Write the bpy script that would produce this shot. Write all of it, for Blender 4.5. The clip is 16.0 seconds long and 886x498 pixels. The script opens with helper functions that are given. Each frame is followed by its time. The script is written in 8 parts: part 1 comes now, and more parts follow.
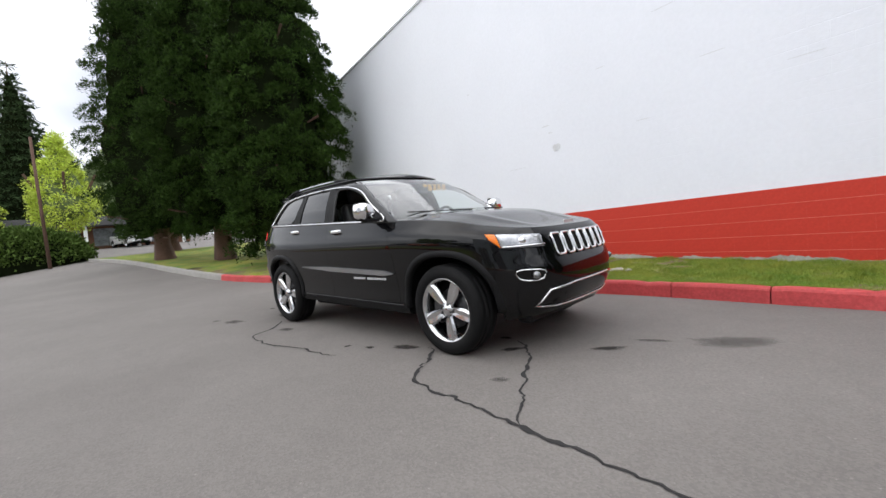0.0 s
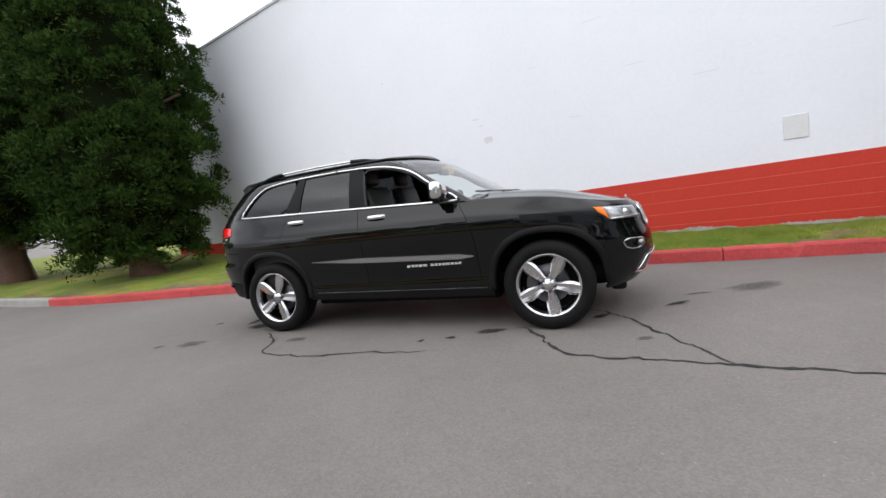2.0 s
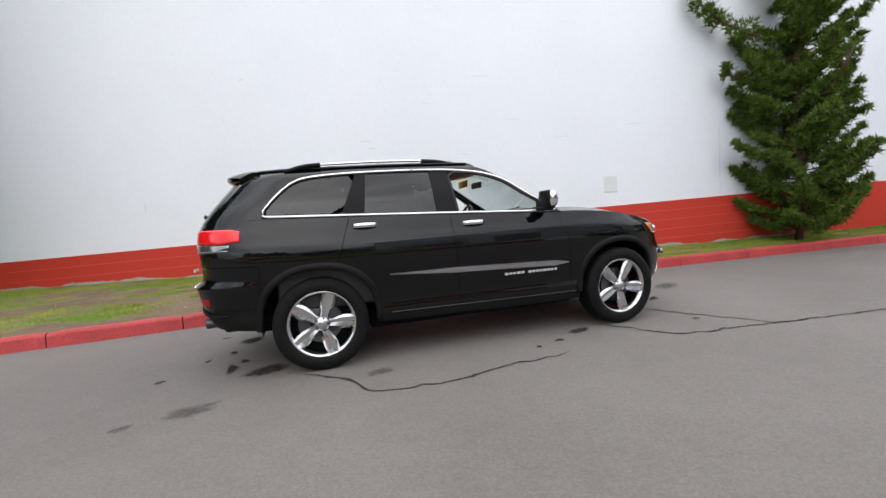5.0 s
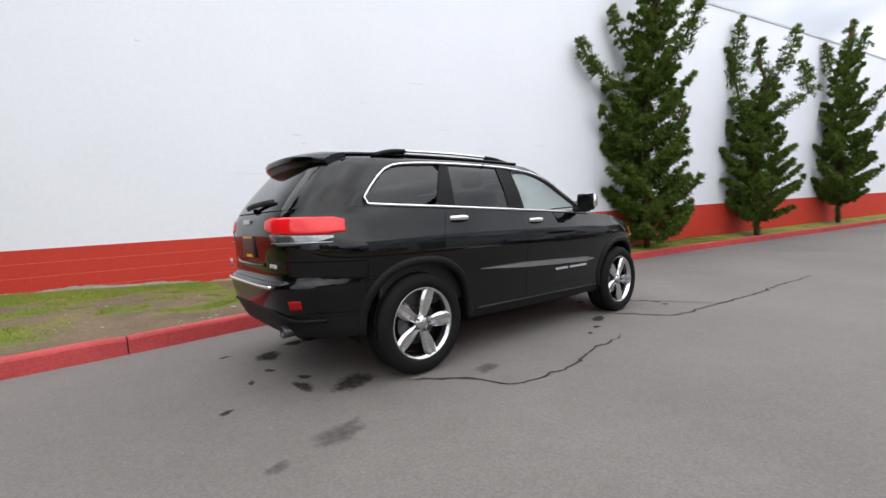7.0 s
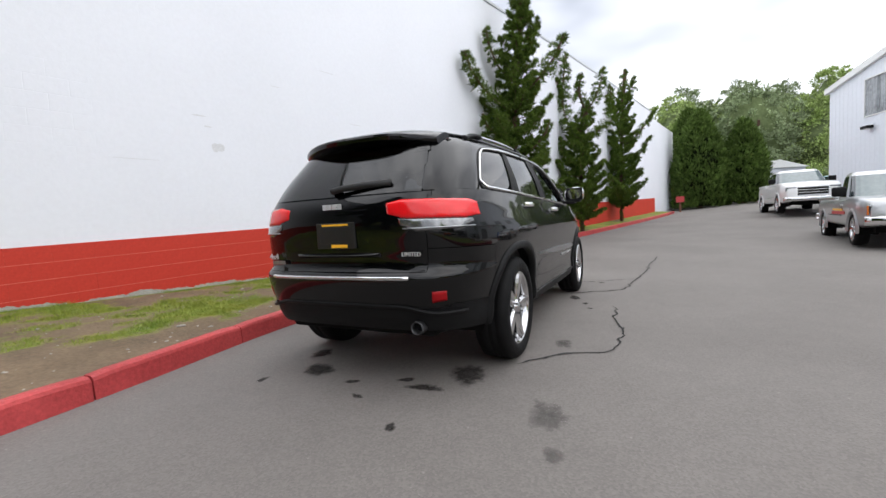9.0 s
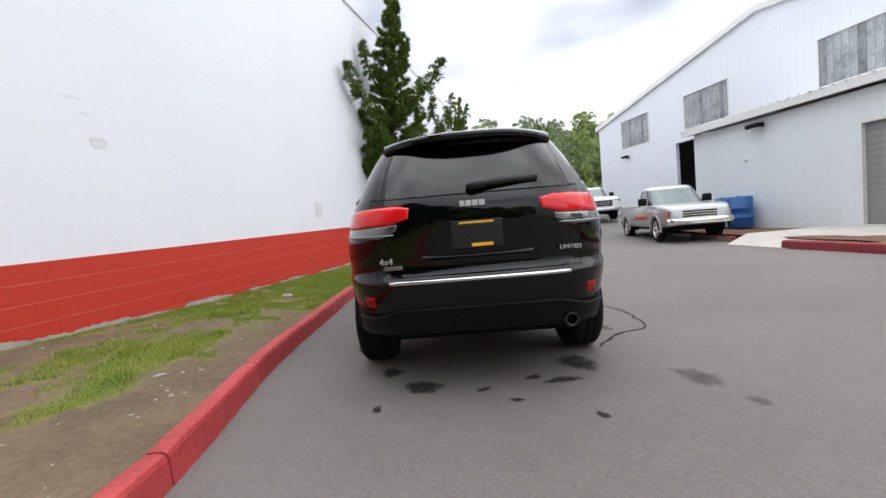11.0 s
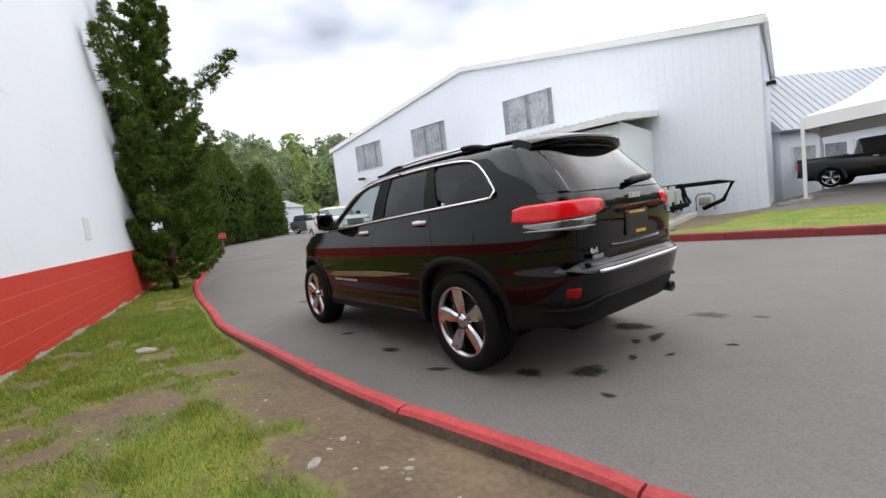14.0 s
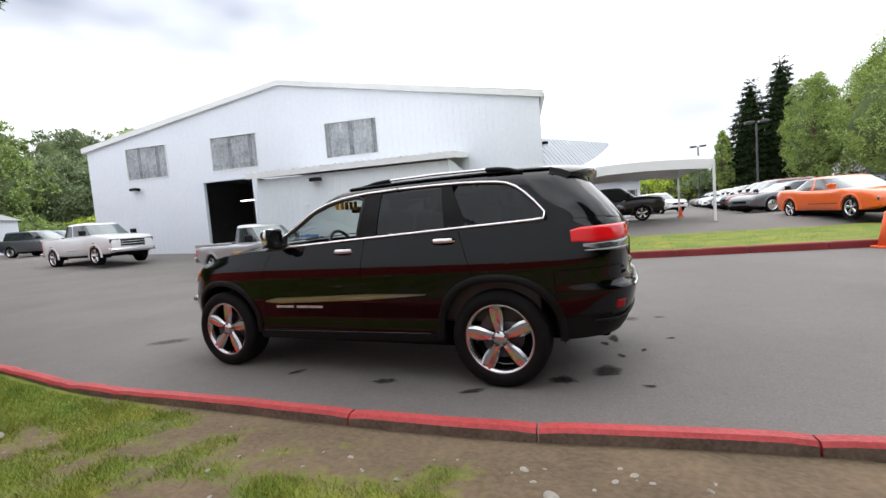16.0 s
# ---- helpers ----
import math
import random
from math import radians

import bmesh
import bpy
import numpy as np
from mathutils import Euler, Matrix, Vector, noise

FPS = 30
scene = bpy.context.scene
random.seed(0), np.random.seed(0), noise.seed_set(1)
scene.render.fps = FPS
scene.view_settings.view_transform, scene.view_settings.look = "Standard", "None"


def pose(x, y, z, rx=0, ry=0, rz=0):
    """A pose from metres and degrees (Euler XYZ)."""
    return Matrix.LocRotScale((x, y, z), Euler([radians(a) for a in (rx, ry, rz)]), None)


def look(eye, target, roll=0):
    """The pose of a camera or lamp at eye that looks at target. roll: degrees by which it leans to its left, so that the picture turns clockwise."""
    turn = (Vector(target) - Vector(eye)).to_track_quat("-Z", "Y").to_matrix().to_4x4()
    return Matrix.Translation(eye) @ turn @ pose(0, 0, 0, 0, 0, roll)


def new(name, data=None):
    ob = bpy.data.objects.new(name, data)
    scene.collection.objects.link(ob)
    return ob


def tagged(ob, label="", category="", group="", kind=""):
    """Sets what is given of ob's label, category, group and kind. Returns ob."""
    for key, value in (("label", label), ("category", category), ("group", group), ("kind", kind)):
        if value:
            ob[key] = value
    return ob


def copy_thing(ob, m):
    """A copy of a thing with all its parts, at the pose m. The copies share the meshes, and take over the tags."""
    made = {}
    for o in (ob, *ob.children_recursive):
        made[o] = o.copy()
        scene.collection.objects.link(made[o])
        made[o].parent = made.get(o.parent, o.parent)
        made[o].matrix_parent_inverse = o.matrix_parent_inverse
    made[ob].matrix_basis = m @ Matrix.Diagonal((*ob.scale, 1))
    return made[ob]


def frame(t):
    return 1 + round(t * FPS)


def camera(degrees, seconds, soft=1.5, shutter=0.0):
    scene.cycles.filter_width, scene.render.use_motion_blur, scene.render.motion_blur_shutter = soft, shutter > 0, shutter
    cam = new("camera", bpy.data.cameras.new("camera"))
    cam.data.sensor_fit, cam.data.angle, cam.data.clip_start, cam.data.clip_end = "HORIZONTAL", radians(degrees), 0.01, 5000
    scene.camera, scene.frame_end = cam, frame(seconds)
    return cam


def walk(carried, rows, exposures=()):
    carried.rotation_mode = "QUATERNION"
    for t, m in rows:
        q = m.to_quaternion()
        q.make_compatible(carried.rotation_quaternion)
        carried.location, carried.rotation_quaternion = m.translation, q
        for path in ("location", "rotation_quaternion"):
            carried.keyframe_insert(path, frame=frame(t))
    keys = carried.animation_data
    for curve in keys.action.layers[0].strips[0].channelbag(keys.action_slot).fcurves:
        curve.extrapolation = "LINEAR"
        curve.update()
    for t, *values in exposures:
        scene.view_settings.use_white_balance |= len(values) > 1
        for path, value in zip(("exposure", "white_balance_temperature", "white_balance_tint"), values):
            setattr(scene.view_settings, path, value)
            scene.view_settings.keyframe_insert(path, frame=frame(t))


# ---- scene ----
cam = camera(93.0, 16.0)
PATH = [
    (0, (3.914, -3.402, 1.126), (2.522, -1.972, 0.998), -5.4),
    (0.5, (3.502, -3.753, 1.11), (2.316, -2.155, 0.915), -6.8),
    (1, (2.982, -4.033, 1.143), (1.905, -2.36, 0.942), -6.0),
    (1.5, (2.487, -4.295, 1.152), (1.659, -2.484, 0.967), -6.9),
    (2, (1.931, -4.466, 1.17), (1.211, -2.612, 0.96), -7.1),
    (2.5, (1.394, -4.64, 1.169), (0.906, -2.713, 0.948), -7.2),
    (3, (0.822, -4.717, 1.182), (0.454, -2.767, 0.933), -7.0),
    (3.5, (0.265, -4.725, 1.196), (0.081, -2.738, 1.059), -3.0),
    (4, (-0.328, -4.7, 1.194), (-0.24, -2.711, 1.005), -3.0),
    (4.5, (-0.875, -4.586, 1.208), (-0.634, -2.608, 1.044), -3.0),
    (5, (-1.424, -4.452, 1.193), (-0.864, -2.538, 1.041), -3.8),
    (5.2, (-1.581, -4.377, 1.239), (-0.987, -2.475, 1.066), -5.5),
    (7.3, (-3.541, -3.196, 1.1), (-2.206, -1.712, 0.968), -3.2),
    (7.5, (-3.669, -3.025, 1.078), (-2.308, -1.567, 0.936), -4.4),
    (8, (-3.95, -2.636, 1.08), (-2.476, -1.288, 0.968), -2.7),
    (8.2, (-4.093, -2.492, 1.075), (-2.53, -1.25, 0.954), -3.2),
    (10.3, (-4.9, -0.56, 1.089), (-2.941, -0.163, 1.013), -2.2),
    (10.5, (-4.934, -0.364, 1.081), (-2.956, -0.079, 1.002), -3.4),
    (11, (-4.954, 0.126, 1.074), (-2.958, 0.189, 0.96), -4.8),
    (11.5, (-4.899, 0.607, 1.079), (-2.91, 0.418, 1.0), -3.7),
    (12, (-4.887, 1.122, 1.096), (-2.954, 0.611, 1.031), -3.7),
    (12.5, (-4.683, 1.622, 1.101), (-2.811, 0.926, 0.988), -4.3),
    (13, (-4.459, 2.072, 1.146), (-2.644, 1.241, 1.026), -4.4),
    (13.5, (-4.273, 2.537, 1.197), (-2.592, 1.464, 1.058), -3.8),
    (14, (-3.907, 2.902, 1.203), (-2.331, 1.681, 1.047), -6.8),
    (14.5, (-3.569, 3.275, 1.211), (-2.197, 1.823, 1.114), -4.9),
    (15, (-3.205, 3.566, 1.264), (-1.977, 1.992, 1.151), -5.3),
    (15.5, (-2.78, 3.777, 1.317), (-1.727, 2.081, 1.202), -3.7),
    (16, (-2.352, 3.987, 1.33), (-1.572, 2.15, 1.194), -4.6),
]
walk(cam, [(t, look(eye, target, roll)) for t, eye, target, roll in PATH])

# ---- world and sun ----
world = bpy.data.worlds.new("overcast_sky")
scene.world = world
world.use_nodes = True
wn, wl = world.node_tree.nodes, world.node_tree.links
wn.clear()
w_out = wn.new("ShaderNodeOutputWorld")
w_bg = wn.new("ShaderNodeBackground")
w_sky = wn.new("ShaderNodeTexSky")
w_sky.sky_type, w_sky.sun_disc = "NISHITA", False
w_sky.sun_elevation, w_sky.sun_rotation = radians(52), radians(200)
w_sky.air_density, w_sky.dust_density = 1.0, 2.0
w_scale = wn.new("ShaderNodeVectorMath")
w_scale.operation = "SCALE"
w_scale.inputs["Scale"].default_value = 0.10
w_tc = wn.new("ShaderNodeTexCoord")
w_map = wn.new("ShaderNodeMapping")
w_map.inputs["Scale"].default_value = (1.0, 1.0, 2.2)
w_noise = wn.new("ShaderNodeTexNoise")
w_noise.inputs["Scale"].default_value, w_noise.inputs["Detail"].default_value = 1.5, 3.5
w_noise.inputs["Roughness"].default_value = 0.55
w_ramp = wn.new("ShaderNodeValToRGB")
w_ramp.color_ramp.elements[0].position, w_ramp.color_ramp.elements[0].color = 0.29, (0.23, 0.25, 0.30, 1)
w_ramp.color_ramp.elements[1].position, w_ramp.color_ramp.elements[1].color = 0.63, (1.12, 1.13, 1.16, 1)
w_mix = wn.new("ShaderNodeMix")
w_mix.data_type = "RGBA"
w_mix.inputs["Factor"].default_value = 0.88
wl.new(w_sky.outputs[0], w_scale.inputs[0])
wl.new(w_tc.outputs["Generated"], w_map.inputs[0])
wl.new(w_map.outputs[0], w_noise.inputs[0])
wl.new(w_noise.outputs[0], w_ramp.inputs[0])
wl.new(w_scale.outputs[0], w_mix.inputs["A"])
wl.new(w_ramp.outputs[0], w_mix.inputs["B"])
w_sep, w_high = wn.new("ShaderNodeSeparateXYZ"), wn.new("ShaderNodeMapRange")
w_high.inputs["From Min"].default_value, w_high.inputs["From Max"].default_value = 0.0, 1.0
w_high.inputs["To Min"].default_value, w_high.inputs["To Max"].default_value = 0.90, 1.55
wl.new(w_tc.outputs["Generated"], w_sep.inputs[0])
wl.new(w_sep.outputs["Z"], w_high.inputs[0])
wl.new(w_high.outputs[0], w_bg.inputs[1])
wl.new(w_mix.outputs["Result"], w_bg.inputs[0])
wl.new(w_bg.outputs[0], w_out.inputs[0])
sun_data = bpy.data.lights.new("sun", "SUN")
sun_data.energy, sun_data.angle, sun_data.color = 0.5, radians(120), (1.0, 0.97, 0.92)
sun = new("sun", sun_data)
sun.matrix_world = look((6, -20, 40), (0, 0, 0))
scene.view_settings.exposure = 0.92

# ---- materials ----
def mat(name, color, rough=0.6, metal=0.0, vary=0.25, scale=4.0, fine=60.0, bump=0.0, bump_scale=120.0, coat=0.0, spec=0.5, second=None, island=0.0):
    """A surface with two scales of variation: broad patches and fine grain."""
    m = bpy.data.materials.new(name)
    m.use_nodes = True
    n, l = m.node_tree.nodes, m.node_tree.links
    b = n["Principled BSDF"]
    b.inputs["Roughness"].default_value, b.inputs["Metallic"].default_value = rough, metal
    b.inputs["Coat Weight"].default_value, b.inputs["Coat Roughness"].default_value = coat, 0.03
    b.inputs["Specular IOR Level"].default_value = spec
    tc = n.new("ShaderNodeTexCoord")
    big, small = n.new("ShaderNodeTexNoise"), n.new("ShaderNodeTexNoise")
    big.inputs["Scale"].default_value, big.inputs["Detail"].default_value = scale, 5.0
    small.inputs["Scale"].default_value, small.inputs["Detail"].default_value = fine, 3.0
    l.new(tc.outputs["Object"], big.inputs[0]), l.new(tc.outputs["Object"], small.inputs[0])
    r = n.new("ShaderNodeMapRange")
    add = n.new("ShaderNodeMath")
    add.operation = "ADD"
    l.new(big.outputs[0], add.inputs[0]), l.new(small.outputs[0], add.inputs[1])
    l.new(add.outputs[0], r.inputs[0])
    r.inputs["From Min"].default_value, r.inputs["From Max"].default_value = 0.6, 1.4
    mix = n.new("ShaderNodeMix")
    mix.data_type = "RGBA"
    a = second or tuple(c * (1 - vary) for c in color)
    mix.inputs["A"].default_value = (*a, 1)
    mix.inputs["B"].default_value = (*(color if second else tuple(min(1, c * (1 + vary)) for c in color)), 1)
    l.new(r.outputs[0], mix.inputs["Factor"])
    out = mix.outputs["Result"]
    if island:
        info = n.new("ShaderNodeNewGeometry")
        k = n.new("ShaderNodeMapRange")
        k.inputs["To Min"].default_value, k.inputs["To Max"].default_value = 1 - island, 1 + island
        l.new(info.outputs["Random Per Island"], k.inputs[0])
        mul = n.new("ShaderNodeVectorMath")
        mul.operation = "SCALE"
        l.new(out, mul.inputs[0]), l.new(k.outputs[0], mul.inputs["Scale"])
        out = mul.outputs[0]
    l.new(out, b.inputs["Base Color"])
    if bump:
        bn = n.new("ShaderNodeTexNoise")
        bn.inputs["Scale"].default_value, bn.inputs["Detail"].default_value = bump_scale, 4.0
        l.new(tc.outputs["Object"], bn.inputs[0])
        bp = n.new("ShaderNodeBump")
        bp.inputs["Strength"].default_value, bp.inputs["Distance"].default_value = bump, 0.01
        l.new(bn.outputs[0], bp.inputs["Height"]), l.new(bp.outputs[0], b.inputs["Normal"])
    return m


def asphalt(name, dark, pale):
    """Worn asphalt: broad wear, mottling, stone grains and a few pale specks."""
    m = bpy.data.materials.new(name)
    m.use_nodes = True
    n, l = m.node_tree.nodes, m.node_tree.links
    b = n["Principled BSDF"]
    b.inputs["Roughness"].default_value = 0.82
    tc = n.new("ShaderNodeTexCoord")

    def layer(kind, scale, detail=3.0):
        k = n.new(kind)
        k.inputs["Scale"].default_value = scale
        if kind == "ShaderNodeTexNoise":
            k.inputs["Detail"].default_value = detail
        l.new(tc.outputs["Object"], k.inputs["Vector"])
        return k

    def span(sock, a, c, lo, hi):
        r = n.new("ShaderNodeMapRange")
        r.inputs["From Min"].default_value, r.inputs["From Max"].default_value = a, c
        r.inputs["To Min"].default_value, r.inputs["To Max"].default_value = lo, hi
        l.new(sock, r.inputs[0])
        return r.outputs[0]

    def times(p, q):
        k = n.new("ShaderNodeMath")
        k.operation = "MULTIPLY"
        l.new(p, k.inputs[0]), l.new(q, k.inputs[1])
        return k.outputs[0]

    broad = layer("ShaderNodeTexNoise", 0.45, 6.0)
    mid = layer("ShaderNodeTexNoise", 5.0, 5.0)
    grain = layer("ShaderNodeTexVoronoi", 95.0)
    sep = n.new("ShaderNodeSeparateColor")
    l.new(grain.outputs["Color"], sep.inputs[0])
    speck = layer("ShaderNodeTexNoise", 38.0, 2.0)
    mix = n.new("ShaderNodeMix")
    mix.data_type = "RGBA"
    mix.inputs["A"].default_value, mix.inputs["B"].default_value = (*dark, 1), (*pale, 1)
    l.new(span(broad.outputs[0], 0.3, 0.7, 0.0, 1.0), mix.inputs["Factor"])
    k = times(span(mid.outputs[0], 0.3, 0.7, 0.955, 1.035), span(sep.outputs[0], 0.0, 1.0, 0.87, 1.13))
    k = times(k, span(speck.outputs[0], 0.69, 0.78, 1.0, 1.5))
    sc = n.new("ShaderNodeVectorMath")
    sc.operation = "SCALE"
    l.new(mix.outputs["Result"], sc.inputs[0]), l.new(k, sc.inputs["Scale"])
    l.new(sc.outputs[0], b.inputs["Base Color"])
    bp = n.new("ShaderNodeBump")
    bp.inputs["Strength"].default_value, bp.inputs["Distance"].default_value = 0.35, 0.004
    l.new(grain.outputs["Distance"], bp.inputs["Height"]), l.new(bp.outputs[0], b.inputs["Normal"])
    return m


M_ASPHALT = asphalt("worn_asphalt", (0.134, 0.122, 0.112), (0.170, 0.156, 0.144))
M_WHITE = mat("painted_block_white", (0.79, 0.81, 0.865), 0.6, vary=0.03, scale=0.7, fine=18, bump=0.12, bump_scale=35)
# faint block joints under the white paint, showing only here and there
_n, _l = M_WHITE.node_tree.nodes, M_WHITE.node_tree.links
_tc, _sx, _cb, _br, _nz, _rm, _mu, _bp = (_n.new("ShaderNode" + k) for k in ("TexCoord", "SeparateXYZ", "CombineXYZ", "TexBrick", "TexNoise", "MapRange", "Math", "Bump"))
_l.new(_tc.outputs["Object"], _sx.inputs[0]), _l.new(_sx.outputs["X"], _cb.inputs["X"]), _l.new(_sx.outputs["Z"], _cb.inputs["Y"]), _l.new(_cb.outputs[0], _br.inputs["Vector"])
_br.inputs["Scale"].default_value, _br.inputs["Brick Width"].default_value, _br.inputs["Row Height"].default_value = 1.0, 0.4, 0.2
_br.inputs["Mortar Size"].default_value, _br.inputs["Mortar Smooth"].default_value = 0.006, 0.6
_nz.inputs["Scale"].default_value, _nz.inputs["Detail"].default_value = 0.9, 4.0
_l.new(_tc.outputs["Object"], _nz.inputs[0]), _l.new(_nz.outputs[0], _rm.inputs[0])
_rm.inputs["From Min"].default_value, _rm.inputs["From Max"].default_value = 0.48, 0.68
_mu.operation = "MULTIPLY"
_l.new(_br.outputs["Fac"], _mu.inputs[0]), _l.new(_rm.outputs[0], _mu.inputs[1]), _l.new(_mu.outputs[0], _bp.inputs["Height"])
_bp.invert = True
_bp.inputs["Strength"].default_value, _bp.inputs["Distance"].default_value = 0.35, 0.004
_old = _n["Principled BSDF"].inputs["Normal"].links[0].from_socket
_l.new(_old, _bp.inputs["Normal"]), _l.new(_bp.outputs[0], _n["Principled BSDF"].inputs["Normal"])
M_RED = mat("painted_block_red", (0.54, 0.046, 0.028), 0.6, spec=0.25, vary=0.12, scale=1.5, fine=40, bump=0.15, bump_scale=60)
M_MORTAR = mat("red_painted_joint", (0.62, 0.15, 0.11), 0.7, vary=0.25, scale=3, fine=30)
M_PEEL = mat("bare_block_under_peeled_paint", (0.36, 0.36, 0.32), 0.85, vary=0.3, scale=6, fine=50, bump=0.3, bump_scale=60)
M_KERB = mat("kerb_red_paint", (0.56, 0.066, 0.066), 0.6, scale=2.2, fine=38, bump=0.4, bump_scale=70, second=(0.30, 0.026, 0.028))
M_KERBGREY = mat("kerb_concrete", (0.30, 0.29, 0.27), 0.85, vary=0.2, scale=4, fine=70, bump=0.3, bump_scale=90)
M_LAWNBLADE = mat("bright_lawn_blade", (0.17, 0.29, 0.03), 0.7, vary=0.25, scale=0.8, fine=20, island=0.3)
M_GRASS = mat("grass_blade", (0.285, 0.285, 0.034), 0.7, scale=1.1, fine=9, island=0.35, second=(0.125, 0.235, 0.022))
M_STONE = mat("pale_stone", (0.33, 0.31, 0.27), 0.85, vary=0.3, scale=6, fine=60, bump=0.3, bump_scale=60)
M_COPING = mat("grey_coping", (0.52, 0.54, 0.57), 0.5, vary=0.1, scale=2, fine=20)
M_KERBDARK = mat("dark_red_kerb_paint", (0.22, 0.022, 0.025), 0.6, vary=0.3, scale=3, fine=40, bump=0.3, bump_scale=60)
M_KERBBACK = mat("dirty_kerb_concrete", (0.17, 0.135, 0.105), 0.9, vary=0.45, scale=5, fine=40, bump=0.5, bump_scale=50)
M_BARK = mat("brown_bark", (0.16, 0.075, 0.045), 0.95, vary=0.35, scale=2, fine=30, bump=0.8, bump_scale=45)
M_CONCRETE = mat("pale_concrete", (0.48, 0.45, 0.41), 0.85, vary=0.1, scale=1.5, fine=40, bump=0.2, bump_scale=80)
M_CRACK = mat("crack_shadow", (0.018, 0.017, 0.017), 0.95, vary=0.3, scale=8, fine=80)
M_OIL = mat("oil_soaked_asphalt", (0.036, 0.033, 0.031), 0.9, spec=0.1, vary=0.5, scale=7, fine=70, bump=0.3, bump_scale=160)
M_DAMP = mat("damp_asphalt", (0.102, 0.095, 0.089), 0.85, spec=0.2, vary=0.3, scale=6, fine=90, bump=0.3, bump_scale=160)
M_VENT = mat("vent_paint", (0.69, 0.70, 0.71), 0.5, vary=0.06, scale=8, fine=60)
M_SCAR = mat("rubbed_wall", (0.68, 0.69, 0.715), 0.8, vary=0.14, scale=9, fine=50)
M_TRIM = mat("pale_metal_trim", (0.72, 0.73, 0.72), 0.45, vary=0.06, scale=1.5, fine=20)
M_SKYLIGHT = mat("corrugated_plastic_panel", (0.33, 0.35, 0.37), 0.4, vary=0.55, scale=1.3, fine=7)
M_SKYDARK = mat("dirty_dark_panel", (0.20, 0.215, 0.23), 0.35, vary=0.6, scale=1.4, fine=7)
M_DARKROOM = mat("dark_bay_lining_and_roof", (0.07, 0.07, 0.072), 0.8, vary=0.3, scale=1, fine=10)
M_DOORGREY = mat("grey_roller_door", (0.24, 0.24, 0.245), 0.5, vary=0.05, scale=1, fine=20)
M_WINGROOF = mat("grey_blue_metal_roof", (0.40, 0.43, 0.46), 0.5, vary=0.06, scale=0.6, fine=8)
M_ACBODY = mat("weathered_unit_metal", (0.46, 0.46, 0.43), 0.55, vary=0.15, scale=4, fine=40)
M_BLUE = mat("blue_plastic", (0.012, 0.09, 0.30), 0.4, vary=0.12, scale=5, fine=60)
M_CANVAS = mat("white_canvas", (0.76, 0.76, 0.78), 0.7, vary=0.02, scale=1, fine=20)
M_STRIPLIGHT = bpy.data.materials.new("strip_light")
M_STRIPLIGHT.use_nodes = True
M_STRIPLIGHT.node_tree.nodes["Principled BSDF"].inputs["Emission Color"].default_value = (1, 0.97, 0.9, 1)
M_STRIPLIGHT.node_tree.nodes["Principled BSDF"].inputs["Emission Strength"].default_value = 4.0
# soil with grass by the mesh's own share of grass
M_SOIL = mat("grass_and_soil", (0.145, 0.103, 0.062), 0.95, vary=0.4, scale=2.5, fine=30, bump=0.8, bump_scale=40)
_n, _l = M_SOIL.node_tree.nodes, M_SOIL.node_tree.links
_b = _n["Principled BSDF"]
_soil = _b.inputs["Base Color"].links[0].from_socket
_at, _rm, _nz, _ad, _mx, _gm = _n.new("ShaderNodeAttribute"), _n.new("ShaderNodeMapRange"), _n.new("ShaderNodeTexNoise"), _n.new("ShaderNodeMath"), _n.new("ShaderNodeMix"), _n.new("ShaderNodeMix")
_at.attribute_name = "grass"
_nz.inputs["Scale"].default_value, _nz.inputs["Detail"].default_value = 14, 6
_tc = _n.new("ShaderNodeTexCoord")
_l.new(_tc.outputs["Object"], _nz.inputs[0])
_ad.operation = "ADD"
_l.new(_at.outputs["Fac"], _ad.inputs[0]), _l.new(_nz.outputs[0], _ad.inputs[1]), _l.new(_ad.outputs[0], _rm.inputs[0])
_rm.inputs["From Min"].default_value, _rm.inputs["From Max"].default_value = 0.56, 0.98
_gm.data_type = _mx.data_type = "RGBA"
_gm.inputs["A"].default_value, _gm.inputs["B"].default_value = (0.105, 0.180, 0.018, 1), (0.235, 0.230, 0.032, 1)
_n2 = _n.new("ShaderNodeTexNoise")
_n2.inputs["Scale"].default_value, _n2.inputs["Detail"].default_value = 1.6, 6
_r2 = _n.new("ShaderNodeMapRange")
_r2.inputs["From Min"].default_value, _r2.inputs["From Max"].default_value = 0.35, 0.65
_l.new(_tc.outputs["Object"], _n2.inputs[0]), _l.new(_n2.outputs[0], _r2.inputs[0]), _l.new(_r2.outputs[0], _gm.inputs["Factor"])
_l.new(_rm.outputs[0], _mx.inputs["Factor"]), _l.new(_soil, _mx.inputs["A"]), _l.new(_gm.outputs["Result"], _mx.inputs["B"])
_l.new(_mx.outputs["Result"], _b.inputs["Base Color"])
M_METAL = mat("white_metal_cladding", (0.72, 0.755, 0.81), 0.5, vary=0.05, scale=0.4, fine=6)


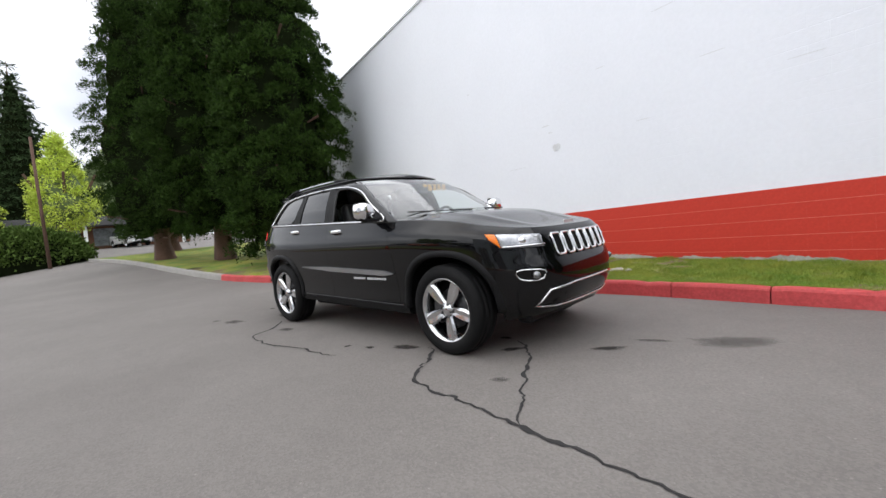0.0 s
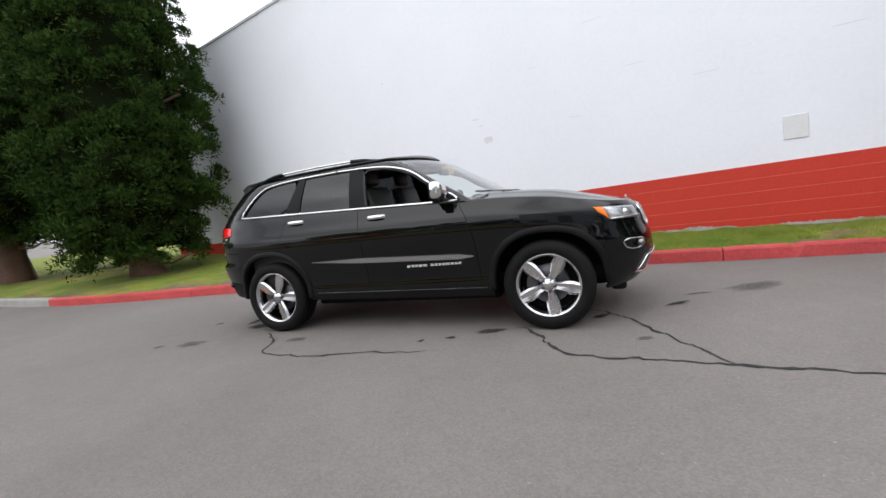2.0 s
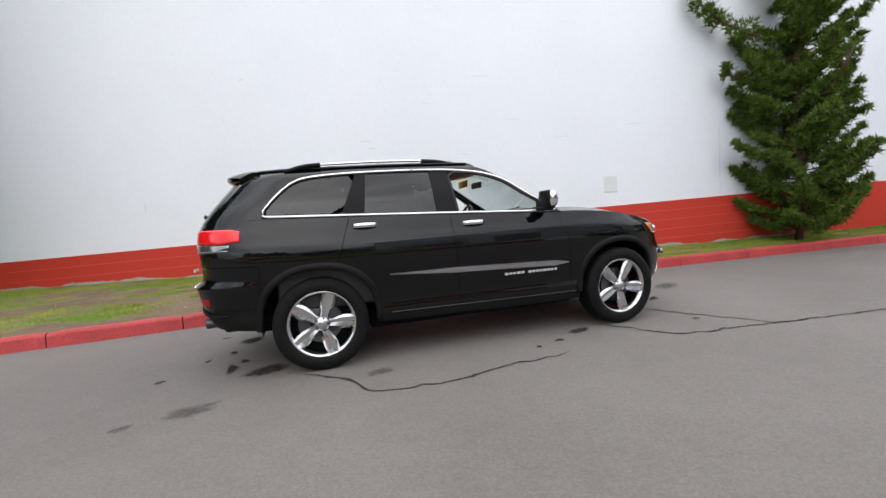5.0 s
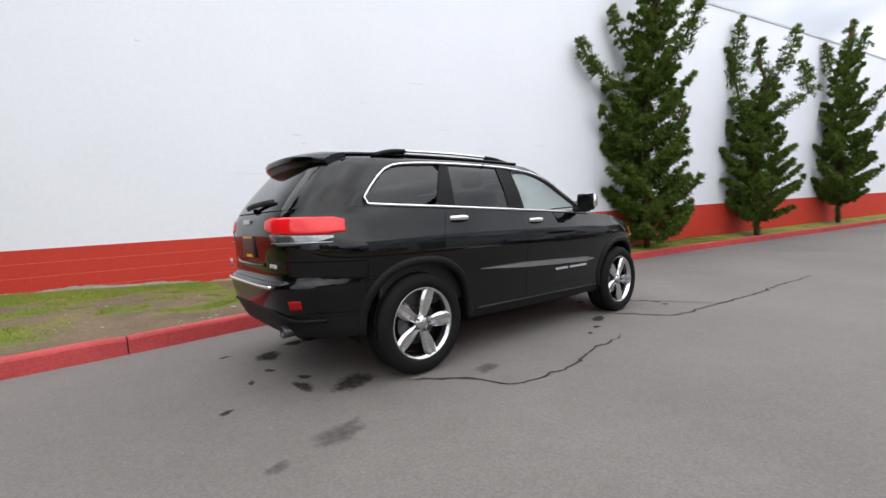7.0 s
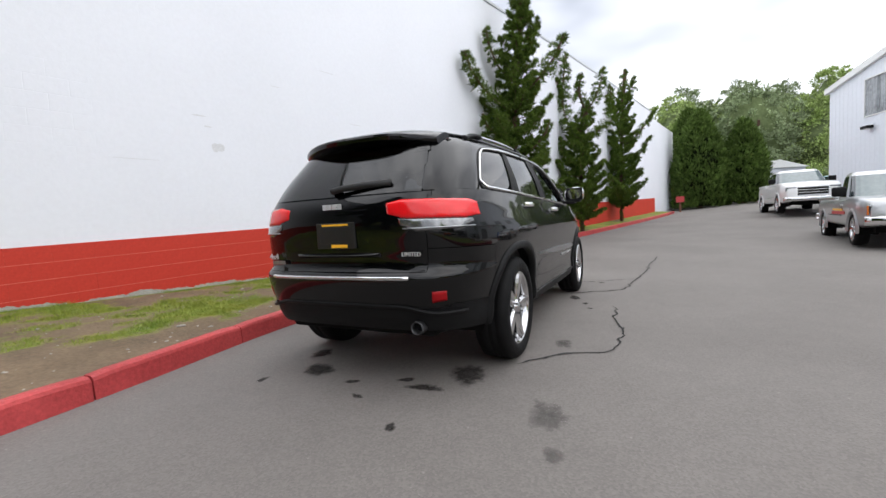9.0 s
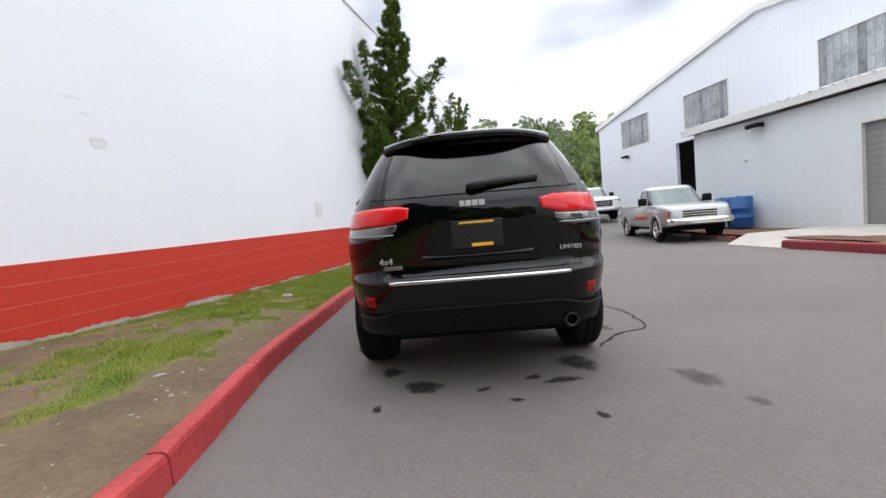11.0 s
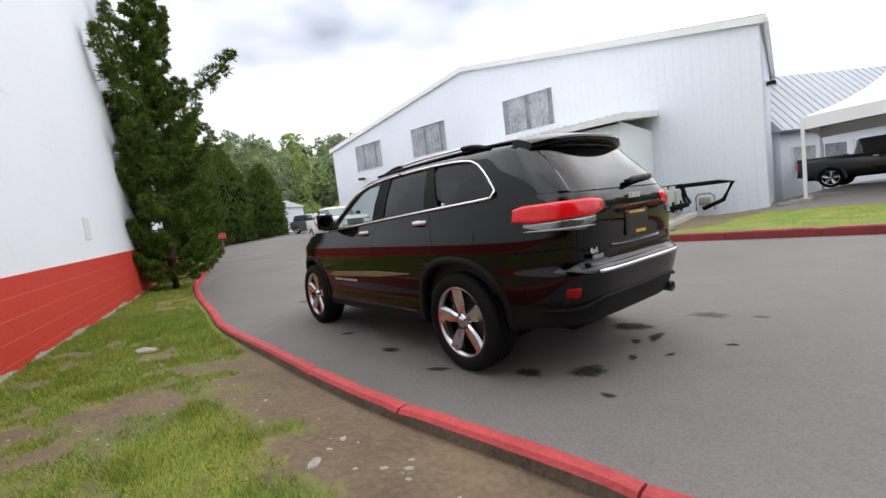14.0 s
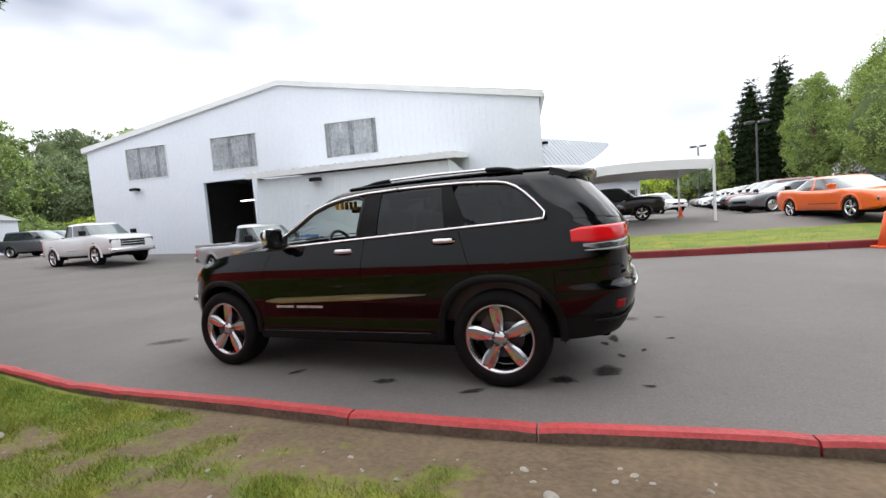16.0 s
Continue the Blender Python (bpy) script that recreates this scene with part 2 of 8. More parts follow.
M_ANNEX = mat("pale_green_grey_cladding", (0.70, 0.755, 0.775), 0.5, vary=0.04, scale=0.4, fine=6)
M_PAINT = mat("black_car_paint", (0.0014, 0.0015, 0.0020), 0.30, vary=0.2, scale=3, fine=300, coat=0.80, spec=0.03)
M_PAINT.node_tree.nodes["Principled BSDF"].inputs["Coat IOR"].default_value = 1.48
M_PLASTIC = mat("black_textured_plastic", (0.0075, 0.0075, 0.008), 0.5, spec=0.14, vary=0.2, scale=8, fine=200, bump=0.2, bump_scale=500)
M_DARK = mat("dark_underside", (0.006, 0.006, 0.006), 0.8, spec=0.1, vary=0.3, scale=8, fine=40)
M_CHROME = mat("polished_chrome", (0.80, 0.80, 0.81), 0.07, 1.0, vary=0.03, scale=10, fine=80)
M_SATIN = mat("satin_grey_trim", (0.42, 0.43, 0.45), 0.28, 1.0, vary=0.05, scale=10, fine=80)
M_RIM = mat("bright_machined_alloy", (0.62, 0.62, 0.63), 0.16, 1.0, vary=0.08, scale=14, fine=90)
M_RIMIN = mat("brake_and_barrel_metal", (0.09, 0.09, 0.095), 0.4, 0.8, vary=0.25, scale=14, fine=60)
M_TYRE = mat("tyre_rubber", (0.0065, 0.0065, 0.0068), 0.7, spec=0.16, vary=0.3, scale=10, fine=120, bump=0.25, bump_scale=250)
M_LEATHER = mat("dark_leather", (0.018, 0.017, 0.017), 0.5, vary=0.2, scale=10, fine=150, bump=0.2, bump_scale=300)
M_YELLOW = mat("yellow_sticker", (0.85, 0.45, 0.02), 0.5, vary=0.06, scale=10, fine=80)
M_BADGE = mat("bright_badge_metal", (0.62, 0.63, 0.64), 0.3, 0.35, vary=0.05, scale=10, fine=80)
M_HEAD = mat("headlamp_housing", (0.42, 0.43, 0.45), 0.10, 0.6, vary=0.7, scale=14, fine=90, coat=1.0)
M_RUBBER = mat("black_rubber_seal", (0.008, 0.008, 0.008), 0.6, vary=0.2, scale=20, fine=200)


# ---- helpers for building ----
def thing(name, label, category, m=Matrix.Identity(4), group="", kind=""):
    e = new(name)
    e.matrix_world = m
    return tagged(e, label, category, group, kind)


def part(name, bm, material, parent=None, label="", smooth=False, m=None):
    me = bpy.data.meshes.new(name)
    bm.to_mesh(me)
    bm.free()
    for k in material if isinstance(material, (list, tuple)) else [material]:
        me.materials.append(k)
    if smooth:
        me.polygons.foreach_set("use_smooth", [True] * len(me.polygons))
    ob = new(name, me)
    if parent is not None:
        ob.parent = parent
    if m is not None:
        ob.matrix_local = m
    return tagged(ob, label)


def box(bm, x0, x1, y0, y1, z0, z1, bevel=0.0, m=None):
    made = bmesh.ops.create_cube(bm, size=1.0)["verts"]
    for v in made:
        v.co = Vector(((x0 + x1) / 2 + v.co.x * (x1 - x0), (y0 + y1) / 2 + v.co.y * (y1 - y0), (z0 + z1) / 2 + v.co.z * (z1 - z0)))
    if bevel:
        edges = list({e for v in made for e in v.link_edges})
        made = bmesh.ops.bevel(bm, geom=edges, offset=bevel, segments=2, affect="EDGES", profile=0.5)["verts"]
    if m is not None:
        for v in made:
            v.co = m @ v.co
    return made


def grid(bm, nu, nv, f, close_u=False):
    vs = [[bm.verts.new(f(i / nu, j / nv)) for j in range(nv + 1)] for i in range(nu + (0 if close_u else 1))]
    for i in range(nu):
        for j in range(nv):
            a, b = vs[i], vs[(i + 1) % len(vs)]
            bm.faces.new((a[j], b[j], b[j + 1], a[j + 1]))
    return vs


def outward(bm, centre=(0, 0, 0.8)):
    """Turn an open sheet's faces away from a point."""
    bmesh.ops.recalc_face_normals(bm, faces=bm.faces)
    bm.normal_update()
    if sum(f.normal.dot(f.calc_center_median() - Vector(centre)) * f.calc_area() for f in bm.faces) < 0:
        bmesh.ops.reverse_faces(bm, faces=bm.faces)
    return bm


def lerp(a, b, t):
    return a + (b - a) * t


def curve_at(points, x):
    """Smooth value at x from a few (x, value) control pairs."""
    i = 1
    while i < len(points) - 1 and points[i][0] < x:
        i += 1
    (x0, y0), (x1, y1) = points[i - 1], points[i]
    t = min(1, max(0, (x - x0) / (x1 - x0)))
    xa, ya = points[i - 2] if i > 1 else (x0, y0)
    xb, yb = points[i + 1] if i + 1 < len(points) else (x1, y1)
    m0 = (y1 - ya) / (x1 - xa) * (x1 - x0)
    m1 = (yb - y0) / (xb - x0) * (x1 - x0)
    return (2 * t**3 - 3 * t**2 + 1) * y0 + (t**3 - 2 * t**2 + t) * m0 + (3 * t**2 - 2 * t**3) * y1 + (t**3 - t**2) * m1


def ease(x, a, b):
    t = min(1, max(0, (x - a) / (b - a)))
    return t * t * (3 - 2 * t)


def tube(points, radius, closed=False, sides=6, flat=1.0):
    """A round or flattened bead along a line of points."""
    bm = bmesh.new()
    pts = [Vector(p) for p in points]
    n = len(pts)
    rings = []
    for i, p in enumerate(pts):
        a = pts[(i - 1) % n] if closed or i else pts[i]
        b = pts[(i + 1) % n] if closed or i < n - 1 else pts[i]
        d = (b - a).normalized()
        side = d.cross(Vector((0, 0, 1)))
        side = side.normalized() if side.length > 1e-3 else Vector((0, 1, 0))
        up = side.cross(d)
        rings.append([bm.verts.new(p + radius * (flat * math.cos(2 * math.pi * k / sides) * side + math.sin(2 * math.pi * k / sides) * up)) for k in range(sides)])
    pairs = list(zip(rings, rings[1:])) + ([(rings[-1], rings[0])] if closed else [])
    for a, b in pairs:
        for k in range(sides):
            bm.faces.new((a[k], b[k], b[(k + 1) % sides], a[(k + 1) % sides]))
    if not closed:
        bm.faces.new(rings[0][::-1]), bm.faces.new(rings[-1])
    bmesh.ops.recalc_face_normals(bm, faces=bm.faces)
    return bm


def dense(poly, step=0.03, closed=True):
    out = []
    for a, b in zip(poly, poly[1:] + poly[:1] if closed else poly[1:]):
        k = max(1, int(math.dist(a, b) / step))
        out += [tuple(lerp(p, q, i / k) for p, q in zip(a, b)) for i in range(k)]
    return out if closed else out + [poly[-1]]


def rounded(poly, times=2):
    """Corner cutting, to round an outline."""
    for _ in range(times):
        poly = [tuple(lerp(p, q, t) for p, q in zip(a, b)) for a, b in zip(poly, poly[1:] + poly[:1]) for t in (0.25, 0.75)]
    return poly


def corners(poly, r):
    """The outline with its corners cut by r."""
    out = []
    for p, a, b in zip(poly, poly[-1:] + poly[:-1], poly[1:] + poly[:1]):
        for q in (a, b):
            d = math.dist(p, q)
            out.append((lerp(p[0], q[0], r / d), lerp(p[1], q[1], r / d)))
    return out


def lathe(profile, segments, m=None):
    """Turn (radius, along) pairs round the y axis."""
    bm = bmesh.new()
    rings = [[bm.verts.new((r * math.cos(2 * math.pi * k / segments), a, r * math.sin(2 * math.pi * k / segments))) for k in range(segments)] for r, a in profile]
    for a, b in zip(rings, rings[1:]):
        for k in range(segments):
            bm.faces.new((a[k], a[(k + 1) % segments], b[(k + 1) % segments], b[k]))
    bmesh.ops.recalc_face_normals(bm, faces=bm.faces)
    return bm


# ---- ground, walls and the large structure ----
def ground_z(x, y):
    right = 0.026 * (math.hypot(x - 7, 3) + x - 7) / 2 - 0.009
    left = 0.045 * (math.hypot(x + 8.5, 3) - x - 8.5) / 2 - 0.05
    side = 0.45 * ease(-y, 2, 11) * ease(x, 7, 25)
    return max(0, right) * (1 - 0.5 * ease(x, 60, 200)) + max(0, left) * (1 - 0.6 * ease(-x, 40, 200)) * ease(y, -9, 1) + side + (0.45 * ease(-y, 13.5, 18) + 0.9 * ease(-x, 13, 26) * ease(-y, 17, 25)) * (1 - ease(x, -0.5, 2.5))


KERB = [(-27.5, -0.4), (-24, 0.25), (-20, 0.60), (-14, 0.68), (-9.3, 0.82), (-6.8, 1.12), (-5, 1.33), (-3, 1.52), (-1.5, 1.74), (0.3, 1.83), (2, 1.9), (3.5, 1.79), (6, 1.62), (9, 1.27), (12, 0.68), (20, -1.12), (31, -3.4)]


def kerb_y(x):
    return curve_at(KERB, x) - 0.02


def wall_y(x):
    return 4.13 - 0.205 * x


def band_z(x):
    return 1.065 + 0.0262 * x


bm = bmesh.new()
grid(bm, 150, 120, lambda u, v: (lambda x, y: (x, y, ground_z(x, y)))(math.copysign(abs(2 * u - 1) ** 2.2 * 400, u - 0.5), math.copysign(abs(2 * v - 1) ** 2.2 * 400, v - 0.5)))
ground = tagged(part("ground", bm, M_ASPHALT, smooth=True), "worn grey asphalt yard with cracks and oil stains", "asphalt", kind="structure")


def wall_slab(name, x0, x1, material, za, zb, label, off=0.0, n=60):
    """A thick slab along the block wall, from za(x) up to zb(x)."""
    bm = bmesh.new()
    ring = []
    for i in range(n + 1):
        x = lerp(x0, x1, i / n)
        y = wall_y(x) + off
        ring.append([bm.verts.new(p) for p in ((x, y, za(x)), (x, y, zb(x)), (x + 0.06, y + 0.3, zb(x)), (x + 0.06, y + 0.3, za(x)))])
    for a, b in zip(ring, ring[1:]):
        for k in range(4):
            bm.faces.new((a[k], b[k], b[(k + 1) % 4], a[(k + 1) % 4]))
    bm.faces.new(ring[0][::-1]), bm.faces.new(ring[-1])
    bmesh.ops.recalc_face_normals(bm, faces=bm.faces)
    return tagged(part(name, bm, material), label, "wall", kind="structure")


def wall_top(x):
    return 7.20 + (0.030 * x if x < 0 else 0.044 * x - 0.0006 * x * x)


wall_slab("wall_north", -13, 30.5, M_WHITE, band_z, wall_top, "tall white painted concrete block wall")
wall_slab("wall_base_north", -13, 30.5, M_RED, lambda x: -0.3, band_z, "red painted base band of the block wall", off=-0.004)
wall_slab("coping", -13.05, 30.55, M_COPING, wall_top, lambda x: wall_top(x) + 0.07, "thin grey metal coping on the block wall", off=-0.03)
wall_slab("wall_far", 30.6, 39.3, M_WHITE, lambda x: -0.3, lambda x: 7.80, "white block wall of the further building wing", off=0.22, n=8)

bm = bmesh.new()
turn_b = Matrix.Translation((-12.9, wall_y(-12.9) + 0.31, 0)) @ Matrix.Rotation(math.atan2(-0.205, 1), 4, "Z")
box(bm, 0.1, 43.8, 0, 13.5, 6.2, 6.4, 0, turn_b)
tagged(part("roof_north", bm, M_COPING), "flat grey roof behind the block wall", "roof", kind="structure")
bm = bmesh.new()
box(bm, 0.1, 0.4, 0, 13.5, -0.3, 6.2, 0, turn_b)
box(bm, 43.5, 43.8, 3.4, 13.5, -0.3, 6.2, 0, turn_b)
box(bm, 0.4, 43.5, 13.2, 13.5, -0.3, 6.2, 0, turn_b)
tagged(part("wall_rear", bm, M_WHITE), "plain white rear walls of the block building", "wall", kind="structure")


def verge_height(x, v):
    return ground_z(x, kerb_y(x)) + 0.125 - 0.035 * max(0, 1 - 5 * v) * ease(-x, -4, 0) + (0.10 + 0.12 * ease(-x, -1, 5)) * v + 0.025 * noise.noise((x * 1.3, v * 4, 0)) * min(1, 6 * v)


def grassy(x, y):
    """Share of grass on the verge: patches, thinner close to the camera's end of the bed."""
    k = noise.fractal((x * 1.1, y * 2.0, 3.0), 1.0, 2.0, 5) * 0.62 + noise.noise((x * 0.45 + 7, y * 0.7, 1.0)) * 0.38 + 0.26 * noise.noise((x * 4.2, y * 6, 5.0))
    edge = min(1, (y - kerb_y(x)) / 0.85)
    return k + 0.26 * ease(x, -1.5, 2.5) + 0.30 * ease(-x, 4, 8) + 0.25 - 0.72 * (1 - edge) * ease(-x, -2.5, 1.0)


def attribute_ground(name, fn, nu, nv, share, material, label, category="grass"):
    bm = bmesh.new()
    layer = bm.verts.layers.float.new("grass")
    grid(bm, nu, nv, fn)
    for v in bm.verts:
        v[layer] = share(v.co.x, v.co.y)
    return tagged(part(name, bm, material, smooth=True), label, category, kind="structure")


attribute_ground("verge", lambda u, v: (lambda x: (x, lerp(kerb_y(x) + 0.115, wall_y(x) + 0.02, v), verge_height(x, v)))(lerp(-13, 31, u)), 420, 34, grassy, M_SOIL, "patchy grass and bare soil verge along the wall")


def far_lawn(u, v):
    x = lerp(-13.2, -27.2, u)
    y0, y1 = kerb_y(x) + 0.15, 15.0
    return (x, lerp(y0, y1, v), ground_z(x, y0) + 0.13 + 0.15 * v)


attribute_ground("lawn", far_lawn, 60, 30, lambda x, y: 0.9 + 0.4 * noise.noise((x, y, 2)), M_SOIL, "lawn under the tall conifers")


def blades(name, spots, label, height=0.06, material=None):
    """Many thin grass blades as one object."""
    n = len(spots)
    rng = np.random.default_rng(5)
    base = np.array(spots)
    ang = rng.uniform(0, 2 * np.pi, n)
    tuft = np.array([max(0.0, noise.noise((p[0] * 3.1, p[1] * 3.1, 8.0))) for p in spots])
    h = height * rng.uniform(0.5, 1.5, n) * (0.8 + 1.6 * tuft)
    lean = rng.normal(0, 0.5, (n, 2)) * h[:, None]
    w = 0.0022
    side = np.stack([np.cos(ang), np.sin(ang), 0 * ang], 1) * w
    tip = base + np.concatenate([lean, h[:, None]], 1)
    verts = np.stack([base - side, base + side, tip], 1).reshape(-1, 3)
    me = bpy.data.meshes.new(name)
    me.vertices.add(3 * n), me.loops.add(3 * n), me.polygons.add(n)
    me.vertices.foreach_set("co", verts.astype(np.float32).ravel())
    me.loops.foreach_set("vertex_index", np.arange(3 * n, dtype=np.int32))
    me.polygons.foreach_set("loop_start", np.arange(0, 3 * n, 3, dtype=np.int32))
    me.update()
    me.materials.append(material or M_GRASS)
    return tagged(new(name, me), label, "grass", kind="stuff")


rng = np.random.default_rng(2)
spots = []
while len(spots) < 230000:
    x = float(rng.uniform(-8.5, 12) if rng.random() < 0.55 else rng.uniform(-4.5, 4.5))
    v = float(rng.uniform(0.02, 0.98))
    y = lerp(kerb_y(x) + 0.15, wall_y(x), v)
    if grassy(x, y) > 0.14 + 0.22 * rng.random():
        spots.append((x, y, verge_height(x, v) - 0.004))
blades("grass_blades", spots, "short green grass growing in patches on the verge", 0.030)

# small stones and litter on the verge
bm = bmesh.new()
for k in range(420):
    x = float(rng.uniform(-5.5, 3.5))
    v = float(rng.uniform(0.03, 0.9))
    y = lerp(kerb_y(x) + 0.15, wall_y(x), v)
    if grassy(x, y) > 0.2 and k % 5:
        continue
    r = float(rng.uniform(0.004, 0.010) if k % 9 else rng.uniform(0.012, 0.022))
    made = bmesh.ops.create_icosphere(bm, subdivisions=1, radius=r, matrix=Matrix.Translation((x, y, verge_height(x, v) + r * 0.2)) @ Matrix.Rotation(float(rng.uniform(0, 6)), 4, "Z") @ Matrix.Diagonal((1.4, 0.9, 0.5, 1)))["verts"]
    for w in made:
        w.co += Vector(rng.normal(0, r * 0.12, 3))
tagged(part("pebbles", bm, M_STONE), "pale pebbles scattered on bare soil", "pebbles", kind="stuff")
for x, y, sc in ((1.42, 2.79, 0.075), (1.58, 2.83, 0.045), (-2.04, 2.33, 0.030), (-2.28, 2.11, 0.014), (-2.36, 2.03, 0.016), (-2.30, 1.98, 0.012), (-2.43, 2.08, 0.011), (-2.20, 2.21, 0.010)):
    v = (y - kerb_y(x) - 0.15) / (wall_y(x) - kerb_y(x) - 0.15)
    bm = bmesh.new()
    made = bmesh.ops.create_icosphere(bm, subdivisions=2, radius=sc)["verts"]
    for w in made:
        w.co = Vector((w.co.x * 1.5, w.co.y, w.co.z * 0.45)) * (1 + 0.25 * noise.noise(w.co * 25))
    tagged(part("stone", bm, M_STONE, m=Matrix.Translation((x, y, verge_height(x, v) + sc * 0.2)) @ Matrix.Rotation(x * 5, 4, "Z")), "flat grey stone lying in the grass" if x > 0 else "small pale stone lying on bare soil", "stone", "stones on the verge")


# kerb stones
def kerb_run(name, path, stones, material, label, top=0.172, width=0.17):
    """Kerb stones along path(s) = (x, y), one mesh each, with open joints."""
    run = tagged(new(name), label, "kerb", kind="structure")
    for k, (a, b) in enumerate(stones):
        bm = bmesh.new()
        rings = []
        n = max(3, int(abs(b - a) / 0.12))
        for i in range(n + 1):
            s_ = lerp(a + 0.006, b - 0.006, i / n)
            (x, y), (x2, y2) = path(s_), path(s_ + 0.01)
            d = Vector((x2 - x, y2 - y, 0)).normalized()
            side = Vector((-d.y, d.x, 0))
            z = ground_z(x, y)
            chip = max(0.0, noise.noise((s_ * 2.1, 8.0, top)) - 0.42) * 0.10
            dz = 0.006 * noise.noise((s_ * 3, 0, k * 5.0)) - (0.009 if i in (0, n) else 0) - chip
            do = 0.010 * noise.noise((s_ * 5, 4, 0)) + 0.006 * noise.noise((s_ * 14, 2, 0)) + chip
            sec = ((0.0, -0.05), (0.012 + do, top - 0.035), (0.022 + do, top - 0.012), (0.045, top), (width - 0.02, top), (width, top - 0.02), (width, -0.05))
            rings.append([bm.verts.new(Vector((x, y, z)) + side * o + Vector((0, 0, h + dz))) for o, h in sec])
        for p, q in zip(rings, rings[1:]):
            for i in range(6):
                bm.faces.new((p[i], q[i], q[i + 1], p[i + 1])).material_index = 1 if i == 5 else 0
        bm.faces.new(rings[0]), bm.faces.new(rings[-1])
        bmesh.ops.recalc_face_normals(bm, faces=bm.faces)
        part("kerb_stone", bm, [material, M_KERBBACK], run)
    return run


cuts = [-9.3, -8.0, -6.75, -5.6, -4.5, -3.15, -1.87, -0.72, 1.45, 2.4, 3.33, 4.9, 6.4, 7.9, 9.4, 11.2, 13, 15, 17, 19, 21, 23, 25, 27, 29, 31]
kerb_run("kerb", lambda s_: (s_, kerb_y(s_)), list(zip(cuts, cuts[1:])), M_KERB, "red painted concrete kerb stones beside the verge", width=0.125)
cuts = [-27, -25, -23, -21, -19, -17, -15, -13, -11.1, -9.3]
kerb_run("kerb_grey", lambda s_: (s_, kerb_y(s_)), list(zip(cuts, cuts[1:])), M_KERBGREY, "bare grey concrete kerb stones")


def far_kerb(s_):
    return (-s_, -7.05 - 0.126 * s_)


cuts = [-3.9, -2.4, -0.9, 0.6, 2.1, 3.6, 5.1, 6.6, 8.1, 10, 12, 14, 17, 20]
kerb_run("kerb_far", far_kerb, list(zip(cuts, cuts[1:])), M_KERBDARK, "dark red painted kerb of the lawn island")
kerb_run("kerb_island", lambda s_: (s_, -6.95 - 0.02 * s_), [(7.9, 6.9), (6.9, 5.95)], M_KERBDARK, "short broken red kerb by the bark bed", top=0.14)


def island(name, x0, x1, ya, yb, material, share, label, category, lift=0.13, nu=60, nv=24):
    attribute_ground(name, lambda u, v: (lambda x: (x, lerp(ya(x), yb(x), v), ground_z(x, -7) + lift + 0.02 * noise.noise((x, v * 5, 0))))(lerp(x0, x1, u)), nu, nv, share, material, label, category)


island("lawn_far", -20, 2.6, lambda x: -7.22 + 0.126 * x, lambda x: -13.5 + 0.05 * x, M_SOIL, lambda x, y: 1.1 + 0.5 * noise.noise((x * 0.5, y * 0.5, 9)) - 1.6 * ease(x, -0.4, 1.2) * ease(-y, 7.5, 9), "bright mown grass island with bare edge", "grass", nu=90)
spots = [(x, y, ground_z(x, -7) + 0.12) for x, y in zip(rng.uniform(-12, 2.4, 26000), rng.uniform(-13.4, -7.2, 26000)) if y < -7.25 + 0.126 * x and y > -13.4 + 0.05 * x and rng.random() < 1.25 - ease(x, -0.4, 1.2) * ease(-y, 7.5, 9)]
blades("grass_blades_far", spots, "short bright green grass on the far island", 0.05, M_LAWNBLADE)
island("bark_bed", 2.6, 11.0, lambda x: -7.6, lambda x: -9.0 + 0.0 * x - 2.4, M_BARK, lambda x, y: 0.0, "brown bark bed along the annex wall", "soil", lift=0.10)
bm = bmesh.new()
ramp = [(3.75, -6.55), (5.45, -6.45), (6.0, -7.3), (6.3, -10.15), (3.9, -10.6)]
lo = [bm.verts.new((x, y, ground_z(x, y) + (0.015 if y > -7 else 0.19))) for x, y in ramp]
hi = [bm.verts.new((x, y, -0.1)) for x, y in ramp]
bm.faces.new(lo)
for k in range(5):
    bm.faces.new((lo[k], hi[k], hi[(k + 1) % 5], lo[(k + 1) % 5]))
bmesh.ops.recalc_face_normals(bm, faces=bm.faces)
tagged(part("ramp", bm, M_CONCRETE), "pale concrete ramp up to the roller door", "ramp", kind="structure")


# cracks and stains in the asphalt
def ribbon(points, width, seed):
    r = random.Random(seed)
    bm = bmesh.new()
    line = []
    for a, b in zip(points, points[1:]):
        k = max(2, int(math.dist(a, b) / 0.035))
        for i in range(k):
            line.append((lerp(a[0], b[0], i / k), lerp(a[1], b[1], i / k)))
    line.append(points[-1])
    prev = None
    for i, (x, y) in enumerate(line):
        x, y = x + 0.050 * noise.noise((x * 5, y * 5, seed)) + 0.022 * noise.noise((x * 17, y * 17, seed)) + r.uniform(-0.006, 0.006), y + 0.050 * noise.noise((x * 5, y * 5, seed + 9)) + 0.022 * noise.noise((x * 17, y * 17, seed + 9)) + r.uniform(-0.006, 0.006)
        j, k = max(0, i - 1), min(len(line) - 1, i + 1)
        d = Vector((line[k][0] - line[j][0], line[k][1] - line[j][1], 0)).normalized()
        w = width * (0.30 + 1.2 * abs(noise.noise((i * 0.23, seed, 0)))) * min(1, 0.2 + min(i, len(line) - 1 - i) * 0.15)
        z = ground_z(x, y) + 0.004
        cur = [bm.verts.new((x - d.y * w, y + d.x * w, z)), bm.verts.new((x + d.y * w, y - d.x * w, z))]
        if prev:
            bm.faces.new((prev[0], cur[0], cur[1], prev[1]))
        prev = cur
    bmesh.ops.recalc_face_normals(bm, faces=bm.faces)
    return bm


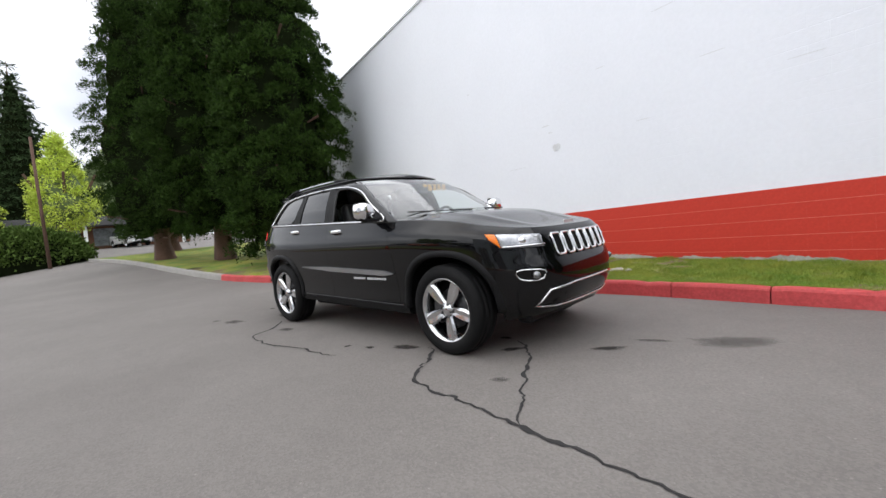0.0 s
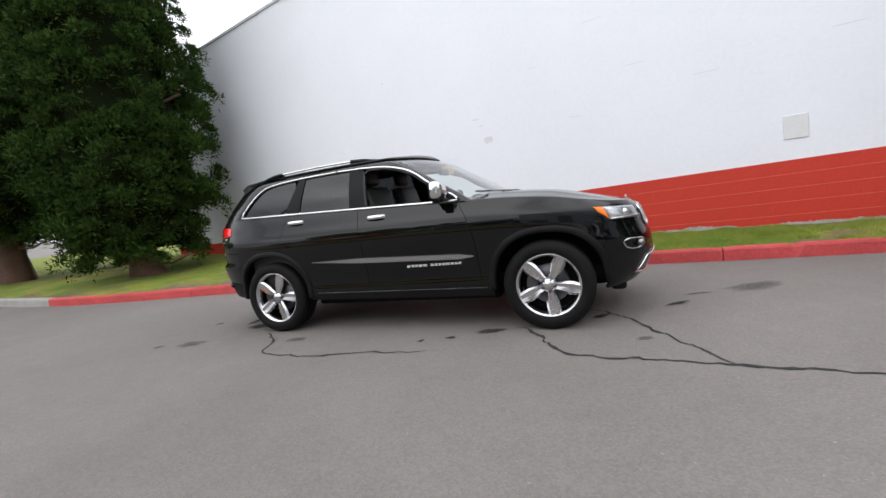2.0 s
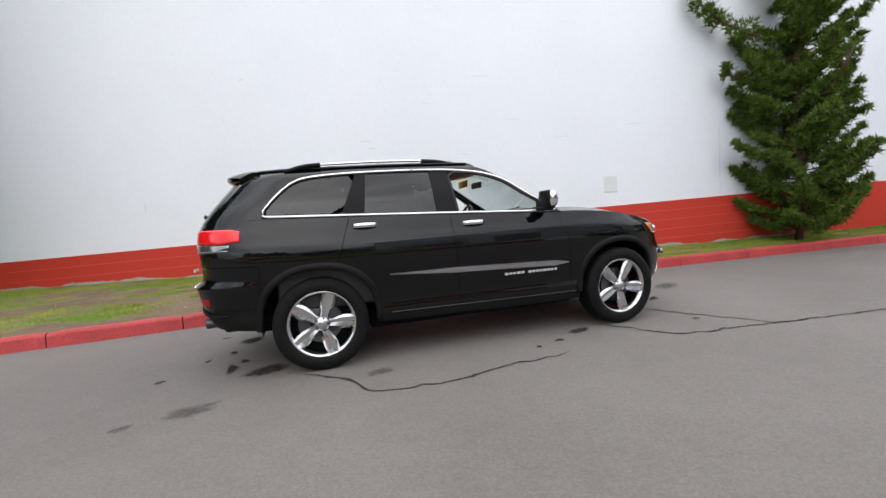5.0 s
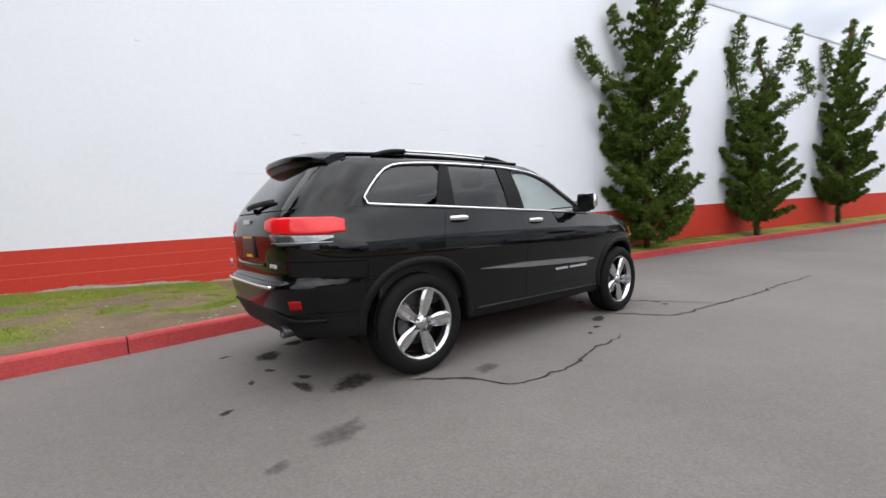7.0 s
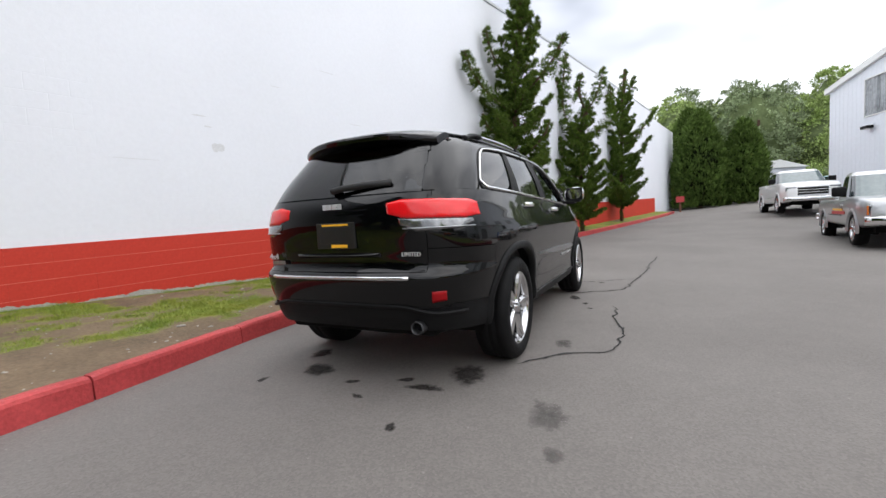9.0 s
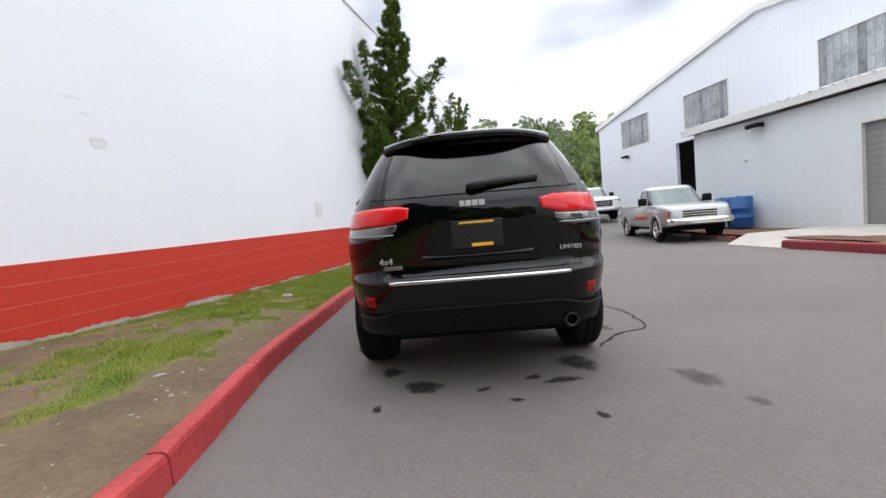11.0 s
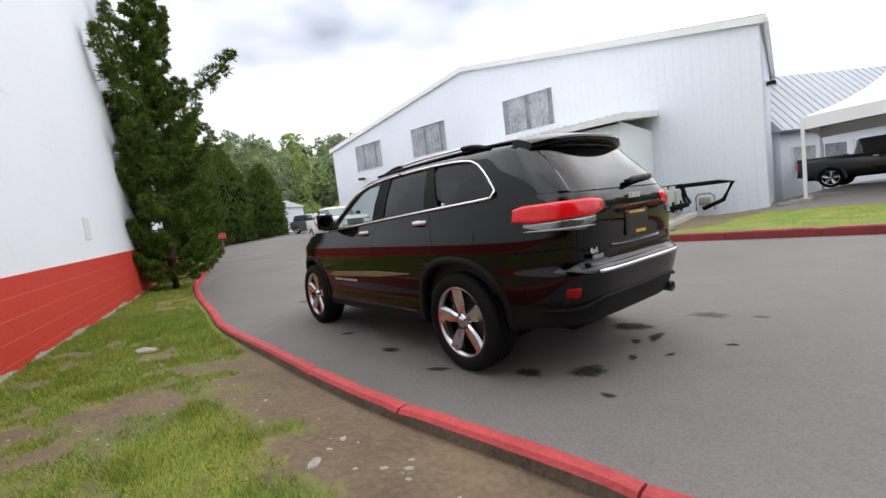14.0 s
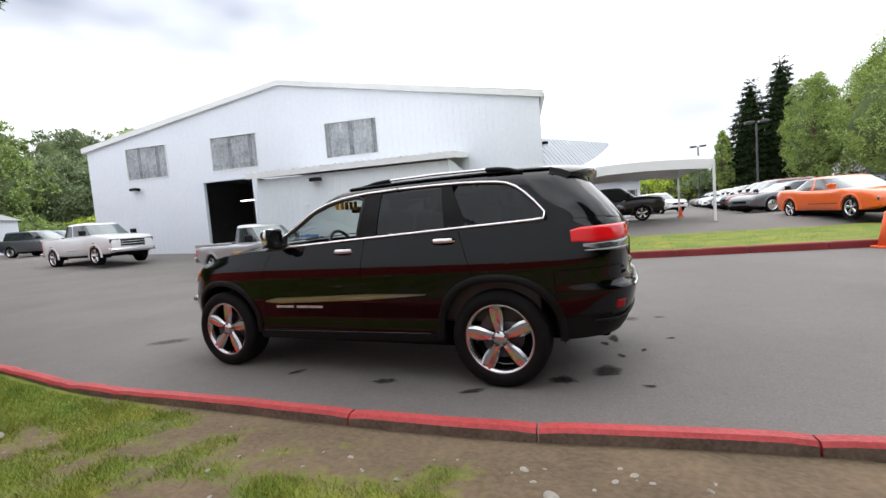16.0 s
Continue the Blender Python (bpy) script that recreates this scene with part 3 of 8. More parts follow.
for k, (pts_c, w) in enumerate((([(-1.62, -0.95), (-1.35, -1.18), (-1.14, -1.55), (-0.55, -1.60), (0.0, -1.50), (0.51, -1.46)], 0.022), ([(1.12, -0.80), (1.42, -1.15), (1.60, -1.50), (2.18, -1.56), (2.62, -1.62), (3.47, -1.74), (4.6, -1.80), (5.82, -1.95)], 0.025), ([(1.75, -0.30), (2.02, -0.55), (2.18, -0.84), (2.36, -1.20), (2.62, -1.62)], 0.022))):
    tagged(part("crack", ribbon(pts_c, w, k + 1), M_CRACK), "dark open crack in the asphalt", "crack", "cracks in the asphalt", "structure")


def blot(x, y, rx, ry, turn, seed, material, layer):
    """A stain with a ragged rim that thins out to the edge."""
    bm = bmesh.new()
    fade = bm.verts.layers.float.new("fade")
    n = 48
    m = Matrix.Rotation(turn, 4, "Z")
    rings = []
    for share, strength in ((0.25, 1.0), (0.70, 0.72), (1.2, 0.0)):
        ring = []
        for k in range(n):
            a = 2 * math.pi * k / n
            f = 1 + 0.40 * noise.noise((math.cos(a) * 1.3, math.sin(a) * 1.3, seed)) + 0.12 * noise.noise((math.cos(a) * 3, math.sin(a) * 3, seed))
            p = m @ Vector((rx * f * share * math.cos(a), ry * f * share * math.sin(a), 0))
            ring.append(bm.verts.new((x + p.x, y + p.y, ground_z(x, y) + 0.0030 + 0.0004 * layer)))
            ring[-1][fade] = strength
        rings.append(ring)
    bm.faces.new(rings[0])
    for p, q in zip(rings, rings[1:]):
        for k in range(n):
            bm.faces.new((p[k], q[k], q[(k + 1) % n], p[(k + 1) % n]))
    return bm


def thin_out(m, low, high):
    """Let a stain's material give way to the asphalt by its fade and a fine noise."""
    n, l = m.node_tree.nodes, m.node_tree.links
    out, b = n["Material Output"], n["Principled BSDF"]
    at, nz, tc, ad, rm, mix, tr = (n.new("ShaderNode" + k) for k in ("Attribute", "TexNoise", "TexCoord", "Math", "MapRange", "MixShader", "BsdfTransparent"))
    at.attribute_name = "fade"
    nz.inputs["Scale"].default_value, nz.inputs["Detail"].default_value = 22, 6
    ad.operation = "ADD"
    l.new(tc.outputs["Object"], nz.inputs[0]), l.new(at.outputs["Fac"], ad.inputs[0]), l.new(nz.outputs[0], ad.inputs[1]), l.new(ad.outputs[0], rm.inputs[0])
    rm.inputs["From Min"].default_value, rm.inputs["From Max"].default_value = low, high
    l.new(rm.outputs[0], mix.inputs[0]), l.new(tr.outputs[0], mix.inputs[1]), l.new(b.outputs[0], mix.inputs[2]), l.new(mix.outputs[0], out.inputs[0])


thin_out(M_OIL, 0.66, 1.55)
thin_out(M_DAMP, 0.68, 2.1)
STAINS = [(-1.92, -0.68, 0.20, 0.11, 0.4, 1), (-2.37, -1.32, 0.22, 0.13, 0.3, 0), (-2.72, -1.42, 0.09, 0.06, 0.1, 0), (-2.20, 0.42, 0.15, 0.10, 1.2, 1), (-1.88, 0.68, 0.12, 0.08, 0.2, 1), (-2.24, -0.50, 0.05, 0.12, 0.1, 1), (-2.31, 0.02, 0.035, 0.05, 0.5, 1), (3.25, 0.36, 0.36, 0.18, 0.55, 0), (-1.05, -1.16, 0.16, 0.09, 0.2, 0), (-2.50, -0.16, 0.05, 0.025, 1.2, 1), (-2.76, -0.58, 0.05, 0.03, 0.5, 1), (-2.16, -0.32, 0.04, 0.06, 0.5, 1), (0.55, 0.95, 0.10, 0.05, 0.9, 1), (-0.45, 0.98, 0.13, 0.05, 0.3, 1), (0.92, -0.95, 0.13, 0.07, 0.2, 1), (0.60, -1.12, 0.05, 0.04, 0.2, 1), (0.35, -1.2, 0.04, 0.025, 0.9, 1), (1.85, -0.55, 0.10, 0.05, 0.8, 1), (2.15, -1.15, 0.09, 0.05, 0.3, 0), (2.5, -0.2, 0.12, 0.05, 0.7, 1), (2.75, 0.15, 0.18, 0.05, 0.3, 0), (1.6, -0.3, 0.06, 0.04, 0.0, 1), (-2.5, 0.68, 0.05, 0.03, 0.0, 1), (-1.25, 1.02, 0.11, 0.04, 0.6, 1)]
for k, (x, y, rx, ry, turn, dark) in enumerate(STAINS):
    rx, ry = (rx, ry) if dark else (rx * 0.8, ry * 0.8)
    tagged(part("stain", blot(x, y, rx, ry, turn, k * 1.7, M_OIL if dark else M_DAMP, k % 5), M_OIL if dark else M_DAMP), "dark oil stain on the asphalt" if dark else "faint grey damp stain on the asphalt", "stain", "stains on the asphalt", "structure")

# wall fittings and scars
wall_turn = Matrix.Rotation(math.atan2(-0.205, 1), 4, "Z")


def on_wall(x, z, off=0.0):
    return Matrix.Translation((x, wall_y(x) + off, z)) @ wall_turn


bm = bmesh.new()
box(bm, -0.145, 0.145, -0.012, 0.02, -0.17, 0.17, 0.006)
vent = tagged(part("vent_cover", bm, M_VENT, m=on_wall(4.62, 1.655)), "pale grey painted vent cover on the wall", "vent")
for x, z, w, h, kind in ((-0.10, 2.36, 0.07, 0.06, 0), (-0.17, 2.35, 0.05, 0.07, 0), (-2.61, 4.10, 0.05, 0.012, 1), (-0.36, 2.81, 0.10, 0.010, 1), (-0.25, 2.66, 0.06, 0.010, 1), (1.6, 2.45, 0.12, 0.006, 1), (2.6, 3.1, 0.16, 0.006, 1), (0.9, 3.5, 0.10, 0.006, 1), (3.6, 2.7, 0.2, 0.005, 1), (-1.2, 2.1, 0.3, 0.004, 1), (5.2, 2.9, 0.2, 0.006, 1), (2.0, 4.0, 0.2, 0.006, 1), (-4.6, 1.75, 0.01, 0.12, 1), (7.05, 2.0, 0.008, 0.9, 1)):
    bm = bmesh.new()
    rim = [bm.verts.new((w * math.cos(a) * (1 + 0.3 * noise.noise((a * 2, x, z))), -0.004 - 0.001 * (kind == 0), h * math.sin(a) * (1 + 0.3 * noise.noise((a * 2, z, x))))) for a in np.linspace(0, 2 * math.pi, 22, endpoint=False)]
    bm.faces.new(rim)
    bmesh.ops.recalc_face_normals(bm, faces=bm.faces)
    tagged(part("wall_scar", bm, M_SCAR, m=on_wall(x, z)), "rubbed grey patch in the white wall paint", "wall mark", "scars in the wall paint", "structure")


# ---- the workshop hall across the yard ----
def hall_y(x):
    return -15.7 + 0.22 * x


HALL_TURN = math.atan2(0.22, 1)
HALL = Matrix.Translation((0.72, hall_y(0.72), 0)) @ Matrix.Rotation(HALL_TURN, 4, "Z")
HALL_L = (24.6 - 0.72) / math.cos(HALL_TURN)


def along(x):
    """Distance along the hall's front for a place x."""
    return (x - 0.72) / math.cos(HALL_TURN)


PEAK = along(13.0)


def hall_top(s_):
    return lerp(6.62, 8.80, s_ / PEAK) if s_ < PEAK else lerp(8.80, 6.74, (s_ - PEAK) / (HALL_L - PEAK))


hall = thing("workshop_hall", "white ribbed metal workshop hall with a shallow gable", "building", HALL)


def ribbed(s0, s1, zlo, zhi, pitch=0.30, depth=0.007, at_y=0.0):
    """Ribbed cladding sheet in the hall's front plane; zlo and zhi are functions of the distance."""
    bm = bmesh.new()
    xs = [s0]
    k = math.ceil(s0 / pitch)
    while k * pitch < s1:
        c = k * pitch
        for o in (-0.030, -0.015, 0.015, 0.030):
            if s0 < c + o < s1:
                xs.append(c + o)
        k += 1
    xs.append(s1)
    prev = None
    for x in sorted(xs):
        f = abs((x / pitch) - round(x / pitch)) * pitch
        y = at_y + (depth if f < 0.02 else 0.0)
        cur = (bm.verts.new((x, y, zlo(x))), bm.verts.new((x, y, zhi(x))))
        if prev:
            bm.faces.new((prev[0], cur[0], cur[1], prev[1]))
        prev = cur
    bmesh.ops.recalc_face_normals(bm, faces=bm.faces)
    return bm


WINDOWS = [(along(8.22), along(10.79)), (along(14.50), along(17.03)), (along(19.70), along(22.13))]
W_LO, W_HI = 4.85, 6.50
OPEN = (along(14.90), along(17.67), 4.28)
edges_x = sorted([0, HALL_L] + [e for w in WINDOWS for e in w] + [OPEN[0], OPEN[1], PEAK])
for a, b in zip(edges_x, edges_x[1:]):
    mid = (a + b) / 2
    cut = []
    if OPEN[0] <= mid <= OPEN[1]:
        cut.append((-0.3, OPEN[2]))
    if any(w[0] <= mid <= w[1] for w in WINDOWS):
        cut.append((W_LO, W_HI))
    z = -0.3
    for lo, hi in sorted(cut):
        if lo > z + 0.01:
            part("cladding", ribbed(a, b, lambda x, q=z: q, lambda x, q=lo: q), M_METAL, hall)
        z = hi
    part("cladding", ribbed(a, b, lambda x, q=z: q, hall_top), M_METAL, hall)
bm = bmesh.new()
fa = [bm.verts.new(p) for p in ((0, -0.12, -0.3), (HALL_L, -0.12, -0.3), (HALL_L, -0.12, hall_top(HALL_L)), (PEAK, -0.12, 8.8), (0, -0.12, hall_top(0)))]
fb = [bm.verts.new((v.co.x, -30, v.co.z)) for v in fa]
for k in range(5):
    bm.faces.new((fa[k], fa[(k + 1) % 5], fb[(k + 1) % 5], fb[k]))
bm.faces.new(fb[::-1])
bmesh.ops.recalc_face_normals(bm, faces=bm.faces)
part("hall_shell", bm, M_METAL, hall)
# ribs on the visible end wall
bm = bmesh.new()
for k in range(80):
    box(bm, -0.022, 0.0, -0.30 * k - 0.15, -0.30 * k - 0.11, -0.2, 6.55)
part("end_ribs", bm, M_METAL, hall)
bm = bmesh.new()
for a, b in ((-0.18, PEAK), (PEAK, HALL_L + 0.18)):
    za, zb = hall_top(a), hall_top(b)
    vs = [bm.verts.new(p) for p in ((a, 0.16, za - 0.16), (b, 0.16, zb - 0.16), (b, 0.16, zb + 0.10), (a, 0.16, za + 0.10), (a, -0.02, za + 0.10), (b, -0.02, zb + 0.10), (b, -0.02, zb - 0.16), (a, -0.02, za - 0.16))]
    for q in ((0, 1, 2, 3), (3, 2, 5, 4), (0, 7, 6, 1), (4, 5, 6, 7), (0, 3, 4, 7), (1, 6, 5, 2)):
        bm.faces.new([vs[i] for i in q])
bmesh.ops.recalc_face_normals(bm, faces=bm.faces)
part("roof_trim", bm, M_TRIM, hall, "pale metal roof edge trim")
bm = bmesh.new()
vs = [bm.verts.new(p) for p in ((-0.2, 0.16, hall_top(0) + 0.09), (PEAK, 0.16, 8.89), (PEAK, -30, 8.89), (-0.2, -30, hall_top(0) + 0.09))]
bm.faces.new(vs)
ws = [bm.verts.new(p) for p in ((PEAK, 0.16, 8.89), (HALL_L + 0.2, 0.16, hall_top(HALL_L) + 0.09), (HALL_L + 0.2, -30, hall_top(HALL_L) + 0.09), (PEAK, -30, 8.89))]
bm.faces.new(ws)
part("roof", bm, M_TRIM, hall)
bm = bmesh.new()
box(bm, -0.26, -0.10, -29.5, 0.16, 6.42, 6.60, 0.02)
part("gutter", bm, M_TRIM, hall)
for k, (a, b) in enumerate(WINDOWS):
    bm = bmesh.new()
    for x0, x1, z0, z1 in ((a, b, W_LO - 0.05, W_LO), (a, b, W_HI, W_HI + 0.05), (a - 0.05, a, W_LO - 0.05, W_HI + 0.05), (b, b + 0.05, W_LO - 0.05, W_HI + 0.05)):
        box(bm, x0, x1, -0.06, 0.03, z0, z1, 0.005)
    wf = part("window_frame", bm, M_TRIM, hall, "pale window frame")
    n = 11
    for i in range(n):
        bm = bmesh.new()
        x0, x1 = lerp(a, b, i / n), lerp(a, b, (i + 1) / n)
        grid(bm, 8, 1, lambda u, v: (lerp(x0, x1 - 0.01, u), -0.03 + 0.016 * math.cos(2 * math.pi * u), lerp(W_LO, W_HI, v)))
        outward(bm, ((a + b) / 2, -3, 5.5))
        part("panel", bm, M_SKYLIGHT if (i * 7 + k * 3) % 5 else M_SKYDARK, wf)
# inside of the open workshop bay; its dimness is put into the lining's colour
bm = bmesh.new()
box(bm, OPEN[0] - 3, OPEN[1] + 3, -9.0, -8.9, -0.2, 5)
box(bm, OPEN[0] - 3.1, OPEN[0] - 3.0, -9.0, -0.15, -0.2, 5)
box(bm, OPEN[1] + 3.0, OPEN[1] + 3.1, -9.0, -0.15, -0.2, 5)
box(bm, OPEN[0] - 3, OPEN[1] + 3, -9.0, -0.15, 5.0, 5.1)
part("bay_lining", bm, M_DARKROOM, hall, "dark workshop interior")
for i in range(4):
    bm = bmesh.new()
    box(bm, OPEN[0] - 1 + i * 1.3, OPEN[0] - 0.2 + i * 1.3, -8.5, -7.9, 0.3, 1.6 + 0.5 * (i % 2), 0.02)
    part("tool_cabinet", bm, M_RIMIN, hall)
    bm = bmesh.new()
    box(bm, OPEN[0] - 0.8 + i * 1.4, OPEN[0] - 0.7 + i * 1.4, -5, -4.9, 0.3, 4.2)
    part("post", bm, M_RIMIN, hall)
for i in range(3):
    bm = bmesh.new()
    box(bm, OPEN[0] - 0.6 + 0.3 + 1.25 * i, OPEN[0] + 1.1 + 1.25 * i, -4.0, -3.9, 3.30 + 0.1 * i, 3.35 + 0.1 * i)
    part("strip_light", bm, M_STRIPLIGHT, hall, "lit strip light in the bay")
bm = bmesh.new()
for x0, x1, z0, z1 in ((OPEN[0] - 0.12, OPEN[0], 0, OPEN[2] + 0.1), (OPEN[1], OPEN[1] + 0.12, 0, OPEN[2] + 0.1), (OPEN[0] - 0.12, OPEN[1] + 0.12, OPEN[2], OPEN[2] + 0.12)):
    box(bm, x0, x1, -0.15, 0.05, z0, z1, 0.005)
part("bay_frame", bm, M_METAL, hall)


def wall_lamp(parent, m):
    lamp = new("wall_lamp")
    lamp.matrix_world = m
    tagged(lamp, "small dark wall floodlight on a bracket", "lamp", "wall lamps on the hall")
    bm = bmesh.new()
    box(bm, -0.22, 0.22, 0.06, 0.34, -0.08, 0.06, 0.03)
    part("lamp_body", bm, M_PLASTIC, lamp)
    bm = bmesh.new()
    box(bm, -0.06, 0.06, 0, 0.08, -0.05, 0.12, 0.01)
    part("bracket", bm, M_TRIM, lamp)
    bm = bmesh.new()
    box(bm, -0.19, 0.19, 0.09, 0.31, -0.095, -0.082, 0.004)
    part("lamp_glass", bm, M_VENT, lamp)


wall_lamp(hall, HALL @ Matrix.Translation((along(21.65), 0.02, 4.30)))
for s_ in (0.0, 2.4):
    wall_lamp(hall, HALL @ Matrix.Translation((-0.02, -1.2 - 3 * s_, 4.6 - 0.2 * s_)) @ Matrix.Rotation(math.pi / 2, 4, "Z"))

# annex with a roller door
ANNEX = Matrix.Translation((3.40, -11.35 + 0.22 * 3.40, 0)) @ Matrix.Rotation(HALL_TURN, 4, "Z")
A_L = (11.0 - 3.40) / math.cos(HALL_TURN)
annex = thing("annex", "low white metal annex with a grey roller door", "building", ANNEX)
D0, D1, D_H = (4.17 - 3.40) / math.cos(HALL_TURN), (5.82 - 3.40) / math.cos(HALL_TURN), 2.70
for a, b, lo in ((0, D0, -0.3), (D1, A_L, -0.3), (D0, D1, D_H)):
    part("front_wall", ribbed(a, b, lambda x, q=lo: q, lambda x: 3.52, 0.30, 0.006), M_ANNEX, annex)
for x0 in (0.0, A_L):
    bm = bmesh.new()
    box(bm, x0 - 0.05, x0, -4.4, -0.002, -0.3, 3.60)
    part("end_wall", bm, M_ANNEX, annex)
bm = bmesh.new()
vs = [bm.verts.new(p) for p in ((-0.35, 0.30, 3.56), (A_L + 0.3, 0.30, 3.56), (A_L + 0.3, -4.3, 4.16), (-0.35, -4.3, 4.16))]
us = [bm.verts.new((v.co.x, v.co.y, v.co.z + 0.22)) for v in vs]
bm.faces.new(us), bm.faces.new(vs[::-1])
for k in range(4):
    bm.faces.new((vs[k], vs[(k + 1) % 4], us[(k + 1) % 4], us[k]))
bmesh.ops.recalc_face_normals(bm, faces=bm.faces)
part("roof_edge", bm, M_TRIM, annex, "pale fascia round the annex roof")
bm = bmesh.new()
for i in range(30):
    x = lerp(-0.3, A_L + 0.25, i / 29)
    box(bm, x - 0.03, x + 0.03, -0.05, 0.33, 3.775, 3.82)
part("roof_ribs", bm, M_TRIM, annex)
door = part("roller_door", (lambda q: (grid(q, 1, 64, lambda u, v: (lerp(D0, D1, u), -0.10 + 0.004 * math.cos(2 * math.pi * v * 16), lerp(0.1, D_H, v))), outward(q, (1, -4, 1)))[1])(bmesh.new()), M_DOORGREY, annex, "closed grey roller door")
bm = bmesh.new()
for x0, x1, z0, z1 in ((D0 - 0.08, D0, 0, D_H + 0.08), (D1, D1 + 0.08, 0, D_H + 0.08), (D0, D1, D_H, D_H + 0.08)):
    box(bm, x0, x1, -0.14, 0.03, z0, z1, 0.004)
part("door_frame", bm, M_TRIM, annex)
wall_lamp(annex, ANNEX @ Matrix.Translation(((8.43 - 3.4) / math.cos(HALL_TURN), 0.02, 3.30)))
bm = bmesh.new()
box(bm, 5.6, 5.75, 0, 0.06, 2.3, 2.42, 0.02)
part("door_bell", bm, M_TRIM, annex)


# cooling units on their slab, with pipes
def cooling_unit(m, w=0.95, d=0.80, h=0.85):
    u = thing("cooling_unit", "weathered pale metal cooling unit with a slatted coil side", "cooling unit", m, "cooling units by the hall")
    bm = bmesh.new()
    box(bm, 0, w, 0, d, 0.05, h, 0.015)
    part("casing", bm, M_ACBODY, u)
    for i in range(9):
        bm = bmesh.new()
        box(bm, 0.04 + i * (w - 0.08) / 9, 0.04 + i * (w - 0.08) / 9 + 0.045, d + 0.002, d + 0.02, 0.12, h - 0.06)
        part("slat", bm, M_ACBODY, u)
    bm = bmesh.new()
    box(bm, 0.03, w - 0.03, d + 0.001, d + 0.004, 0.10, h - 0.05)
    part("coil", bm, M_RIMIN, u)
    bm = bmesh.new()
    bmesh.ops.create_cone(bm, segments=18, radius1=0.10, radius2=0.10, depth=0.16, cap_ends=True, matrix=Matrix.Translation((0.2, 0.4, h + 0.08)))
    part("cap", bm, M_ACBODY, u)
    bm = bmesh.new()
    box(bm, -0.02, 0.0, 0.12, 0.42, 0.15, 0.5, 0.005)
    part("junction_box", bm, M_DARK, u)


AC = Matrix.Translation((2.62, -9.05, 0)) @ Matrix.Rotation(HALL_TURN + math.pi, 4, "Z")
bm = bmesh.new()
box(bm, -0.35, 1.25, -0.25, 4.4, -0.1, 0.27, 0.02)
tagged(part("equipment_slab", bm, M_CONCRETE, m=AC), "pale concrete slab under the cooling units", "slab", kind="structure")
for i in range(3):
    cooling_unit(AC @ Matrix.Translation((0.95, 0.95 + 1.25 * i, 0.27)) @ Matrix.Rotation(math.pi, 4, "Z"))
pipes = thing("pipe_run", "black insulated pipes beside the cooling units", "pipes", AC)
for k, (z, o) in enumerate(((0.55, 1.05), (0.65, 1.12))):
    part("pipe", tube([(o, 0.3, z), (o, 2.5, z), (o, 3.9, z), (o - 0.2, 4.4, z + 0.2), (o - 0.3, 4.5, 1.25), (o - 0.5, 5.4, 1.3)], 0.05, False, 8), M_DARK, pipes, smooth=True)
part("pipe", tube([(0.1, 3.9, 1.25), (1.9, 4.8, 1.25), (2.3, 4.9, 1.2), (2.0, 4.9, 0.6), (1.4, 4.6, 0.35)], 0.075, False, 8), M_DARK, pipes, smooth=True)
meter = thing("gas_meter", "grey gas meter with bent pipes at the hall wall", "gas meter", HALL @ Matrix.Translation((1.6, 0.35, 0.25)))
part("pipe", tube([(0, 0, 0), (0, 0, 0.5), (0.12, 0, 0.62), (0.5, 0, 0.62), (0.6, 0, 0.5), (0.6, 0, 0)], 0.035, False, 8), M_STONE, meter, smooth=True)
bm = bmesh.new()
box(bm, 0.12, 0.5, -0.12, 0.12, 0.18, 0.48, 0.05)
part("meter_body", bm, M_STONE, meter, smooth=True)
for k in range(6):
    bm = bmesh.new()
    box(bm, -0.5, 0.5, -0.06, 0.06, 0, 0.10, 0.01)
    tagged(part("timber", bm, M_STONE, m=HALL @ Matrix.Translation((-0.7 - 0.16 * k, 0.1 - 0.35 * k, 0.18 + 0.05 * (k % 3))) @ Matrix.Rotation(0.4 + 0.5 * k, 4, "Z")), "weathered grey timber offcut in a pile", "timber", "timber pile")


def barrel(m):
    b = thing("barrel", "blue plastic barrel standing on bark", "barrel", m, "blue barrels")
    q = lathe([(0.001, 0.88), (0.25, 0.88), (0.275, 0.86), (0.27, 0.60), (0.295, 0.57), (0.295, 0.53), (0.27, 0.50), (0.27, 0.34), (0.295, 0.31), (0.295, 0.27), (0.27, 0.24), (0.27, 0.02), (0.26, 0.0), (0.001, 0.0)], 28)
    part("drum", q, M_BLUE, b, smooth=True, m=Matrix.Rotation(math.pi / 2, 4, "X"))
    bm = bmesh.new()
    bmesh.ops.create_cone(bm, segments=12, radius1=0.035, radius2=0.035, depth=0.03, cap_ends=True, matrix=Matrix.Translation((0.12, 0, 0.89)))
    part("bung", bm, M_DARK, b)


for x, y in ((8.62, -8.95), (9.25, -8.85)):
    barrel(Matrix.Translation((x, y, 0.20)) @ Matrix.Scale(1.12, 4))

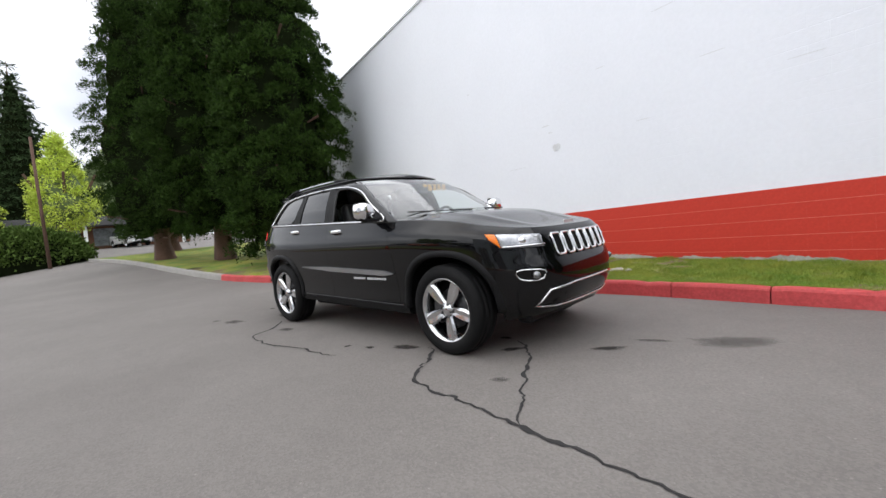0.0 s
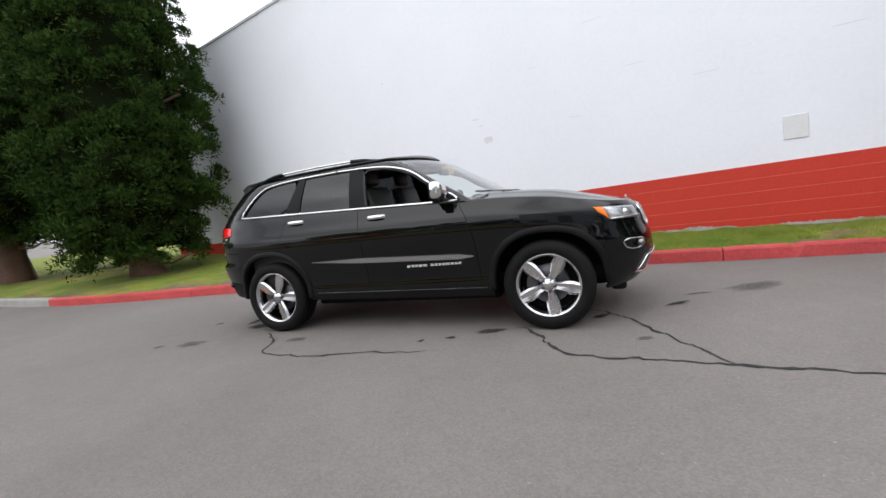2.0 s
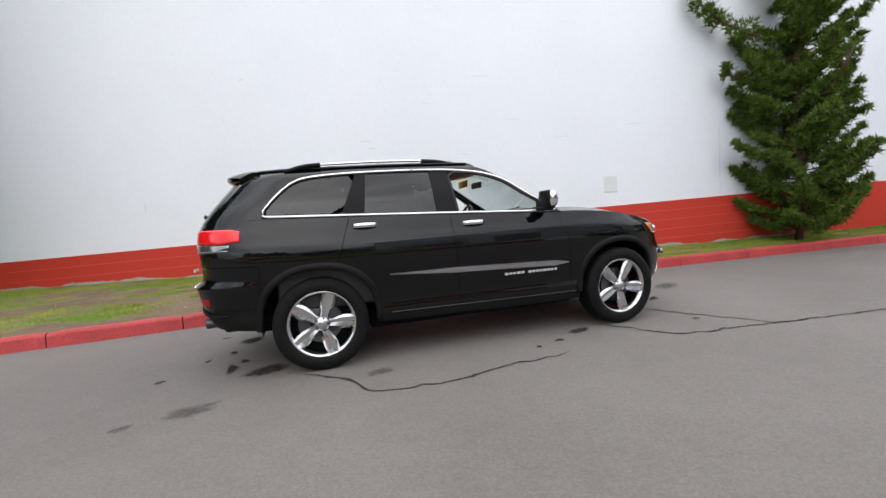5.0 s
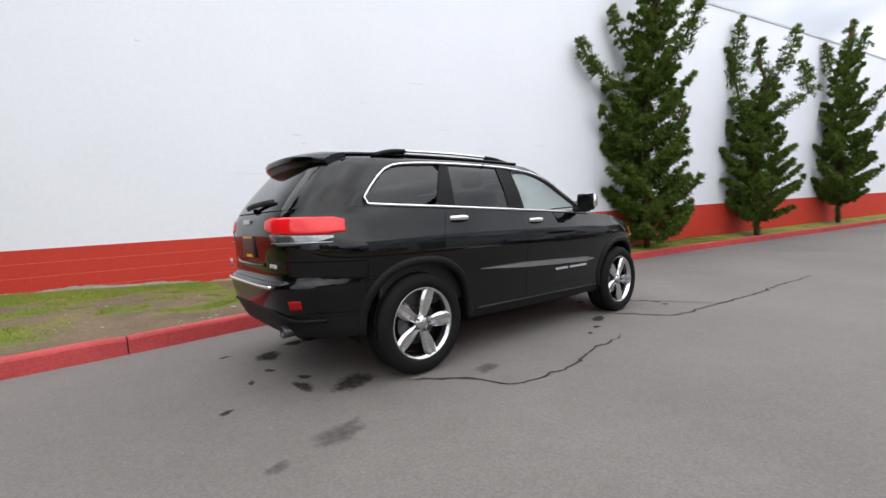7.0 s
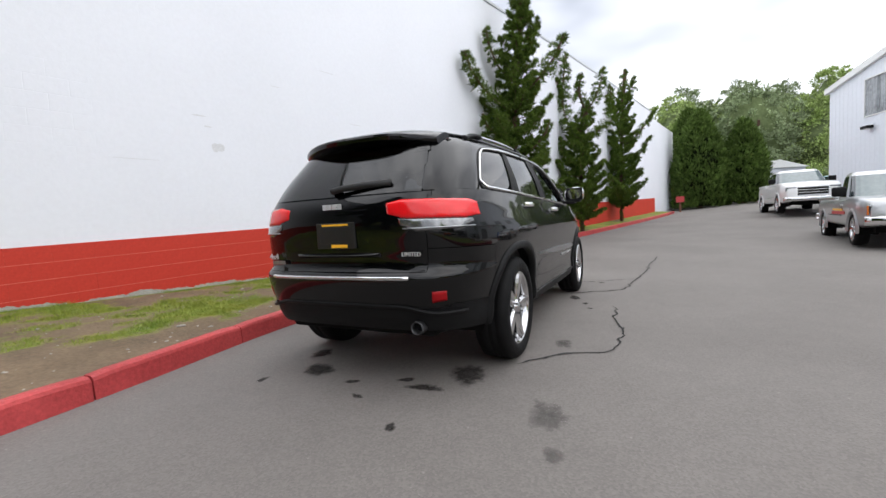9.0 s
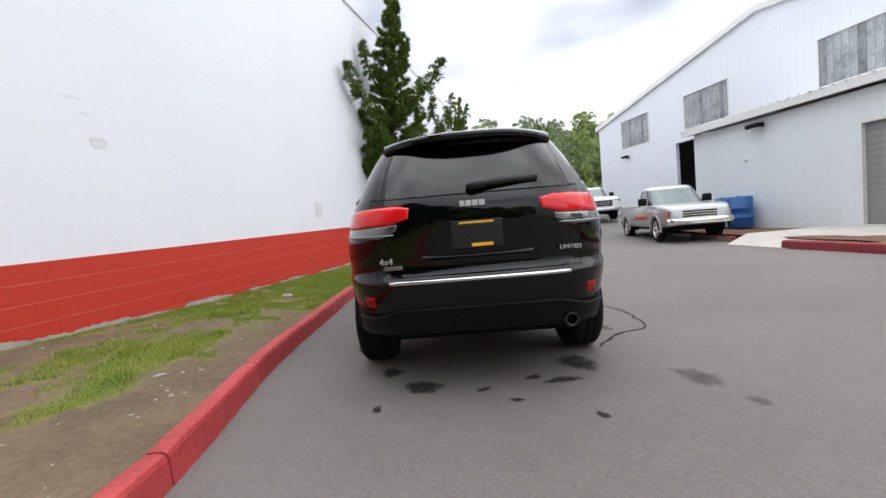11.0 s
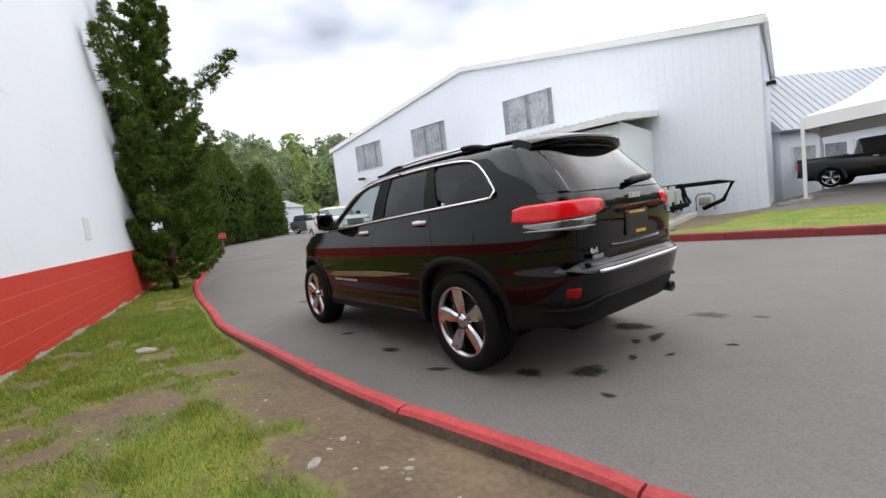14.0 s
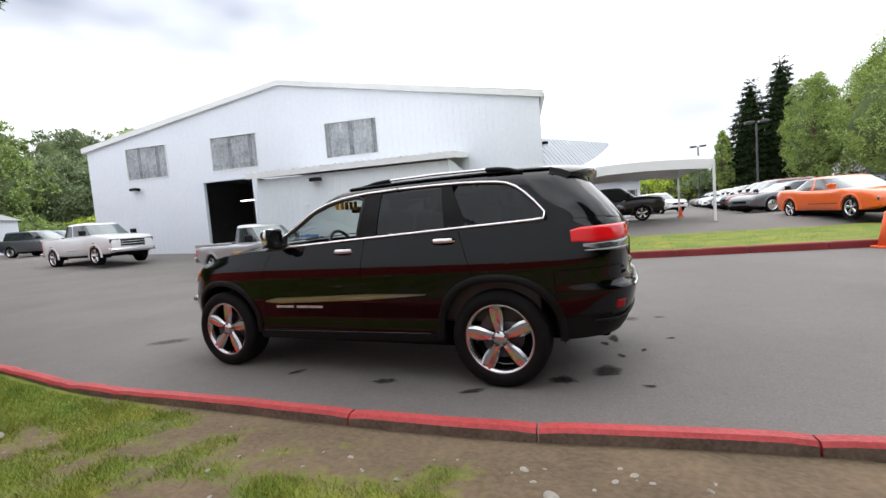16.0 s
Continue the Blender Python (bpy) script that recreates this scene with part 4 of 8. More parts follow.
# the low further wing behind the tent
WING_L = 10.7
wing = thing("office_wing", "low grey clad office wing with a steep metal roof", "building", Matrix.Translation((1.9, -22.4, 0)) @ Matrix.Rotation(math.atan2(-0.84, -0.54), 4, "Z"))
bm = bmesh.new()
box(bm, 0, WING_L, 0, 9, 0, 3.25)
part("wall", bm, M_METAL, wing)
bm = bmesh.new()
ends = [[bm.verts.new((x, y, z)) for y, z in ((-0.35, 3.25), (2.7, 6.5), (9.0, 6.5), (9.0, 3.25))] for x in (-0.2, WING_L + 0.2)]
for k in range(4):
    bm.faces.new((ends[0][k], ends[1][k], ends[1][(k + 1) % 4], ends[0][(k + 1) % 4]))
bm.faces.new(ends[0]), bm.faces.new(ends[1][::-1])
bmesh.ops.recalc_face_normals(bm, faces=bm.faces)
part("roof", bm, M_WINGROOF, wing, "grey blue metal roof slope")
bm = bmesh.new()
for k in range(26):
    x = WING_L * k / 25
    vs = [bm.verts.new(p) for p in ((x - 0.02, -0.36, 3.29), (x + 0.02, -0.36, 3.29), (x + 0.02, 2.68, 6.53), (x - 0.02, 2.68, 6.53))]
    us = [bm.verts.new((v.co.x, v.co.y + 0.04, v.co.z - 0.08)) for v in vs]
    bm.faces.new(vs), bm.faces.new((vs[0], us[0], us[3], vs[3])), bm.faces.new((vs[1], vs[2], us[2], us[1]))
part("roof_seams", bm, M_WINGROOF, wing)
bm = bmesh.new()
box(bm, -0.2, WING_L + 0.2, -0.42, -0.30, 3.10, 3.26, 0.02)
part("eave", bm, M_RIMIN, wing, "dark gutter under the roof")
for i in range(6):
    bm = bmesh.new()
    x = 0.6 + i * 1.65
    box(bm, x, x + 1.15, -0.03, 0.03, 1.35, 2.45)
    wv = part("window", bm, M_SKYDARK if i % 3 else M_SKYLIGHT, wing)
    bm = bmesh.new()
    for x0, x1, z0, z1 in ((x - 0.05, x, 1.30, 2.5), (x + 1.15, x + 1.2, 1.30, 2.5), (x, x + 1.15, 2.45, 2.5), (x, x + 1.15, 1.30, 1.35)):
        box(bm, x0, x1, -0.06, 0.02, z0, z1)
    part("frame", bm, M_TRIM, wv)
bm = bmesh.new()
box(bm, 9.3, 10.2, -0.03, 0.03, 0.5, 2.5)
part("door", bm, M_BARK, wing, "brown wooden office door")


# ---- white canopy tent ----
tent = thing("canopy_tent", "white peaked canopy tent on four poles", "tent")
C = [Vector((-0.26, -15.7, 0)), Vector((-6.17, -17.4, 0)), Vector((-5.54, -23.7, 0)), Vector((0.37, -22.0, 0))]
for c in C:
    bm = bmesh.new()
    box(bm, c.x - 0.05, c.x + 0.05, c.y - 0.05, c.y + 0.05, 0.1, 3.0, 0.01)
    pole = part("pole", bm, M_TRIM, tent, "white square tent pole")
    bm = bmesh.new()
    box(bm, c.x - 0.16, c.x + 0.16, c.y - 0.16, c.y + 0.16, 0.1, 0.34, 0.03)
    part("ballast", bm, M_KERBGREY, pole)
bm = bmesh.new()
mid_t = sum(C, Vector()) / 4


def canopy(u, v):
    k = u * 4
    i = int(k) % 4
    a, b = C[i], C[(i + 1) % 4]
    p = a.lerp(b, k - int(k))
    f = v
    h = 3.05 + 0.12 * math.sin(math.pi * (k - int(k))) * (1 - f) + 2.75 * (0.42 * f + 0.58 * f**3.0)
    return (lerp(p.x, mid_t.x, f), lerp(p.y, mid_t.y, f), h)


grid(bm, 48, 18, canopy, True)
bmesh.ops.recalc_face_normals(bm, faces=bm.faces)
part("canopy", bm, M_CANVAS, tent, "white stretched canvas roof", smooth=True)
bm = bmesh.new()
grid(bm, 48, 2, lambda u, v: (lambda p: (p[0], p[1], p[2] - 0.42 * v))(canopy(u, 0)), True)
part("valance", bm, M_CANVAS, tent, "white canvas valance")

# ---- the black four-wheel-drive car ----
def glass_mat(name, tint, rough=0.0, gloss=1.0, least=0.07, power=3.0):
    """A thin pane: it lets the tint through and mirrors by its angle."""
    m = bpy.data.materials.new(name)
    m.use_nodes = True
    n, l = m.node_tree.nodes, m.node_tree.links
    n.clear()
    out, mix, tr, gl, fr, pw, ma = (n.new("ShaderNode" + k) for k in ("OutputMaterial", "MixShader", "BsdfTransparent", "BsdfGlossy", "LayerWeight", "Math", "Math"))
    tr.inputs[0].default_value = (*tint, 1)
    gl.inputs["Roughness"].default_value = rough
    gl.inputs["Color"].default_value = (gloss, gloss, gloss, 1)
    fr.inputs["Blend"].default_value = 0.5
    pw.operation, ma.operation = "POWER", "MULTIPLY_ADD"
    pw.inputs[1].default_value = power
    ma.inputs[1].default_value, ma.inputs[2].default_value = 0.9, least
    l.new(fr.outputs["Facing"], pw.inputs[0]), l.new(pw.outputs[0], ma.inputs[0]), l.new(ma.outputs[0], mix.inputs[0])
    l.new(tr.outputs[0], mix.inputs[1]), l.new(gl.outputs[0], mix.inputs[2]), l.new(mix.outputs[0], out.inputs[0])
    return m


M_TINT = glass_mat("tinted_privacy_glass", (0.03, 0.033, 0.036), least=0.048, power=4.5)
M_GLASS = glass_mat("clear_green_glass", (0.72, 0.80, 0.77))
M_LENS = glass_mat("clear_lens", (0.85, 0.87, 0.88))


def lens_mat(name, color):
    return mat(name, color, 0.12, vary=0.12, scale=20, fine=160, coat=0.55, spec=0.3)


M_REDLENS = lens_mat("red_lamp_lens", (0.74, 0.010, 0.014))
M_CLEARLENS = mat("silver_lamp_lens", (0.20, 0.205, 0.21), 0.12, 0.7, vary=0.5, scale=25, fine=90, coat=1.0)
M_REFLECTOR = mat("dark_red_reflector", (0.30, 0.005, 0.008), 0.35, vary=0.15, scale=20, fine=160, spec=0.2)
M_AMBER = lens_mat("amber_lamp_lens", (0.85, 0.20, 0.01))

HALF_WIDTH = [(0.24, 0.86), (0.32, 0.900), (0.42, 0.922), (0.52, 0.918), (0.62, 0.930), (0.72, 0.945), (0.90, 0.9605), (0.98, 0.9605), (1.03, 0.952), (1.10, 0.928), (1.20, 0.896), (1.30, 0.862)]
FRONT_X = [(0.24, 2.10), (0.34, 2.22), (0.45, 2.30), (0.56, 2.335), (0.70, 2.33), (0.80, 2.29), (0.95, 2.235), (1.02, 2.17), (1.08, 2.06), (1.3, 1.9)]
REAR_X = [(0.24, 2.2), (0.36, 2.31), (0.46, 2.38), (0.60, 2.43), (0.72, 2.455), (0.755, 2.45), (0.79, 2.405), (0.90, 2.402), (1.10, 2.412), (1.20, 2.40), (1.30, 2.34)]
BELT = [(-2.45, 1.27), (-1.9, 1.265), (-1.1, 1.243), (-0.3, 1.214), (0.8, 1.175), (1.25, 1.165), (1.7, 1.125), (1.95, 1.075), (2.15, 1.03), (2.4, 1.0)]
FLOOR = [(-2.45, 0.40), (-1.95, 0.375), (-1.0, 0.34), (0.95, 0.31), (1.9, 0.29), (2.1, 0.30), (2.4, 0.36)]


def half_width(z):
    return curve_at(HALF_WIDTH, z)


def end_x(z, ahead):
    return curve_at(FRONT_X, z) if ahead else -curve_at(REAR_X, z)


def side_y(x, z):
    """Half width of the body at x and height z: a rounded plan, rounder at the nose."""
    ahead = x > 0
    n, m = (5.0, 3.4) if ahead else (6.0, 5.0)
    return half_width(z) * max(0.0, 1 - (x / end_x(z, ahead)) ** n if ahead else 1 - (abs(x) / -end_x(z, ahead)) ** n) ** (1 / m)


def plan_point(theta, z):
    """theta: 0 at the nose, pi at the tail; the car's right side has y below 0."""
    c, s_ = math.cos(theta), math.sin(theta)
    ahead = c > 0
    n, m = (5.0, 3.4) if ahead else (6.0, 5.0)
    return end_x(z, ahead) * abs(c) ** (2 / n), -half_width(z) * abs(s_) ** (2 / m)


def plan_angles(count):
    """Angles from nose to tail at even steps along the body."""
    fine = [plan_point(math.pi * k / 4000, 0.7) for k in range(4001)]
    run = np.concatenate([[0], np.cumsum([math.dist(a, b) for a, b in zip(fine, fine[1:])])])
    return [math.pi * float(np.interp(run[-1] * k / count, run, np.arange(4001))) / 4000 for k in range(count + 1)]


ARCH_R, WHEELBASE, HUB_Z = 0.462, 2.915, 0.385


def arch_gap(x, z, grow=0.0):
    """Signed distance to the wheel openings, below 0 inside; flattened tops as on the car."""
    best = 9.0
    for cx in (-WHEELBASE / 2, WHEELBASE / 2):
        dx, dz = abs(x - cx), max(0, z - HUB_Z) * 0.985
        if z < HUB_Z:
            d = dx - (ARCH_R + 0.01 + grow)
        else:
            d = (dx**2.35 + dz**2.35) ** (1 / 2.35) - (ARCH_R + grow)
        best = min(best, d)
    return best


# the cuts between fender, doors and quarter panel: (height, x), low to high
SEAMS = {"fender": [(0.30, 0.885), (0.70, 0.875), (0.85, 0.86), (0.99, 0.825), (1.10, 0.775), (1.20, 0.725)],
         "middle": [(0.30, -0.25), (0.435, -0.255), (0.80, -0.272), (1.20, -0.30)],
         "rear": [(0.30, -1.30), (0.70, -1.30), (0.905, -1.282), (1.05, -1.235), (1.24, -1.172)]}


def shell_panels(parent):
    """The painted lower body, split into the panels that open or bolt on."""
    cols, rows = 230, 44
    angles = plan_angles(cols)
    pts = []
    at_col = {name: min(range(cols + 1), key=lambda i: abs(plan_point(angles[i], 0.8)[0] - curve_at(seam, 0.8)) + (9 if abs(plan_point(angles[i], 0.8)[1]) < 0.7 else 0)) for name, seam in SEAMS.items()}
    for i, th in enumerate(angles):
        line = []
        x_mid = plan_point(th, 0.8)[0]
        z0, z1 = curve_at(FLOOR, x_mid), curve_at(BELT, x_mid)
        for j in range(rows + 1):
            z = lerp(z0, z1, j / rows)
            x, y = plan_point(th, z)
            for name, seam in SEAMS.items():
                share = max(0.0, 1 - abs(i - at_col[name]) / 11)
                if share:
                    x += share * (curve_at(seam, z) - plan_point(angles[at_col[name]], z)[0])
                    y = -side_y(x, z)
            if abs(y) > 0.75 and abs(x) < 2.15:
                d = arch_gap(x, z)
                if abs(d) < 0.013:
                    gx = (arch_gap(x + 0.002, z) - arch_gap(x - 0.002, z)) / 0.004
                    gz = (arch_gap(x, z + 0.002) - arch_gap(x, z - 0.002)) / 0.004
                    k = d / max(0.3, gx * gx + gz * gz)
                    x, z = x - k * gx, z - k * gz
                    y = -side_y(x, z)
            line.append((x, y, z))
        pts.append(line)
    faces = {}

    def key(i, x, y, z):
        if abs(y) > 0.7 and abs(x) < 2.15 and arch_gap(x, z) < 0:
            return None
        if x > 1.93 and z < 0.865:
            return "front_bumper"
        if x > 2.12 and abs(y) < 0.55:
            return "front_bumper"
        if x > 1.88 and z < 0.62:
            return "front_bumper"
        if x < -1.9 and (z < 0.78 or (z < 0.905 and abs(y) > 0.64)):
            return "lower_valance" if z < 0.56 else "rear_bumper"
        if x < -2.2 and abs(y) < 0.64:
            return "tailgate"
        if z < 0.405 and abs(x) < 1.6:
            return "sill"
        if i < at_col["fender"]:
            return "fender"
        if i < at_col["middle"]:
            return "front_door"
        if i < at_col["rear"]:
            return "rear_door"
        return "quarter_panel"

    for i in range(cols):
        for j in range(rows):
            quad = [pts[i][j], pts[i + 1][j], pts[i + 1][j + 1], pts[i][j + 1]]
            c = [sum(p[k] for p in quad) / 4 for k in range(3)]
            k = key(i, *c)
            if k:
                faces.setdefault(k, []).append(((i, j), (i + 1, j), (i + 1, j + 1), (i, j + 1)))
    made = {}
    whole = ("front_bumper", "lower_valance", "rear_bumper", "tailgate")
    for name, quads in faces.items():
        for side in ((1,), (-1,)) if name not in whole else ((1, -1),):
            bm = bmesh.new()
            at = {}
            for sg in side:
                for q in quads:
                    vs = []
                    for ij in q:
                        x, y, z = pts[ij[0]][ij[1]]
                        k = (ij, sg) if abs(y) > 1e-4 else (ij, 0)
                        if k not in at:
                            at[k] = bm.verts.new((x, y * sg, z))
                        vs.append(at[k])
                    if len(set(vs)) > 2:
                        try:
                            bm.faces.new(vs if sg > 0 else vs[::-1])
                        except ValueError:
                            pass
            bmesh.ops.recalc_face_normals(bm, faces=bm.faces)
            bm.normal_update()
            flip = sum((f.calc_center_median() - Vector((0, 0, 0.7))).dot(f.normal) for f in bm.faces)
            if flip < 0:
                bmesh.ops.reverse_faces(bm, faces=bm.faces)
            bm.normal_update()
            edge = {}
            for e in bm.edges:
                if len(e.link_faces) == 1:
                    f = e.link_faces[0]
                    inward = f.calc_center_median() - (e.verts[0].co + e.verts[1].co) / 2
                    for v in e.verts:
                        edge[v] = edge.get(v, Vector()) + inward
            normals = {v: v.normal.copy() for v in edge}
            for v, d in edge.items():
                if d.length > 1e-6:
                    v.co += d.normalized() * 0.0022
            rim = [e for e in bm.edges if len(e.link_faces) == 1]
            ext = bmesh.ops.extrude_edge_only(bm, edges=rim)["geom"]
            for v in ext:
                if isinstance(v, bmesh.types.BMVert):
                    near = min((e.other_vert(v) for e in v.link_edges if e.other_vert(v) in normals), key=lambda o: (o.co - v.co).length, default=None)
                    if near is not None:
                        v.co -= normals[near] * 0.02
            material = M_PLASTIC if name in ("lower_valance", "sill") else M_PAINT
            made[(name, side[0])] = part(name, bm, material, parent, smooth=True)
            mod = made[(name, side[0])].modifiers.new("edges", "EDGE_SPLIT")
            mod.split_angle = radians(50)
    # dark backing behind the gaps
    bm = bmesh.new()
    for sg in (1, -1):
        at = {}
        for i in range(0, cols, 2):
            for j in range(0, rows, 2):
                q = [(i, j), (i + 2, j), (i + 2, j + 2), (i, j + 2)]
                if any(abs(pts[a][b][1]) > 0.6 and abs(pts[a][b][0]) < 2.15 and arch_gap(pts[a][b][0], pts[a][b][2], 0.03) < 0 for a, b in q):
                    continue
                vs = []
                for a, b in q:
                    if (a, b) not in at:
                        x, y, z = pts[a][b]
                        at[(a, b)] = bm.verts.new((x * 0.975, y * 0.952 * sg, z - 0.008))
                    vs.append(at[(a, b)])
                bm.faces.new(vs)
    part("inner_shell", bm, M_DARK, parent)
    return made


# greenhouse: windscreen, side windows, rear window and roof
GLASS_W = [(1.14, 0.916), (1.20, 0.896), (1.26, 0.876), (1.40, 0.832), (1.55, 0.766), (1.62, 0.728), (1.66, 0.690), (1.68, 0.650), (1.72, 0.55)]
SCREEN_X = [(1.12, 1.15), (1.20, 1.045), (1.35, 0.81), (1.45, 0.655), (1.55, 0.50), (1.61, 0.40), (1.66, 0.28), (1.68, 0.21), (1.72, 0.05)]
BACK_X = [(1.12, -2.42), (1.20, -2.405), (1.26, -2.375), (1.40, -2.275), (1.55, -2.155), (1.62, -2.095), (1.66, -2.05), (1.68, -2.02), (1.72, -1.95)]
ROOF_Z = 1.678


def tail_share(x, xr):
    full = (1 - ((abs(xr) - 0.42) / abs(xr)) ** 6) ** 0.2
    return max(0.0, 1 - (abs(x) / abs(xr)) ** 6) ** 0.2 / full


def cabin_point(u, z):
    """u: 0 middle of the windscreen, 1 screen pillar, 2 rear corner, 3 middle of the rear window; right side."""
    w, xf, xr = curve_at(GLASS_W, z), curve_at(SCREEN_X, z), curve_at(BACK_X, z)
    if u <= 1:
        y = w * u
        return xf - 0.27 * u**2.4, -y
    if u <= 2:
        xa, xd = xf - 0.27, xr + 0.42
        t = u - 1
        return lerp(xa, xd, t), -w * (1 - 0.085 * t * t)
    t = 3 - u
    x = xr + 0.42 * (1 - math.cos(math.pi / 2 * t) ** 0.7)
    return x, -w * 0.915 * tail_share(x, xr)


def cabin_side_y(x, z):
    w, xf, xr = curve_at(GLASS_W, z), curve_at(SCREEN_X, z), curve_at(BACK_X, z)
    xa, xd = xf - 0.27, xr + 0.42
    if x > xa:
        return w * min(1, max(0, (xf - x) / 0.27)) ** (1 / 2.4)
    if x < xd:
        return w * 0.915 * tail_share(x, xr)
    return w * (1 - 0.085 * ((xa - x) / (xa - xd)) ** 2)


DAYLIGHT = [(-1.875, 1.288), (-1.73, 1.46), (-1.585, 1.575), (-1.42, 1.608), (-1.05, 1.628), (-0.40, 1.630), (-0.05, 1.606), (0.14, 1.568), (0.30, 1.505), (0.46, 1.385), (0.60, 1.300), (0.735, 1.220), (0.745, 1.195), (0.70, 1.188), (-0.30, 1.226), (-1.1, 1.256), (-1.72, 1.277)]


def poly_gap(poly, x, z):
    """Signed distance to a closed outline, below 0 inside."""
    d, inside = 9.0, False
    for (xa, za), (xb, zb) in zip(poly, poly[1:] + poly[:1]):
        t = max(0, min(1, ((x - xa) * (xb - xa) + (z - za) * (zb - za)) / ((xb - xa) ** 2 + (zb - za) ** 2)))
        d = min(d, math.hypot(x - lerp(xa, xb, t), z - lerp(za, zb, t)))
        if (za > z) != (zb > z) and x < (xb - xa) * (z - za) / (zb - za) + xa:
            inside = not inside
    return -d if inside else d


def side_patch(poly, off, sg, h=0.02, y_of=cabin_side_y):
    """A sheet that fills an outline on the car's flank, off metres outside the surface."""
    bm = bmesh.new()
    xs, zs = [p[0] for p in poly], [p[1] for p in poly]
    nx, nz = max(2, int((max(xs) - min(xs)) / h) + 1), max(2, int((max(zs) - min(zs)) / h) + 1)
    at = {}
    for i in range(nx + 1):
        for j in range(nz + 1):
            x, z = lerp(min(xs) - 0.005, max(xs) + 0.005, i / nx), lerp(min(zs) - 0.005, max(zs) + 0.005, j / nz)
            for _ in range(2):
                d = poly_gap(poly, x, z)
                if abs(d) < h * 0.72:
                    gx = (poly_gap(poly, x + 0.001, z) - poly_gap(poly, x - 0.001, z)) / 0.002
                    gz = (poly_gap(poly, x, z + 0.001) - poly_gap(poly, x, z - 0.001)) / 0.002
                    if i % 1 == 0 and (d > 0 or d > -h * 0.4):
                        x, z = x - d * gx, z - d * gz
            at[i, j] = (x, z, poly_gap(poly, x, z))
    vs = {}
    for i in range(nx):
        for j in range(nz):
            q = [(i, j), (i + 1, j), (i + 1, j + 1), (i, j + 1)]
            if all(at[k][2] < 0.002 for k in q):
                f = []
                for k in q:
                    if k not in vs:
                        x, z, _ = at[k]
                        vs[k] = bm.verts.new((x, sg * (y_of(x, z) + off), z))
                    f.append(vs[k])
                bm.faces.new(f)
    return outward(bm, (-0.5, 0, 1.0))


def cabin(parent):
    cols = [k / 40 for k in range(41)] + [1 + k / 140 for k in range(1, 141)] + [2 + k / 40 for k in range(1, 41)]
    rows = 26
    opening = rounded(DAYLIGHT, 1)

    def base_z(u):
        x = cabin_point(u, 1.22)[0]
        return curve_at(BELT, x) - 0.012

    def top_z(x):
        return ROOF_Z - 0.022 * ((x + 0.75) / 1.3) ** 2

    pts = []
    for u in cols:
        z0 = base_z(u)
        line = []
        for j in range(rows + 1):
            z = lerp(z0, ROOF_Z, j / rows)
            x, y = cabin_point(u, z)
            if 1.0 <= u <= 2.2:
                d = poly_gap(opening, x, z)
                if abs(d) < 0.012:
                    gx = (poly_gap(opening, x + 0.001, z) - poly_gap(opening, x - 0.001, z)) / 0.002
                    gz = (poly_gap(opening, x, z + 0.001) - poly_gap(opening, x, z - 0.001)) / 0.002
                    x, z = x - d * gx, z - d * gz
                    y = -cabin_side_y(x, z)
            line.append([x, y, z])
        for p in line:
            k = ease(p[2], 1.30, ROOF_Z)
            p[2] += (top_z(line[-1][0]) - ROOF_Z) * k
        pts.append(line)
    screen, back, pillars = [], [], []
    for i in range(len(cols) - 1):
        for j in range(rows):
            q = ((i, j), (i + 1, j), (i + 1, j + 1), (i, j + 1))
            u = (cols[i] + cols[i + 1]) / 2
            c = [sum(pts[a][b][k] for a, b in q) / 4 for k in range(3)]
            if u < 0.93 and j < rows - 1:
                screen.append(q)
            elif u > 2.30 and abs(c[1]) < 0.60 - 0.22 * (c[2] - 1.26) and c[2] < 1.615 and c[2] > 1.262:
                back.append(q)
            elif 1.0 <= u <= 2.2 and poly_gap(opening, c[0], c[2]) < 0:
                continue
            else:
                pillars.append(q)
    for name, quads, material, label in (("windscreen", screen, M_GLASS, "clear windscreen"), ("rear_window", back, M_TINT, "dark tinted rear window"), ("cabin_frame", pillars, M_PAINT, "")):
        bm = bmesh.new()
        at = {}
        for sg in (1, -1):
            for q in quads:
                vs = []
                for a, b in q:
                    x, y, z = pts[a][b]
                    k = (a, b, sg if abs(y) > 1e-5 else 0)
                    if k not in at:
                        at[k] = bm.verts.new((x, y * sg, z))
                    vs.append(at[k])
                if len(set(vs)) == 4:
                    bm.faces.new(vs if sg > 0 else vs[::-1])
        outward(bm, (-0.7, 0, 1.2))
        ob = part(name, bm, material, parent, label, smooth=True)
        if name == "cabin_frame":
            mod = ob.modifiers.new("thickness", "SOLIDIFY")
            mod.thickness, mod.offset = 0.025, -1
        else:
            ob.visible_shadow = False
    # roof skin, crowned between the two side rails
    bm = bmesh.new()
    ring = [p[-1] for p in pts]
    n = len(ring)

    def roof(u, v):
        k = u * (n - 1)
        i = min(n - 2, int(k))
        p = [lerp(ring[i][c], ring[i + 1][c], k - i) for c in range(3)]
        t = 2 * v - 1
        xc = max(-1.90, min(0.20, p[0]))
        return (lerp(xc, p[0], abs(t)), -abs(p[1]) * t, p[2] + 0.050 * (1 - abs(t) ** 2.2) * min(1, abs(p[1]) / 0.5))

    grid(bm, 110, 24, roof)
    bmesh.ops.recalc_face_normals(bm, faces=bm.faces)
    roof_ob = part("roof", bm, M_PAINT, parent, smooth=True)
    mod = roof_ob.modifiers.new("thickness", "SOLIDIFY")
    mod.thickness, mod.offset = 0.02, 1
    # headliner
    bm = bmesh.new()
